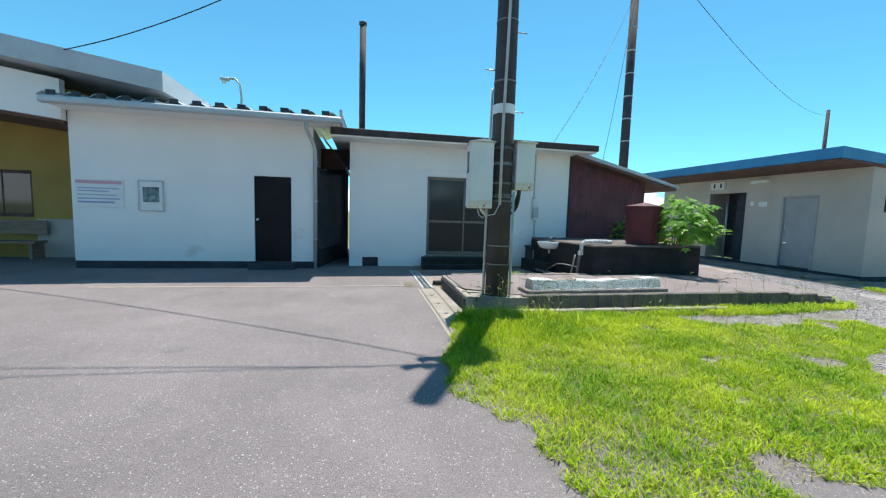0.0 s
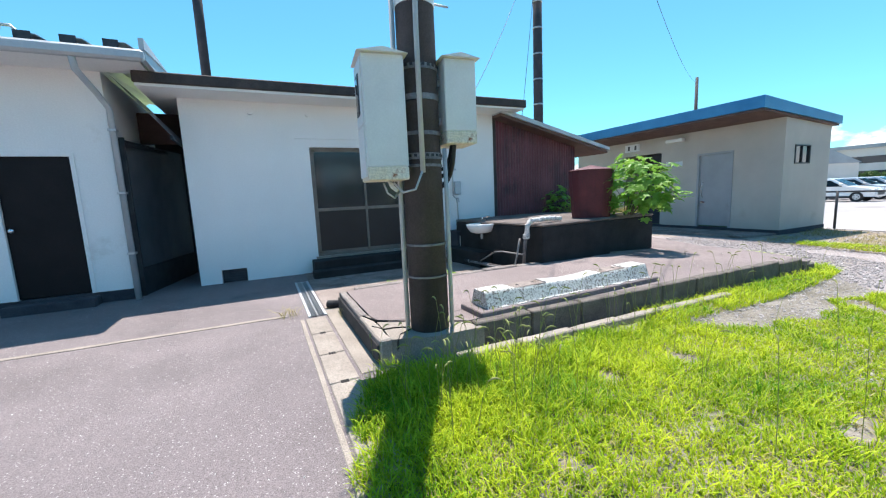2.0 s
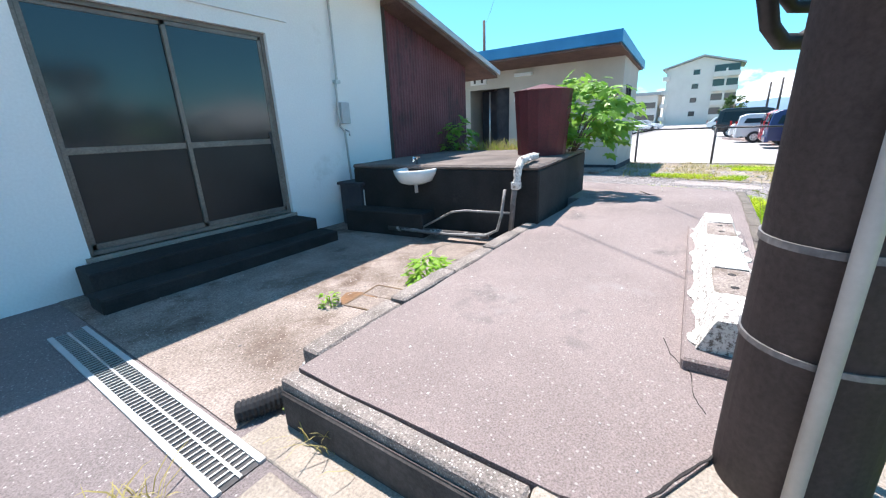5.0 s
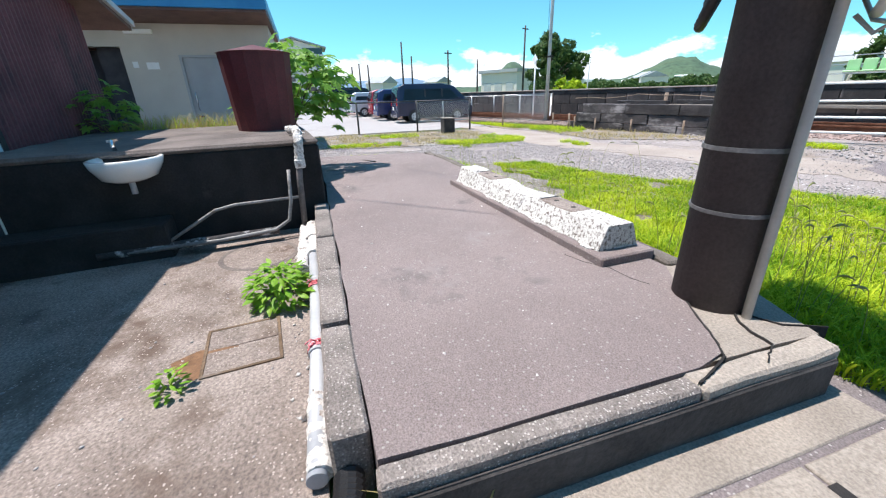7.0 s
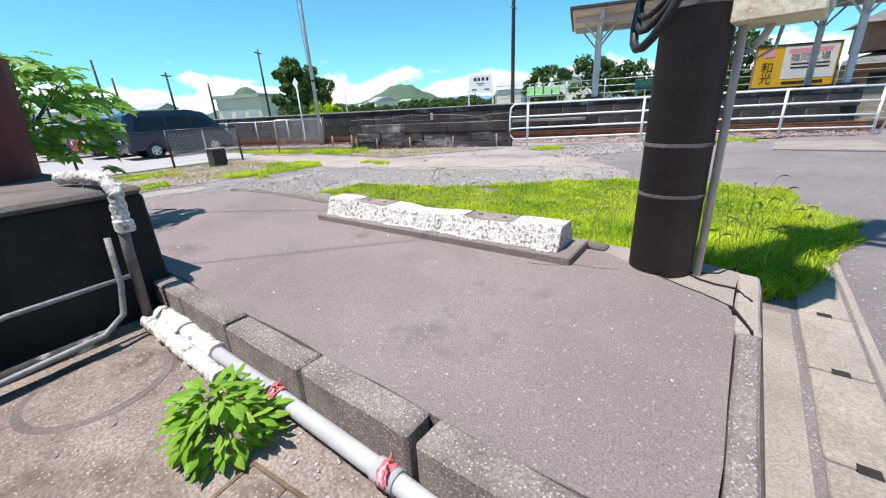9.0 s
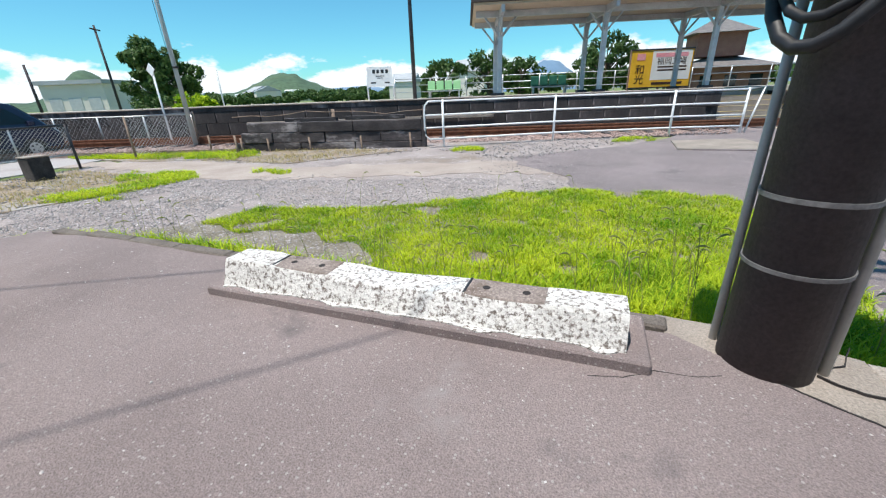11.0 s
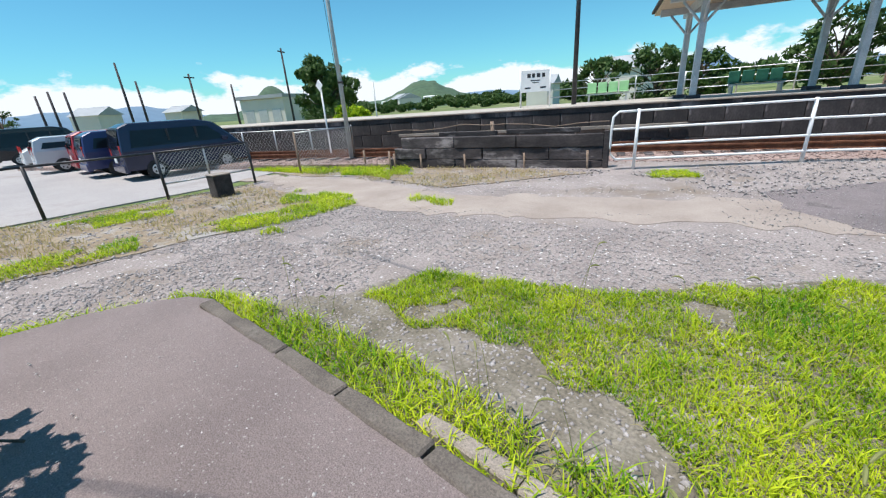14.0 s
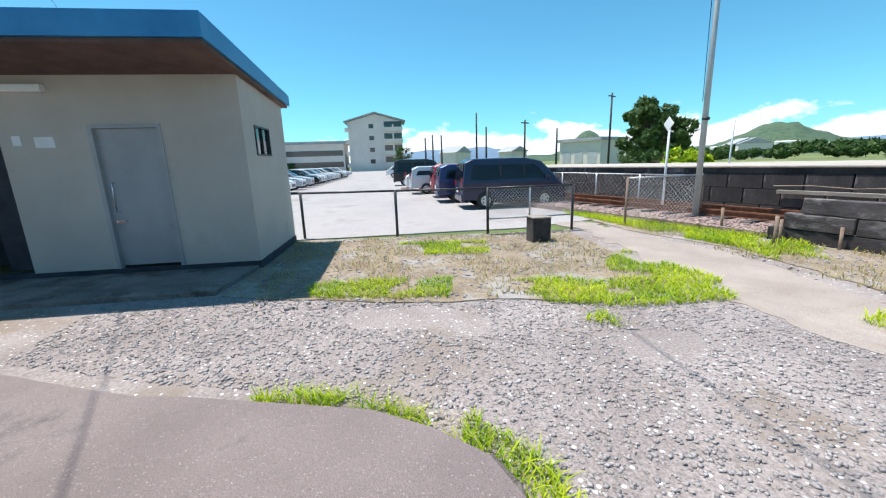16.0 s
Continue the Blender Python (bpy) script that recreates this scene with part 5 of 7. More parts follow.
def narrow_leaf(size):
    b = bmesh.new()
    mid = [b.verts.new((0, size * t, 0.1 * size * math.sin(2.6 * t))) for t in (0, 0.3, 0.65, 1.0)]
    lft = [b.verts.new((-w * size, size * t, 0.1 * size * math.sin(2.6 * t) - 0.03 * size)) for t, w in ((0.2, 0.14), (0.45, 0.22), (0.75, 0.14))]
    rgt = [b.verts.new((w * size, size * t, 0.1 * size * math.sin(2.6 * t) - 0.03 * size)) for t, w in ((0.2, 0.14), (0.45, 0.22), (0.75, 0.14))]
    for sd_ in (lft, rgt):
        b.faces.new((mid[0], mid[1], sd_[0]))
        b.faces.new((mid[1], mid[2], sd_[1], sd_[0]))
        b.faces.new((mid[2], mid[3], sd_[2], sd_[1]))
    return b


def leafy_plant(name, label, at, crown, n, leaf_me, stems, seed, size=(0.8, 1.25), droop=35):
    """Stems and single leaves spread over an uneven crown; crown = centre, radii."""
    rng = random.Random(seed)
    p = thing(name, label, "plant", at)
    (cx, cy, cz), (rx, ry, rz) = crown
    for k in range(stems):
        a = rng.uniform(0, 6.28)
        tip = (cx + rx * 0.6 * math.cos(a), cy + ry * 0.6 * math.sin(a), cz + rz * rng.uniform(-0.1, 0.6))
        part("stem", T(([(0.05 * math.cos(a), 0.05 * math.sin(a), 0), (tip[0] * 0.4 + cx * 0.2, tip[1] * 0.4 + cy * 0.2, tip[2] * 0.55), tip], 0.016 * max(rx, 0.3), 6, 0.005)), BARK if stems > 6 else LEAFW, p)
    for k in range(n):
        u, a = rng.uniform(-0.75, 1), rng.uniform(0, 6.28)
        s = math.sqrt(max(0.0, 1 - u * u))
        r = rng.uniform(0.62, 1.05) * (1 + 0.22 * noise.noise((2 * math.cos(a), 2 * math.sin(a), u * 2 + seed)))
        pos = Vector((cx + rx * r * s * math.cos(a), cy + ry * r * s * math.sin(a), cz + rz * r * u))
        ob = new("leaf", leaf_me)
        ob.parent = p
        sc = rng.uniform(*size)
        ob.matrix_basis = Matrix.Translation(pos) @ Matrix.Rotation(a - math.pi / 2 + rng.uniform(-0.5, 0.5), 4, "Z") @ Matrix.Rotation(radians(rng.uniform(-droop - 20, 15)), 4, "X") @ Matrix.Rotation(rng.uniform(-0.4, 0.4), 4, "Y") @ Matrix.Scale(sc, 4)
    return p


big = mesh_of("leaf", lobed_leaf(0.235), LEAF)
leafy_plant("leafy_shrub", "lush shrub with big lobed green leaves behind the drum", (6.95, 7.48, 0.8), ((0.0, -0.17, 0.5), (0.66, 0.76, 0.62)), 360, big, 9, 5)
leafy_plant("leafy_shrub", "small lobed-leaf shrub at the back of the tank", (7.3, 9.75, 0.2), ((0, 0, 0.85), (0.38, 0.35, 0.38)), 70, big, 7, 8, (0.6, 1.0))
nar = mesh_of("leaf", narrow_leaf(0.095), LEAFW)
leafy_plant("weed", "bushy green weed growing beside the pipe", (3.12, 7.5, 0.01), ((0, 0, 0.1), (0.19, 0.16, 0.15)), 290, nar, 5, 11, (0.55, 1.0), 25)
leafy_plant("weed", "small green weed in a crack of the yard", (2.4, 7.92, 0.01), ((0, 0, 0.05), (0.06, 0.06, 0.07)), 40, nar, 3, 13, (0.35, 0.65), 20)
bm = T(([(6.9, 6.3, 0.24), (7.05, 6.42, 0.25), (7.22, 6.47, 0.235)], 0.008, 6, 0.004))
solid("twig", bm, BARK, "dry bent twig lying on the slab", "twig")


# ---- fence of the parking lot ----
GZ = -0.14
fence = thing("fence", "dark steel post-and-rail fence with one chain-link panel", "fence", (15.5, 0, GZ))
posts = [(0.75, 9.8), (0.7, 7.83), (0.3, 5.58), (-0.08, 3.44), (0.0, 1.3)]
for x, y in posts:
    part("post", T(([(x, y, -0.05), (x, y, 1.12)], 0.033, 10)), DARKSTEEL, fence)
for (x0, y0), (x1, y1) in zip(posts, posts[1:]):
    part("top_rail", T(([(x0, y0, 1.1), (x1, y1, 1.1)], 0.026, 8)), DARKSTEEL, fence)


def chainlink(x0, y0, x1, y1, z0, z1, cell=0.085, r=0.0035):
    """Diamond wire mesh between two posts."""
    b = bmesh.new()
    ln = math.hypot(x1 - x0, y1 - y0)
    h = z1 - z0
    def wire(s0, w0, s1, w1):
        p, q = Vector((x0 + (x1 - x0) * s0 / ln, y0 + (y1 - y0) * s0 / ln, z0 + w0)), Vector((x0 + (x1 - x0) * s1 / ln, y0 + (y1 - y0) * s1 / ln, z0 + w1))
        tube(b, [p, q], r, 4, cap=False)
    n = int((ln + h) / cell)
    for k in range(n + 1):
        s = k * cell
        a0, a1 = max(0.0, s - h), min(s, ln)
        if a1 > a0:
            wire(a0, s - a0, a1, s - a1)
            wire(a0, h - (s - a0), a1, h - (s - a1))
    return b


cm = part("wire_mesh", chainlink(-0.08, 3.42, 0.0, 1.32, 0.4, 1.08), STEEL, fence, "diamond chain-link mesh")
tagged(cm, kind="stuff")
part("mesh_post", T(([(-0.04, 2.4, 0.3), (-0.04, 2.4, 1.1)], 0.022, 8)), STEEL, fence)
part("mesh_rail", T(([(-0.08, 3.42, 0.38), (0.0, 1.32, 0.38)], 0.018, 8)), STEEL, fence)
gate = thing("fence", "galvanised chain-link fence panel by the pole", "fence", (15.6, -0.17, GZ))
gp = [(0.0, 0.0), (0.15, -2.2), (1.2, -3.0)]
for x, y in gp:
    part("post", T(([(x, y, -0.05), (x, y, 1.22)], 0.03, 10)), WOODRAW, gate)
for (x0, y0), (x1, y1) in zip(gp, gp[1:]):
    part("top_rail", T(([(x0, y0, 1.2), (x1, y1, 1.2)], 0.02, 8)), STEEL, gate)
    tagged(part("wire_mesh", chainlink(x0, y0, x1, y1, 0.1, 1.2, 0.11, 0.003), STEEL, gate), kind="stuff")
gate2 = thing("fence", "far chain-link fence along the track", "fence", (16.8, -3.1, GZ), 14)
for i in range(9):
    part("post", T(([(i * 2.0, 0, 0), (i * 2.0, 0, 1.15)], 0.03, 8)), STEEL, gate2)
part("top_rail", T(([(0, 0, 1.13), (16, 0, 1.13)], 0.018, 6)), STEEL, gate2)
tagged(part("wire_mesh", chainlink(0, 0, 16, 0, 0.05, 1.13, 0.2, 0.003), STEEL, gate2), kind="stuff")
bin_ = thing("block_marker", "square grey concrete block standing by the fence", "concrete block", (14.35, 2.6, -0.14), 4)
part("body", block(-0.18, -0.2, 0.18, 0.2, 0.0, 0.52, 170, 0.01, 0.015), DARKCONC, bin_)
part("top", block(-0.19, -0.21, 0.19, 0.21, 0.52, 0.55, 171, 0.01, 0.01), CONC, bin_, "pale chipped top")
lp = thing("lamp_pole", "tall thin pale grey pole beside the fence", "pole", (15.72, -2.22, GZ))
part("shaft", T(([(0, 0, 0), (0.05, 0, 4.5), (0.1, 0, 9.5)], 0.075, 14, 0.05)), PALEPOLE, lp)
part("clamp", T(([(0, 0, 2.55), (0, 0, 2.62)], 0.085, 14)), BLACKRUB, lp)
part("stay_wire", T(([(0.05, 0.1, 3.0), (0.2, 0.12, 9.0)], 0.008, 5)), CABLE, lp)

# ---- old sleeper fence and stakes ----
sf = thing("sleeper_fence", "low wall of stacked tarred old sleepers with pale worn faces", "fence", (7.45, -2.92, -0.12), 11.5)
rng = random.Random(4)
for row in range(3):
    xs_ = [0.0, *([1.2, 2.9, 4.6] if row % 2 else [2.0, 3.7]), 5.9 - 0.25 * row]
    for a, b_ in zip(xs_, xs_[1:]):
        o_ = rng.uniform(-0.02, 0.02)
        part("sleeper", block(a + 0.01, -0.09 + o_, b_ - 0.01, 0.07 + o_, 0.29 * row, 0.29 * row + 0.28, 180 + row * 9 + int(a * 3), 0.022, 0.014, 8), OLDSLEEPER, sf)
part("cap_plank", block(0.6, -0.5, 2.4, -0.36, 0.86, 0.97, 176, 0.012, 0.01, 6), OLDSLEEPER, sf)
part("cap_plank", block(2.7, -0.55, 4.4, -0.4, 0.84, 0.95, 177, 0.012, 0.01, 6), OLDSLEEPER, sf)
part("end_post", block(-0.1, -0.1, 0.0, 0.08, -0.1, 0.92, 178, 0.01, 0.01, 4), OLDSLEEPER, sf)
for x in (0.3, 1.75, 3.35, 4.7, 5.6):
    part("stake", T(([(x, 0.16, -0.1), (x + 0.02, 0.15, rng.uniform(0.4, 0.62))], 0.026, 8)), WOODRAW, sf)
part("beam", block(1.0, 0.5, 4.9, 0.58, -0.02, 0.05, 199, 0.01, 0.008, 8), CONC, sf, "pale rail lying before the fence")
for x, y, h in ((12.6, -1.2, 0.6), (14.2, -1.6, 0.55), (13.3, -2.2, 0.5)):
    solid("stake", T(([(x, y, -0.2), (x + 0.02, y, h - 0.14)], 0.03, 8)), WOODRAW, "weathered wooden stake in the verge", "stake")
tagged(solid("slack_rope", T(([(7.6 + 0.6 * i, -3.6 + 0.15 * i, 0.95 - 0.05 * math.sin(i * 0.9) + 0.03 * math.sin(i * 2.3)) for i in range(11)], 0.011, 6)), WOODRAW, "slack rope strung along the track side", "rope"))
for x, y in ((10.4, -2.95),):
    solid("rope_post", T(([(x, y, -0.2), (x, y, 1.05)], 0.06, 8, 0.05)), WOODRAW, "short post holding a slack rope", "post")

# ---- white handrail by the crossing ----
hr = thing("handrail", "white painted tubular handrail along the crossing path", "handrail", (6.8, -2.88, -0.02))
hp = [(0, 0), (-2.69, -1.67), (-5.75, -3.04), (-7.57, -3.62)]
heights = (1.2, 0.86, 0.54, 0.24)
for x, y in hp:
    part("post", T(([(x, y, -0.05), (x, y, 1.24)], 0.032, 12)), WHITERAIL, hr)
for h in heights:
    part("rail", T(([(x, y, h) for x, y in hp], 0.024, 10)), WHITERAIL, hr)
dx, dy = 0.85, 0.527
part("end_loop", T(([(0, 0, 1.2), (0.38 * dx, 0.38 * dy, 1.2), (0.48 * dx, 0.48 * dy, 1.1), (0.5 * dx, 0.5 * dy, 0.9), (0.5 * dx, 0.5 * dy, 0.5), (0.48 * dx, 0.48 * dy, 0.34), (0.38 * dx, 0.38 * dy, 0.24), (0, 0, 0.24)], 0.024, 10)), WHITERAIL, hr)
part("stub_rail", T(([(0, 0, 0.86), (0.5 * dx, 0.5 * dy, 0.86)], 0.02, 8)), WHITERAIL, hr)
part("stub_rail", T(([(0, 0, 0.54), (0.5 * dx, 0.5 * dy, 0.54)], 0.02, 8)), WHITERAIL, hr)
part("end_brace", T(([(-7.57, -3.62, 1.2), (-7.95, -3.75, 1.25), (-7.7, -3.7, 0.05)], 0.026, 10)), WHITERAIL, hr)
hr2 = thing("handrail", "shorter white tubular handrail across the path", "handrail", (-2.75, -6.6, 0))
hq = [(0, 0), (-1.8, 0.7), (-3.6, 1.4)]
for x, y in hq:
    part("post", T(([(x, y, -0.05), (x, y, 0.95)], 0.03, 10)), WHITERAIL, hr2)
for h in (0.92, 0.55, 0.2):
    part("rail", T(([(x, y, h) for x, y in hq], 0.024, 10)), WHITERAIL, hr2)

# ---- railway: track bed, rails, platform ----
PO, PA = (9.55, -6.7, 0), 18.9
trk = new("track_bed")
trk.matrix_basis = pose(*PO, 0, 0, PA)
tagged(trk, "single railway track on rusty brown ballast", "railway track")
bm = bmesh.new()
poly = [(-60, 3.4), (-60, 0.05), (26.4, 0.05), (26.4, 3.4)]
prism(bm, ragged(poly, 0.7, 0.08, 21), -0.25, 0.0)
part("ballast", bm, BALLAST, trk)
sleeper_me = mesh_of("track_sleeper", block(-0.1, 0.55, 0.1, 2.55, -0.05, 0.05, 300, 0.01, 0.01), OLDSLEEPER)
for i in range(74):
    ob = new("track_sleeper", sleeper_me)
    ob.parent = trk
    ob.matrix_basis = pose(-22 + i * 0.65, 0, 0)
for y in (1.02, 2.09):
    bm = bmesh.new()
    for a, b_, z0, z1 in ((-0.06, 0.06, 0.05, 0.065), (-0.009, 0.009, 0.065, 0.165), (-0.032, 0.032, 0.165, 0.2)):
        box(bm, -60, y + a, z0, 26.4, y + b_, z1)
    part("rail", bm, RUSTSTEEL, trk, "rusty steel rail")

plat = thing("platform", "old station platform with a sooty block wall and pale edge", "platform", PO, PA)
for a, b_ in ((-11.1, 26.4), (-40, -13.8)):
    part("platform_top", B((a, -8.2, 1.02, b_, -0.12, 1.17)), PLATTOP, plat)
    part("edge_course", B((a, -0.12, 1.02, b_, 0.01, 1.17)), PLATWALL, plat, "sooty edge course")
    part("coping", B((a, -0.35, 1.17, b_, 0.05, 1.22), bevel=0.012), CONC, plat, "pale worn coping")
    part("backing_wall", B((a, -8.0, -0.3, b_, -0.09, 1.02)), PLATWALL, plat)
blk_me = [mesh_of("wall_block", block(0.0, -0.09, 0.88, 0.0, 0.0, 0.43, 310 + k, 0.014, 0.015, 3), PLATWALL) for k in range(3)]
k = 0
for row in range(3):
    x = -11.1 + 0.45 * (row % 2)
    while x < 26:
        ob = new("wall_block", blk_me[k % 3])
        ob.parent = plat
        ob.matrix_basis = pose(x, 0.0, -0.28 + 0.435 * row)
        x += 0.9
        k += 1
part("ledge", block(-3.0, 0.05, 6.5, 0.14, 0.5, 0.6, 330, 0.015, 0.01, 16), CONC, plat, "pale ledge course")
steps = thing("platform_steps", "concrete steps from the crossing up to the platform", "steps", PO, PA)
for i in range(6):
    part("step", block(-13.75, -0.32 * i - 0.32, -11.12, -0.32 * i, -0.2, 0.2 + 0.17 * i, 340 + i, 0.006, 0.01), CONC, steps)
    part("nosing", B((-13.75, -0.32 * i - 0.04, 0.2 + 0.17 * i, -11.12, -0.32 * i + 0.004, 0.207 + 0.17 * i)), mat("yellow_nosing", (0.6, 0.45, 0.12), (0.7, 0.52, 0.16), 5, 0.8, bump=0.2), steps)
YELLOWSTRIP = mat("worn_yellow_tactile", (0.4, 0.33, 0.23), (0.5, 0.42, 0.31), 3, 0.85, bump=0.2)
sheet("crossing_path", [(0.9, -2.9), (1.0, -3.6), (-0.7, -6.6), (-1.6, -10.2), (-4.2, -9.4), (-3.0, -6.2), (-2.7, -3.0)], ASPHALT, 0.03, "asphalt crossing leading to the platform steps", "path")
sheet("concrete_pad", [(1.2, -2.95), (1.15, -4.5), (-0.5, -5.0), (-0.75, -3.05)], CONC, 0.036, "pale concrete pad by the handrail", "pavement")
sheet("tactile_strip", [(-1.2, -3.6), (-2.1, -8.4), (-2.5, -8.3), (-1.75, -3.5)], YELLOWSTRIP, 0.045, "worn yellow guide strip on the crossing", "strip")
sw = thing("stone_wall", "rough brown stone retaining wall below the station house", "wall", PO, PA)
STONE = mat("brown_field_stone", (0.13, 0.10, 0.085), (0.24, 0.19, 0.16), 4, 0.9, bump=0.5, rnd=0.25)
stone_me = [mesh_of("stone", block(0, -0.1, w, 0.06, 0, 0.29, 380 + i, 0.035, 0.035, 2), STONE) for i, w in enumerate((0.4, 0.55, 0.7))]
for row in range(4):
    x, i = -14.4 - 0.2 * (row % 2), row
    while x > -23:
        ob = new("stone", stone_me[i % 3])
        ob.parent = sw
        ob.matrix_basis = pose(x, 0, -0.2 + 0.3 * row)
        x -= (0.55, 0.7, 0.4)[i % 3] + 0.012
        i += 1

# platform furniture
sgn = thing("station_sign", "white station name board on two posts", "sign", (13.1, -10.45, 1.17), PA + 12)
for x in (-0.62, 0.62):
    part("post", T(([(x, 0, 0), (x, 0, 1.55)], 0.04, 10)), WHITERAIL, sgn)
part("board", B((-0.6, -0.03, 0.62, 0.6, 0.03, 1.5), bevel=0.008), WHITEPAINT, sgn)
for a, b_, z0, z1 in ((-0.4, -0.28, 1.2, 1.36), (-0.2, -0.06, 1.2, 1.36), (0.02, 0.14, 1.2, 1.36), (0.2, 0.34, 1.2, 1.36), (-0.2, 0.2, 1.06, 1.1), (-0.14, 0.14, 0.98, 1.01), (-0.45, -0.2, 0.76, 0.82), (0.2, 0.45, 0.76, 0.82)):
    part("text_bar", B((a, 0.031, z0, b_, 0.034, z1)), DARKSTEEL, sgn)
GREENSEAT = mat("pale_green_plastic", (0.3, 0.55, 0.28), (0.36, 0.6, 0.33), 3, 0.4, bump=0.03, grain=0.03)
DARKGREEN = mat("dark_green_paint", (0.02, 0.12, 0.08), (0.03, 0.16, 0.1), 3, 0.5, bump=0.05)


def seat_row(label, at, n, m, rz):
    t = thing("bench", label, "bench", at, rz)
    for k in range(n):
        x = (k - (n - 1) / 2) * 0.46
        s_ = part("seat", B((x - 0.21, -0.2, 0.38, x + 0.21, 0.22, 0.43), bevel=0.02), m, t)
        bk = bmesh.new()
        box(bk, x - 0.2, -0.26, 0.42, x + 0.2, -0.21, 0.85, 0.02)
        part("backrest", bk, m, t)
    part("frame", B((-n * 0.23, -0.05, 0.3, n * 0.23, 0.05, 0.37)), STEEL, t)
    for x in (-n * 0.2, n * 0.2):
        part("leg", B((x - 0.03, -0.2, 0.0, x + 0.03, 0.2, 0.3)), STEEL, t)
    return t


seat_row("row of four pale green plastic platform seats", (11.1, -13.7, 1.17), 4, GREENSEAT, PA)
seat_row("row of dark green platform seats under the canopy", (5.7, -14.6, 1.17), 4, DARKGREEN, PA)
pp = thing("platform_lamp_pole", "dark tubular lamp pole on the platform", "pole", (11.65, -11.2, 1.17))
part("shaft", T(([(0, 0, 0), (0, 0, 8.0)], 0.1, 14, 0.075)), DARKSTEEL, pp)
part("crossbar", B((-0.03, -0.35, 4.3, 0.03, 0.35, 4.36)), STEEL, pp)

CANWOOD = mat("pale_canopy_boards", (0.45, 0.36, 0.26), (0.56, 0.46, 0.35), 3, 0.8, bump=0.2, stretch=(1, 8, 1))
CANPOST = mat("grey_canopy_steel", (0.42, 0.44, 0.46), (0.52, 0.54, 0.56), 3, 0.5, 0.3, bump=0.08, stain=(0.3, 0.2, 0.14), stain_at=0.66)
can = thing("platform_canopy", "platform canopy with boarded ceiling on braced grey posts", "canopy", PO, PA)
part("roof", B((-15.2, -5.8, 4.32, -2.2, -0.6, 4.42), bevel=0.01), FASCIA, can, "thin dark roof sheet")
part("ceiling_lining", B((-15.1, -5.7, 4.24, -2.3, -0.7, 4.315)), CANWOOD, can)
part("beam", B((-15.0, -1.98, 4.02, -2.4, -1.82, 4.235)), CANPOST, can)
part("beam", B((-15.0, -4.58, 4.02, -2.4, -4.42, 4.235)), CANPOST, can)
for x in (-3.35, -7.35, -11.5):
    for y in (-1.9, -4.5):
        po_ = part("post", B((x - 0.09, y - 0.09, 1.2, x + 0.09, y + 0.09, 4.02), bevel=0.012), CANPOST, can)
        part("brace", T(([(x, y, 3.3), (x + 0.6, y, 4.02)], 0.04, 8)), CANPOST, po_)
        part("brace", T(([(x, y, 3.3), (x - 0.6, y, 4.02)], 0.04, 8)), CANPOST, po_)
        part("brace", T(([(x, y, 3.3), (x, y + 0.6, 4.1)], 0.035, 8)), CANPOST, po_)
        part("foot", B((x - 0.2, y - 0.2, 1.17, x + 0.2, y + 0.2, 1.3)), PLINTH, po_)
    part("cross_beam", B((x - 0.06, -5.6, 4.0, x + 0.06, -0.7, 4.235)), CANPOST, can)

SIGNYEL = mat("sign_yellow", (0.75, 0.42, 0.02), (0.8, 0.46, 0.03), 3, 0.5, bump=0.0, grain=0.03)
PINK = mat("sign_pink", (0.75, 0.3, 0.36), (0.8, 0.35, 0.4), 3, 0.6, bump=0.0)
BROWN = mat("sign_dark_brown", (0.05, 0.02, 0.01), (0.06, 0.025, 0.012), 3, 0.6, bump=0.0)
bb = thing("billboard", "yellow and white advertising billboard on posts", "billboard", PO, PA)
part("board", B((-13.25, -6.66, 1.3, -10.3, -6.6, 2.98)), SIGNYEL, bb)
wp = part("white_panel", B((-13.2, -6.598, 1.62, -11.3, -6.594, 2.95)), WHITEPAINT, bb)
part("frame", B((-13.3, -6.67, 2.98, -10.25, -6.58, 3.05)), DARKSTEEL, bb)
part("frame", B((-13.3, -6.67, 1.24, -10.25, -6.58, 1.3)), DARKSTEEL, bb)
for x in (-13.3, -11.8, -10.28):
    part("post", B((x - 0.04, -6.75, 1.17, x + 0.04, -6.67, 3.05)), WOODRAW, bb)
for a, b_, z0, z1, m in ((-13.0, -11.45, 2.66, 2.84, PINK), (-13.0, -11.6, 2.18, 2.25, BROWN), (-13.0, -11.6, 2.03, 2.1, BROWN), (-12.9, -11.4, 1.4, 1.52, BROWN), (-10.95, -10.55, 2.55, 2.85, PINK)):
    part("text_bar", B((a, -6.593, z0, b_, -6.59, z1)), m, wp)
for text, x_, z, sz in (("和", -10.75, 1.95, 0.48), ("光", -10.75, 1.5, 0.48), ("福岡工場", -12.25, 2.34, 0.36)):
    cu = bpy.data.curves.new("sign_character", "FONT")
    cu.body, cu.size, cu.extrude, cu.align_x = text, sz, 0.002, "CENTER"
    cu.materials.append(BROWN)
    ob = new("lettering", cu)
    ob.parent = bb
    ob.matrix_basis = Matrix.Translation((x_, -6.592, z)) @ Matrix.Rotation(math.pi, 4, "Z") @ Matrix.Rotation(math.pi / 2, 4, "X")

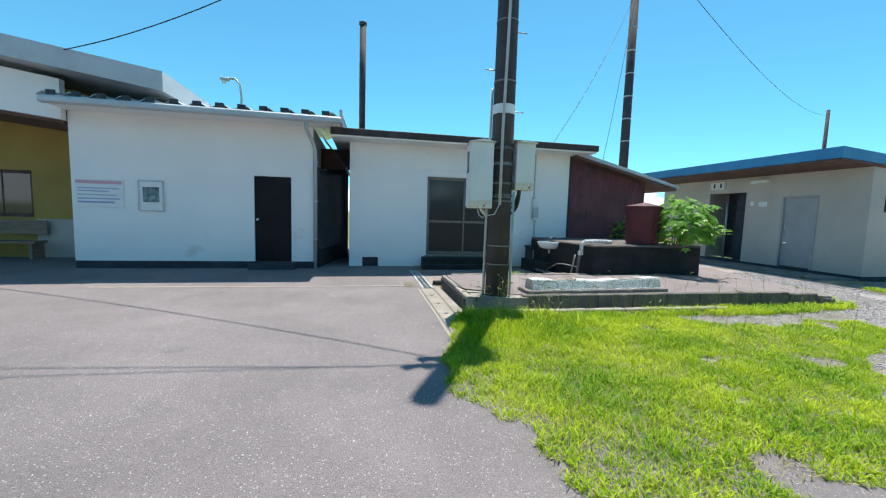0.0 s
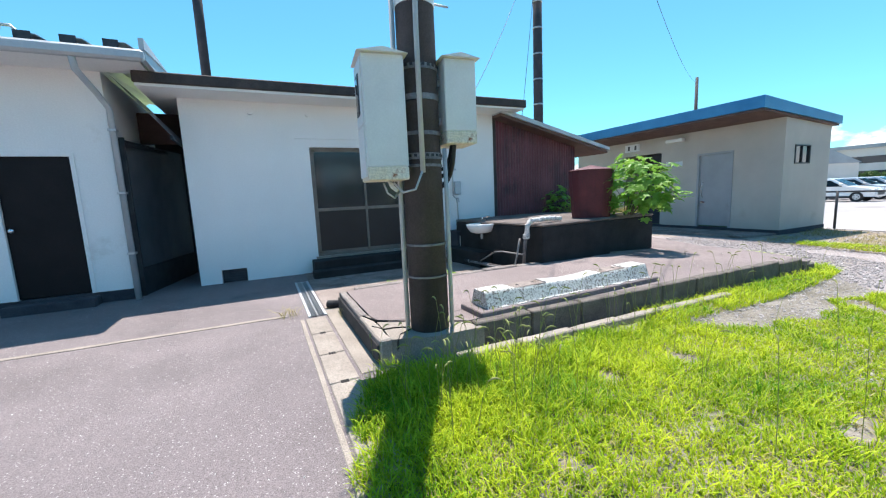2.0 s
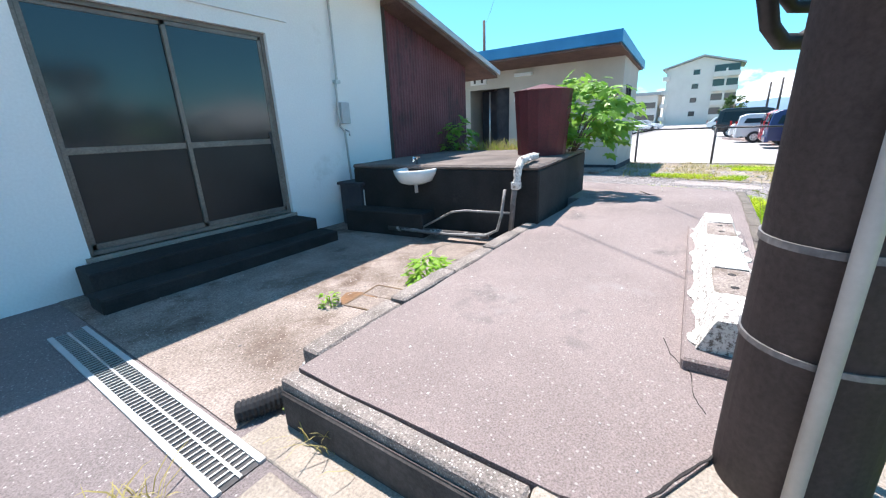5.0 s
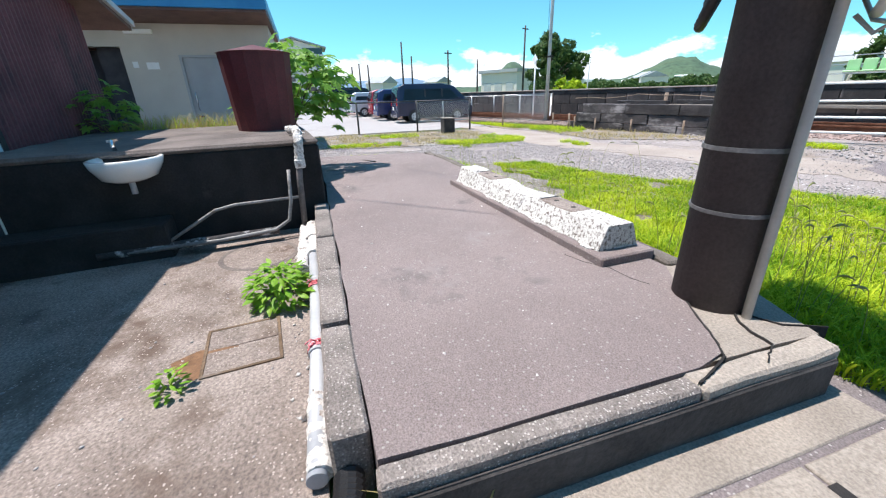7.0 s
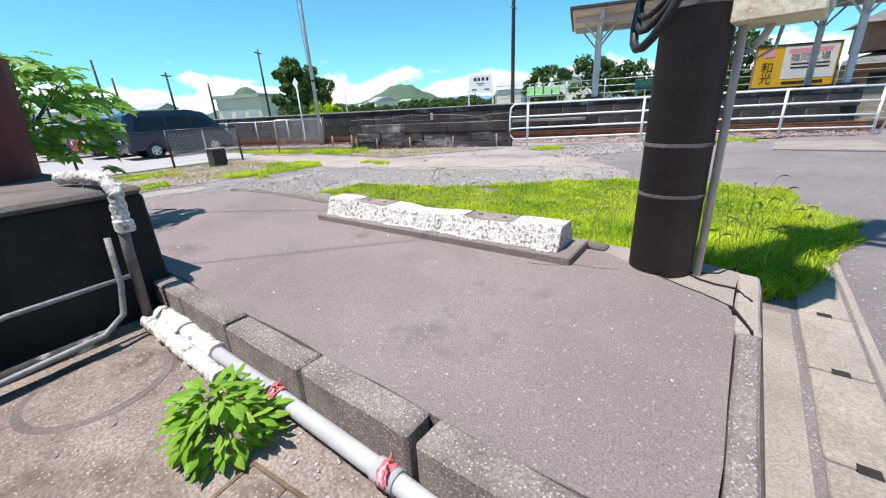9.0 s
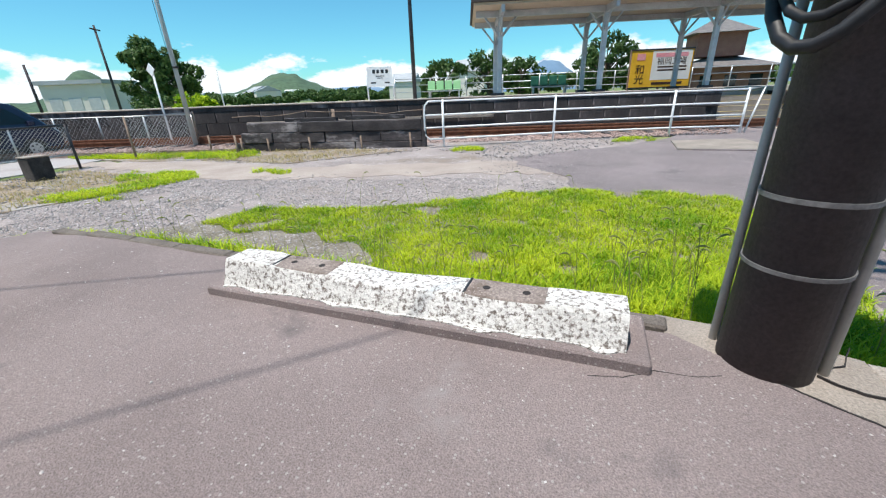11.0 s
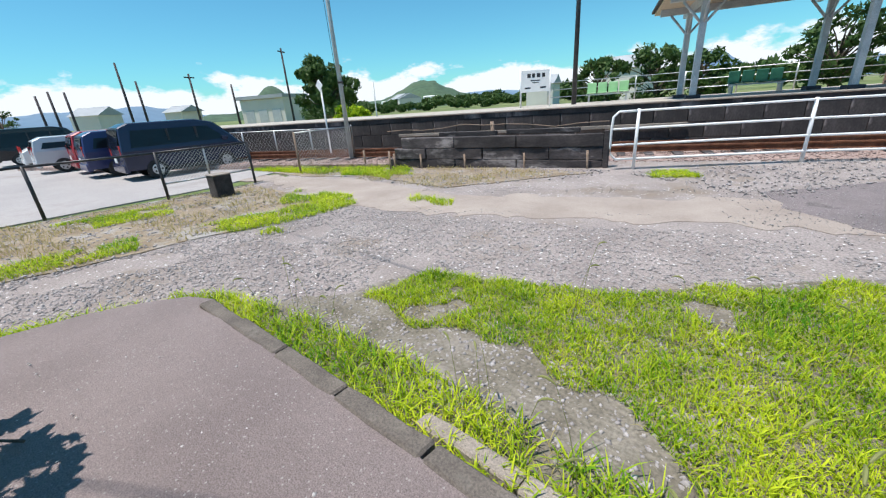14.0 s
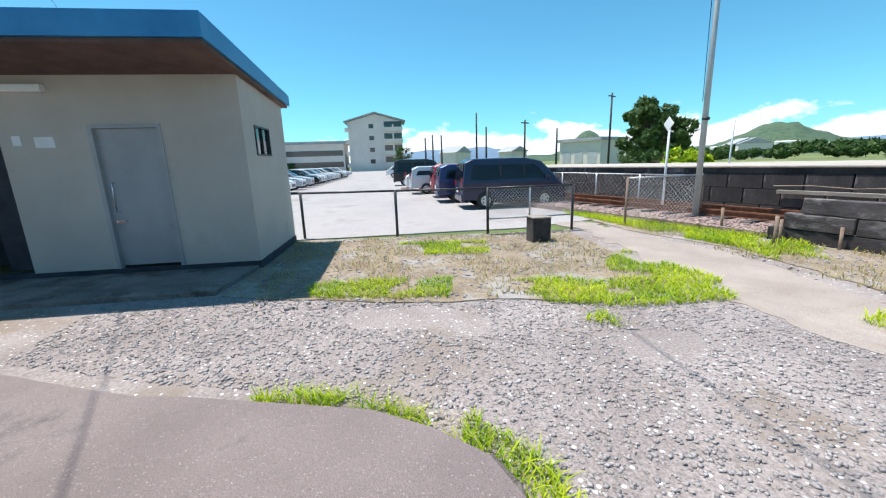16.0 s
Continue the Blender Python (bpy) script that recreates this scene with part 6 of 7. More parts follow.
# station house on the platform
sh = thing("station_house", "pale grey rendered station house on the platform", "building", PO, PA)
HOUSEGREY = mat("pale_grey_render", (0.5, 0.52, 0.56), (0.58, 0.6, 0.63), 1, 0.85, bump=0.1, grain=0.04)
b = wall_with_holes(-24, -15.6, 1.2, 4.4, [(-18.6, 1.75, -16.9, 3.05)], -1.3, -1.15)
part("wall", b, HOUSEGREY, sh)
part("wall", B((-15.75, -2.6, 1.2, -15.6, -1.15, 4.4)), CREAM, sh)
part("wall", B((-24, -2.6, 1.2, -15.75, -2.45, 4.4)), HOUSEGREY, sh)
part("roof", B((-24.5, -3.1, 4.4, -15.2, -0.4, 4.6)), FASCIA, sh)
hw = part("window", B((-18.6, -1.16, 1.72, -16.9, -1.08, 1.78), (-18.6, -1.16, 3.02, -16.9, -1.1, 3.08), (-17.77, -1.14, 1.78, -17.73, -1.1, 3.02)), WHITEPAINT, sh, "white framed sliding window")
part("pane", B((-18.6, -1.2, 1.78, -16.9, -1.19, 3.02)), GLASSDARK, hw)
part("downpipe", T(([(-16.1, -1.08, 4.3), (-16.1, -1.08, 1.2)], 0.045, 10)), GREYMETAL, sh)
osn = thing("warning_sign", "orange warning board with a black diagonal stripe", "sign", PO, PA)
part("board", B((-15.3, -0.86, 1.75, -14.45, -0.82, 2.6)), mat("orange_board", (0.75, 0.16, 0.02), (0.8, 0.2, 0.03), 3, 0.5, bump=0), osn)
bm = bmesh.new()
box(bm, -0.62, -0.003, -0.07, 0.62, 0.003, 0.07, m=Matrix.Translation((-14.875, -0.815, 2.17)) @ Matrix.Rotation(radians(38), 4, "Y"))
part("stripe", bm, BLACKRUB, osn)
part("post", T(([(-14.9, -0.9, 1.2), (-14.9, -0.9, 2.7)], 0.04, 8)), DARKSTEEL, osn)
pf2 = thing("platform_fence", "grey mesh fence along the back of the platform", "fence", PO, PA)
for i in range(14):
    part("post", T(([(-24 + i * 2.0, -7.9, 1.17), (-24 + i * 2.0, -7.9, 2.2)], 0.03, 6)), STEEL, pf2)
for z in (1.5, 1.85, 2.18):
    part("rail", T(([(-24, -7.9, z), (2, -7.9, z)], 0.018, 6)), STEEL, pf2)


# ---- cars ----
def car(label, at, rz, colour, kind="van", L=4.6, Wd=1.72, H=1.75):
    """A parked car, nose towards +x of its own frame: body shell, glass, lamps, wheels."""
    t = thing("car", label, "car", at, rz, "parked cars")
    pm = paint("car_paint", colour)
    hl = L / 2
    if kind == "van":
        prof = [(-hl, 0.35), (-hl, 0.95), (-hl + 0.12, H - 0.12), (-hl + 0.4, H), (0.4, H), (0.95, H - 0.12), (1.55, 1.1), (hl - 0.25, 0.92), (hl, 0.7), (hl, 0.3)]
        side = [(-hl + 0.3, 1.05), (-hl + 0.42, H - 0.2), (0.75, H - 0.22), (1.28, 1.08)]
        wind, rear = ((1.0, H - 0.16), (1.52, 1.12)), ((-hl + 0.11, H - 0.18), (-hl - 0.01, 1.0))
    else:
        prof = [(-hl, 0.35), (-hl, 0.85), (-hl + 0.35, 1.02), (-hl + 0.75, H), (0.15, H), (0.95, 0.95), (hl - 0.3, 0.82), (hl, 0.62), (hl, 0.3)]
        side = [(-hl + 0.62, 0.98), (-hl + 0.9, H - 0.09), (0.12, H - 0.09), (0.72, 0.96)]
        wind, rear = ((0.22, H - 0.06), (0.92, 0.98)), ((-hl + 0.7, H - 0.08), (-hl + 0.38, 1.04))
    b = bmesh.new()

    def hw(z):
        return Wd / 2 - 0.13 * max(0.0, (z - 0.9) / (H - 0.9)) - 0.05 * max(0.0, (0.5 - z) / 0.3)
    rows = []
    for f_, dz in ((1.0, -0.0), (0.93, 0.025), (0.0, 0.045)):
        for sgn_ in ((1, -1) if f_ else (0,)):
            rows.append((sgn_ * f_, [b.verts.new((x * (0.985 if f_ == 1.0 else 1.0), sgn_ * f_ * hw(z), z + (dz if z > 0.6 else 0))) for x, z in prof]))
    rows.sort(key=lambda r: r[0])
    for (_, p), (_, q) in zip(rows, rows[1:]):
        for i in range(len(prof)):
            fc = b.faces.new((p[i], p[(i + 1) % len(prof)], q[(i + 1) % len(prof)], q[i]))
            fc.smooth = False
    b.faces.new(rows[0][1])
    b.faces.new(rows[-1][1][::-1])
    body_ = part("body", b, pm, t)
    for s_ in (1, -1):
        b = bmesh.new()
        vs_ = [b.verts.new((x, s_ * (hw(z) + 0.008), z)) for x, z in side]
        f_ = b.faces.new(vs_)
        bmesh.ops.solidify(b, geom=[f_], thickness=0.012)
        g_ = part("side_glass", b, GLASSDARK, body_)
        for fx in (0.38, 0.68):
            x = side[0][0] + (side[3][0] - side[0][0]) * fx
            part("pillar", B((x - 0.03, s_ * (hw(1.3) - 0.02) - 0.045, side[0][1], x + 0.03, s_ * (hw(1.3) - 0.02) + 0.045, H - 0.22)), BLACKRUB if kind == "van" else pm, body_)
        part("sill", B((-hl + 0.9, s_ * (Wd / 2 - 0.03) - 0.03, 0.22, hl - 0.95, s_ * (Wd / 2 - 0.03) + 0.03, 0.36)), BLACKRUB, body_)
        part("mirror", B((side[3][0] - 0.15, s_ * (Wd / 2 + 0.02) - 0.08, 1.02, side[3][0] + 0.02, s_ * (Wd / 2 + 0.02) + 0.08, 1.16), bevel=0.02), pm, body_)
        part("tail_lamp", B((-hl - 0.012, s_ * (Wd / 2 - 0.17) - 0.08, 0.82, -hl + 0.05, s_ * (Wd / 2 - 0.17) + 0.08, 1.15), bevel=0.01), REDLAMP, body_)
        part("head_lamp", B((hl - 0.12, s_ * (Wd / 2 - 0.24) - 0.15, 0.64, hl + 0.005, s_ * (Wd / 2 - 0.24) + 0.15, 0.8), bevel=0.02), CLEARLAMP, body_)
    for nm, ((x0, z0), (x1, z1)) in (("windscreen", wind), ("rear_glass", rear)):
        b = bmesh.new()
        o = 0.03 if nm == "windscreen" else -0.02
        vs_ = [b.verts.new(p) for p in ((x0 + o, -hw(z0) * 0.88, z0 + 0.04), (x0 + o, hw(z0) * 0.88, z0 + 0.04), (x1 + o, hw(z1) * 0.9, z1 + 0.04), (x1 + o, -hw(z1) * 0.9, z1 + 0.04))]
        f_ = b.faces.new(vs_)
        bmesh.ops.solidify(b, geom=[f_], thickness=0.012)
        part(nm, b, GLASSDARK, body_)
    part("bumper", B((-hl - 0.04, -Wd / 2 + 0.06, 0.28, -hl + 0.12, Wd / 2 - 0.06, 0.55), bevel=0.03), pm, body_)
    part("number_plate", B((-hl - 0.055, -0.17, 0.6, -hl - 0.04, 0.17, 0.76)), PLATEM, body_)
    part("grille", B((hl - 0.03, -0.5, 0.4, hl + 0.012, 0.5, 0.58)), BLACKRUB, body_)
    for x in (-hl + 0.85, hl - 0.82):
        for s_ in (1, -1):
            y = s_ * (Wd / 2 - 0.1)
            w_ = part("wheel", T(([(x, y - 0.1, 0.31), (x, y + 0.1, 0.31)], 0.31, 18)), TYRE, t)
            part("rim", T(([(x, y + s_ * 0.08, 0.31), (x, y + s_ * 0.108, 0.31)], 0.2, 14, 0.17)), STEEL, w_)
            for q in range(5):
                a = 2 * math.pi * q / 5
                part("spoke_gap", T(([(x + 0.11 * math.cos(a), y + s_ * 0.1, 0.31 + 0.11 * math.sin(a)), (x + 0.11 * math.cos(a), y + s_ * 0.112, 0.31 + 0.11 * math.sin(a))], 0.035, 6)), BLACKRUB, w_)
    return t


navy, red, silver, white, black = (0.02, 0.025, 0.06), (0.35, 0.03, 0.04), (0.5, 0.52, 0.56), (0.75, 0.75, 0.75), (0.015, 0.016, 0.02)
car("dark navy minivan parked behind the chain-link panel", (21.15, 1.2, GZ), -90, navy, "van", 3.9, 1.7, 1.78)
car("dark blue small van parked next in the row", (23.8, 1.7, GZ), -90, (0.03, 0.04, 0.12), "van", 4.0, 1.65, 1.6)
car("red compact wagon parked in the row", (26.4, 1.75, GZ), -90, red, "van", 3.8, 1.62, 1.62)
car("silver hatchback parked in the row", (29.2, 2.6, GZ), -90, silver, "van", 4.0, 1.66, 1.5)
car("white saloon parked in the row", (33.0, 2.6, GZ), -90, white, "sedan", 4.3, 1.68, 1.42)
car("dark minivan parked at the end of the row", (38.5, 3.2, GZ), -90, black, "van", 4.6, 1.75, 2.0)
car("white saloon at the far end of the lot", (58, 4.2, GZ), -90, white, "sedan", 4.3, 1.68, 1.42)
row = [(34.5 + 3.1 * k, 14.6 - 0.05 * k, (white, silver, silver, black, white, silver, white, white, black, white, silver, white)[k]) for k in range(12)]
protos = {}
for i, (x, y, c) in enumerate(row):
    nm = "white" if c is white else "silver" if c is silver else "black"
    if nm not in protos:
        protos[nm] = car(nm + " saloon parked across the lot", (x, y, GZ), -88, c, "sedan", 4.4, 1.7, 1.45)
    else:
        copy_thing(protos[nm], pose(x, y, GZ, 0, 0, -88 + (i * 37) % 7 - 3))

# ---- buildings and poles in the distance ----
FARWHITE = mat("far_pale_wall", (0.62, 0.58, 0.54), (0.68, 0.64, 0.6), 0.3, 0.9, bump=0, grain=0.03)
FARGREY = mat("far_grey_roof", (0.3, 0.32, 0.34), (0.38, 0.4, 0.42), 0.4, 0.8, bump=0, grain=0.05)
apt = thing("apartment_building", "four-storey pale apartment block across the parking lot", "apartment building", (117, 9.5, 0))
bm = bmesh.new()
poly_side(bm, [(0, -0.3), (0, 12.9), (0.0, 12.9), (9, 12.9), (9, -0.3)], -7.2, 7.2)
part("wall", bm, FARWHITE, apt)
for sy in (-1, 1):
    bm = bmesh.new()
    q0 = [(-0.8, sy * 8.2, 12.75), (-0.8, 0.0, 15.05), (-0.8, 0.0, 15.4), (-0.8, sy * 8.2, 13.1)]
    a = [bm.verts.new(p) for p in q0]
    b2 = [bm.verts.new((10, y_, z_)) for _, y_, z_ in q0]
    bm.faces.new(a)
    bm.faces.new(b2[::-1])
    for i in range(4):
        bm.faces.new((a[i], b2[i], b2[(i + 1) % 4], a[(i + 1) % 4]))
    part("roof", bm, FARGREY, apt)
bm = bmesh.new()
a = [bm.verts.new(p) for p in ((0.0, -7.2, 12.9), (0.0, 7.2, 12.9), (0.0, 0, 14.9))]
b2 = [bm.verts.new((9, v.co.y, v.co.z)) for v in a]
bm.faces.new(a)
bm.faces.new(b2[::-1])
for i in range(3):
    bm.faces.new((a[i], b2[i], b2[(i + 1) % 3], a[(i + 1) % 3]))
part("gable", bm, FARWHITE, apt)
for fl_ in range(4):
    z = 1.0 + fl_ * 3.1
    part("balcony", B((-1.1, -7.4, z, 0.0, -2.4, z + 1.1), bevel=0.03), FARWHITE, apt)
    # Flat dark panel on the wall paints the shade of a balcony recess.
    part("recess_shade_panel", B((-0.05, -7.2, z + 1.1, 0.02, -2.4, z + 2.6)), GLASSDARK, apt)
    part("window", B((-0.06, 0.4, z + 0.9, 0.02, 1.7, z + 2.0)), GLASSDARK, apt)
    part("balcony", B((-0.8, 6.6, z, 0.4, 8.0, z + 1.0), bevel=0.03), FARWHITE, apt)
part("stair_band", B((-1.15, -5.0, 3.0, -1.1, -4.6, 12)), FARWHITE, apt)
low_b = thing("apartment_building", "long low pale building beside the apartment block", "apartment building", (116, 23, 0))
part("wall", B((0, -5, -0.3, 10, 22, 7.3)), FARWHITE, low_b)
part("roof", B((-0.8, -5.6, 7.3, 11, 23, 8.0)), FARGREY, low_b)
for z in (1.2, 4.2):
    part("window_band", B((-0.06, -4.6, z, 0.02, 21.5, z + 1.4)), GLASSDARK, low_b)
for i, (x, y, h, x2) in enumerate(((65.1, -7.2, 8.7, 0), (64.8, -8.6, 6.7, 0), (63.2, -14.0, 7.4, 1), (58.4, -24.5, 10.2, 1), (61.5, -18.2, 6.0, 0), (66.3, 0.4, 5.4, 0), (66.2, -0.7, 5.8, 0), (66, -2.0, 5.7, 0), (32.9, 22.7, 9.9, 0))):
    p_ = thing("power_pole", "far dark power pole" + (" with a crossarm" if x2 else ""), "pole", (x, y, GZ), 30)
    part("shaft", T(([(0, 0, 0), (0, 0, h)], 0.16, 8, 0.11)), POLEDARK, p_)
    if x2:
        part("crossarm", B((-0.07, -0.8, h - 0.5, 0.07, 0.8, h - 0.36)), POLEDARK, p_)
p2 = thing("utility_pole", "dark creosoted utility pole behind the lean-to", "pole", (10.55, 14.5, 0))
part("shaft", T(([(0, 0, 0), (0, 0, 11.5)], 0.19, 16, 0.15)), POLEDARK, p2)
for z in (4.6, 5.5, 6.4, 7.3, 8.2, 9.1):
    part("steel_band", T(([(0, 0, z), (0, 0, z + 0.05)], 0.185, 16)), STEEL, p2)
for k in range(5):
    part("cable_coil", T(([(0.35 * math.cos(radians(40 * i)) - 0.1, -0.25, 10.3 + 0.12 * k + 0.18 * math.sin(radians(40 * i))) for i in range(9)], 0.02, 6)), CABLE, p2)
lamp = thing("street_lamp", "grey curved-arm street lamp behind the roofs", "street lamp", (-5.5, 19.2, 0))
part("column", T(([(0, 0, 0), (0, 0, 6.4), (-0.05, 0, 6.9), (-0.25, 0, 7.12), (-0.5, 0, 7.12)], 0.05, 10)), PALEPOLE, lamp)
part("head", B((-0.85, -0.1, 7.0, -0.48, 0.1, 7.14), bevel=0.03), PALEPOLE, lamp)
part("lens", T(([(-0.7, 0, 6.9), (-0.7, 0, 7.0)], 0.08, 10)), CERAMIC, lamp)


def sag(p, q, d, n=18):
    return [tuple(Vector(p).lerp(Vector(q), i / n) - Vector((0, 0, d * 4 * (i / n) * (1 - i / n)))) for i in range(n + 1)]


for p, q, d, r in (((1.96, 5.37, 6.6), (-5.87, 9.0, 4.3), 0.45, 0.016), ((1.2, 5.37, 6.7), (-14, 7.0, 8.6), 0.7, 0.014), ((1.5, 5.37, 6.7), (-14, 6.0, 8.2), 0.6, 0.012),
                   ((10.5, 14.4, 10.4), (5.2, 10.6, 3.3), 0.35, 0.012), ((10.5, 14.4, 10.2), (8.2, 12.5, 3.0), 0.2, 0.012), ((2.6, 5.37, 6.7), (10.5, 14.3, 10.2), 0.6, 0.012),
                   ((2.3, 5.37, 6.7), (15.8, 6.0, 9.2), 0.6, 0.014), ((2.75, 5.37, 6.7), (32.9, 22.7, 9.4), 1.0, 0.012)):
    solid("overhead_cable", T((sag(p, q, d), r * 0.65, 6)), CABLE, "thin black overhead cable", "cable")
hs = thing("house", "brown timber house with tiled hip roofs beyond the platform", "house", (-8.6, -52, 0), 8)
TILE = mat("grey_roof_tiles", (0.12, 0.11, 0.11), (0.18, 0.165, 0.16), 2, 0.7, bump=0.2)
HWALL = mat("reddish_house_wall", (0.22, 0.09, 0.07), (0.3, 0.14, 0.1), 0.8, 0.8, bump=0.1)
part("wall", B((-4.2, -3, 0, 4.2, 3, 3.0)), HWALL, hs)
part("upper_wall", B((-1.6, -2.2, 4.2, 3.2, 2.2, 6.6)), HWALL, hs)
for z0, x0, x1, y0, y1, h in ((3.0, -5.2, 5.2, -4, 4, 1.5), (6.6, -2.4, 4.0, -3, 3, 1.7)):
    bm = bmesh.new()
    vb = [bm.verts.new(p) for p in ((x0, y0, z0), (x1, y0, z0), (x1, y1, z0), (x0, y1, z0))]
    vt = [bm.verts.new(p) for p in (((x0 * 0.55 + x1 * 0.45), 0, z0 + h), ((x0 * 0.45 + x1 * 0.55), 0, z0 + h))]
    bm.faces.new(vb[::-1])
    bm.faces.new((vb[0], vb[1], vt[1], vt[0]))
    bm.faces.new((vb[2], vb[3], vt[0], vt[1]))
    bm.faces.new((vb[1], vb[2], vt[1]))
    bm.faces.new((vb[3], vb[0], vt[0]))
    part("roof", bm, TILE, hs)
for x in (-3, -0.5, 2):
    part("window", B((x - 0.6, 3.0, 1.0, x + 0.6, 3.04, 2.2)), GLASSDARK, hs)
part("balcony_rail", B((-4.3, 3.0, 2.3, 4.3, 3.5, 3.0)), HWALL, hs)
fs = thing("warehouse", "pale low warehouse beyond the railway", "warehouse", (69, -27.5, 0), 25)
part("wall", B((-4, -3, 0, 4, 3, 4.2)), FARWHITE, fs)
part("roof", B((-4.3, -3.4, 4.2, 4.3, 3.4, 4.7)), FARGREY, fs)
for x in (-2.5, 0, 2.5):
    part("door", B((x - 0.8, 3.0, 0, x + 0.8, 3.05, 2.6)), GREYMETAL, fs)
for i, (x, y, w, h) in enumerate(((80, -45, 6, 4), (150, -95, 12, 5), (140, -130, 10, 5), (165, -150, 14, 5), (24, -60, 9, 4.5), (45, -75, 8, 4), (72, -15, 4, 3), (90, -8, 6, 3.5), (95, 42, 14, 4), (36, 60, 10, 4))):
    h_ = thing("house", "small far pale house with a grey roof", "house", (x, y, 0), 20 + 17 * i)
    part("wall", B((-w / 2, -w / 3, -0.2, w / 2, w / 3, h)), FARWHITE, h_)
    bm = bmesh.new()
    poly_side(bm, [(-w / 2 - 0.3, h), (w / 2 + 0.3, h), (0, h + w * 0.22)], -w / 3 - 0.3, w / 3 + 0.3)
    part("roof", bm, FARGREY, h_)
for x, y, h, m_, nm, lb in ((17.7, -2.75, 2.6, WHITERAIL, "marker_post", "thin white marker post with a square plate"), (21.5, -8.5, 2.9, PALEPOLE, "marker_post", "pale marker post on the platform")):
    t_ = thing(nm, lb, "post", (x, y, 0))
    part("shaft", T(([(0, 0, -0.2), (0, 0, h)], 0.035, 8)), m_, t_)
    if m_ is WHITERAIL:
        pl_ = bmesh.new()
        box(pl_, -0.15, -0.01, -0.15, 0.15, 0.01, 0.15, m=Matrix.Translation((0, 0.04, h - 0.1)) @ Matrix.Rotation(radians(45), 4, "Y"))
        part("plate", pl_, WHITEPAINT, t_)


# ---- trees, hedges, hills, clouds ----
def arrays_mesh(name, verts, faces, sizes, material, smooth=False):
    """A mesh from arrays of points and of face corners, faces of the sizes given."""
    me = bpy.data.meshes.new(name)
    me.vertices.add(len(verts))
    me.vertices.foreach_set("co", np.asarray(verts, np.float32).ravel())
    me.loops.add(len(faces))
    me.loops.foreach_set("vertex_index", np.asarray(faces, np.int32))
    me.polygons.add(len(sizes))
    starts = np.concatenate([[0], np.cumsum(sizes)[:-1]])
    me.polygons.foreach_set("loop_start", starts.astype(np.int32))
    me.polygons.foreach_set("loop_total", np.asarray(sizes, np.int32))
    if smooth:
        me.polygons.foreach_set("use_smooth", np.ones(len(sizes), bool))
    me.update(calc_edges=True)
    me.materials.append(material)
    return me


RS = np.random.RandomState(7)


def leaf_cloud(centres, radii, n, size, flat=0.8):
    """Small bent leaves scattered through clumps: points and quads."""
    k = RS.randint(0, len(centres), n)
    d = RS.normal(size=(n, 3))
    d /= np.linalg.norm(d, axis=1)[:, None]
    r = RS.uniform(0.35, 1.0, n) ** 0.5
    c = np.array(centres)[k] + d * (np.array(radii)[k] * r)[:, None] * np.array([1, 1, flat])
    a = RS.normal(size=(n, 3))
    a /= np.linalg.norm(a, axis=1)[:, None]
    b = np.cross(a, d + 0.3 * RS.normal(size=(n, 3)))
    b /= np.linalg.norm(b, axis=1)[:, None] + 1e-9
    s = (size * RS.uniform(0.6, 1.3, n))[:, None]
    v = np.stack([c - a * s, c - b * s * 0.45, c + a * s, c + b * s * 0.45], 1).reshape(-1, 3)
    return v, np.arange(4 * n), np.full(n, 4)


def tree(label, at, height, radius, n, size, seed, trunk=0.3, crown_from=0.3, m=None):
    rng = random.Random(seed)
    t = thing("tree", label, "tree", at)
    tr_ = part("trunk", T(([(0, 0, -0.2), (0.05 * height * rng.uniform(-1, 1) * 0.3, 0, height * 0.35), (0, 0, height * 0.7)], 0.03 * height, 9, 0.012 * height)), BARK, t)
    cs, rs = [], []
    for i in range(44):
        a, u = rng.uniform(0, 6.28), rng.uniform(crown_from, 0.97)
        w = math.sin(math.pi * (0.12 + 0.8 * (u - crown_from) / (1 - crown_from))) ** 0.7
        ro = radius * w * rng.uniform(0.45, 0.98)
        c = (ro * math.cos(a), ro * math.sin(a), height * u)
        cs.append(c)
        rs.append(radius * rng.uniform(0.12, 0.3) * (1.25 - 0.5 * ro / radius))
        part("limb", T(([(0, 0, height * min(0.6, u * 0.6)), (c[0] * 0.5, c[1] * 0.5, height * u * 0.85), c], 0.01 * height, 5, 0.003 * height)), BARK, tr_)
    v, f, s = leaf_cloud(cs, rs, n, size)
    ob = new("crown", arrays_mesh("crown", v, f, s, m or TREELEAF))
    ob.parent = t
    return t


tree("dark broadleaf tree with an uneven crown beyond the track", (43.0, -20.4, 0), 6.7, 3.7, 9500, 0.24, 3, crown_from=0.16)
for i, (x, y, h, r) in enumerate(((14.5, -22, 3.6, 2.0), (11.3, -23, 3.9, 2.2), (8.8, -22.5, 3.4, 1.7), (3.2, -21, 4.4, 1.9), (-14.5, -30, 7.5, 4.0), (-20, -32, 8.5, 4.5), (-26, -30, 8, 4.2))):
    tree("leafy green tree behind the platform", (x, y, 0), h, r, 2600, 0.16 if i < 4 else 0.26, 20 + i, crown_from=0.25)
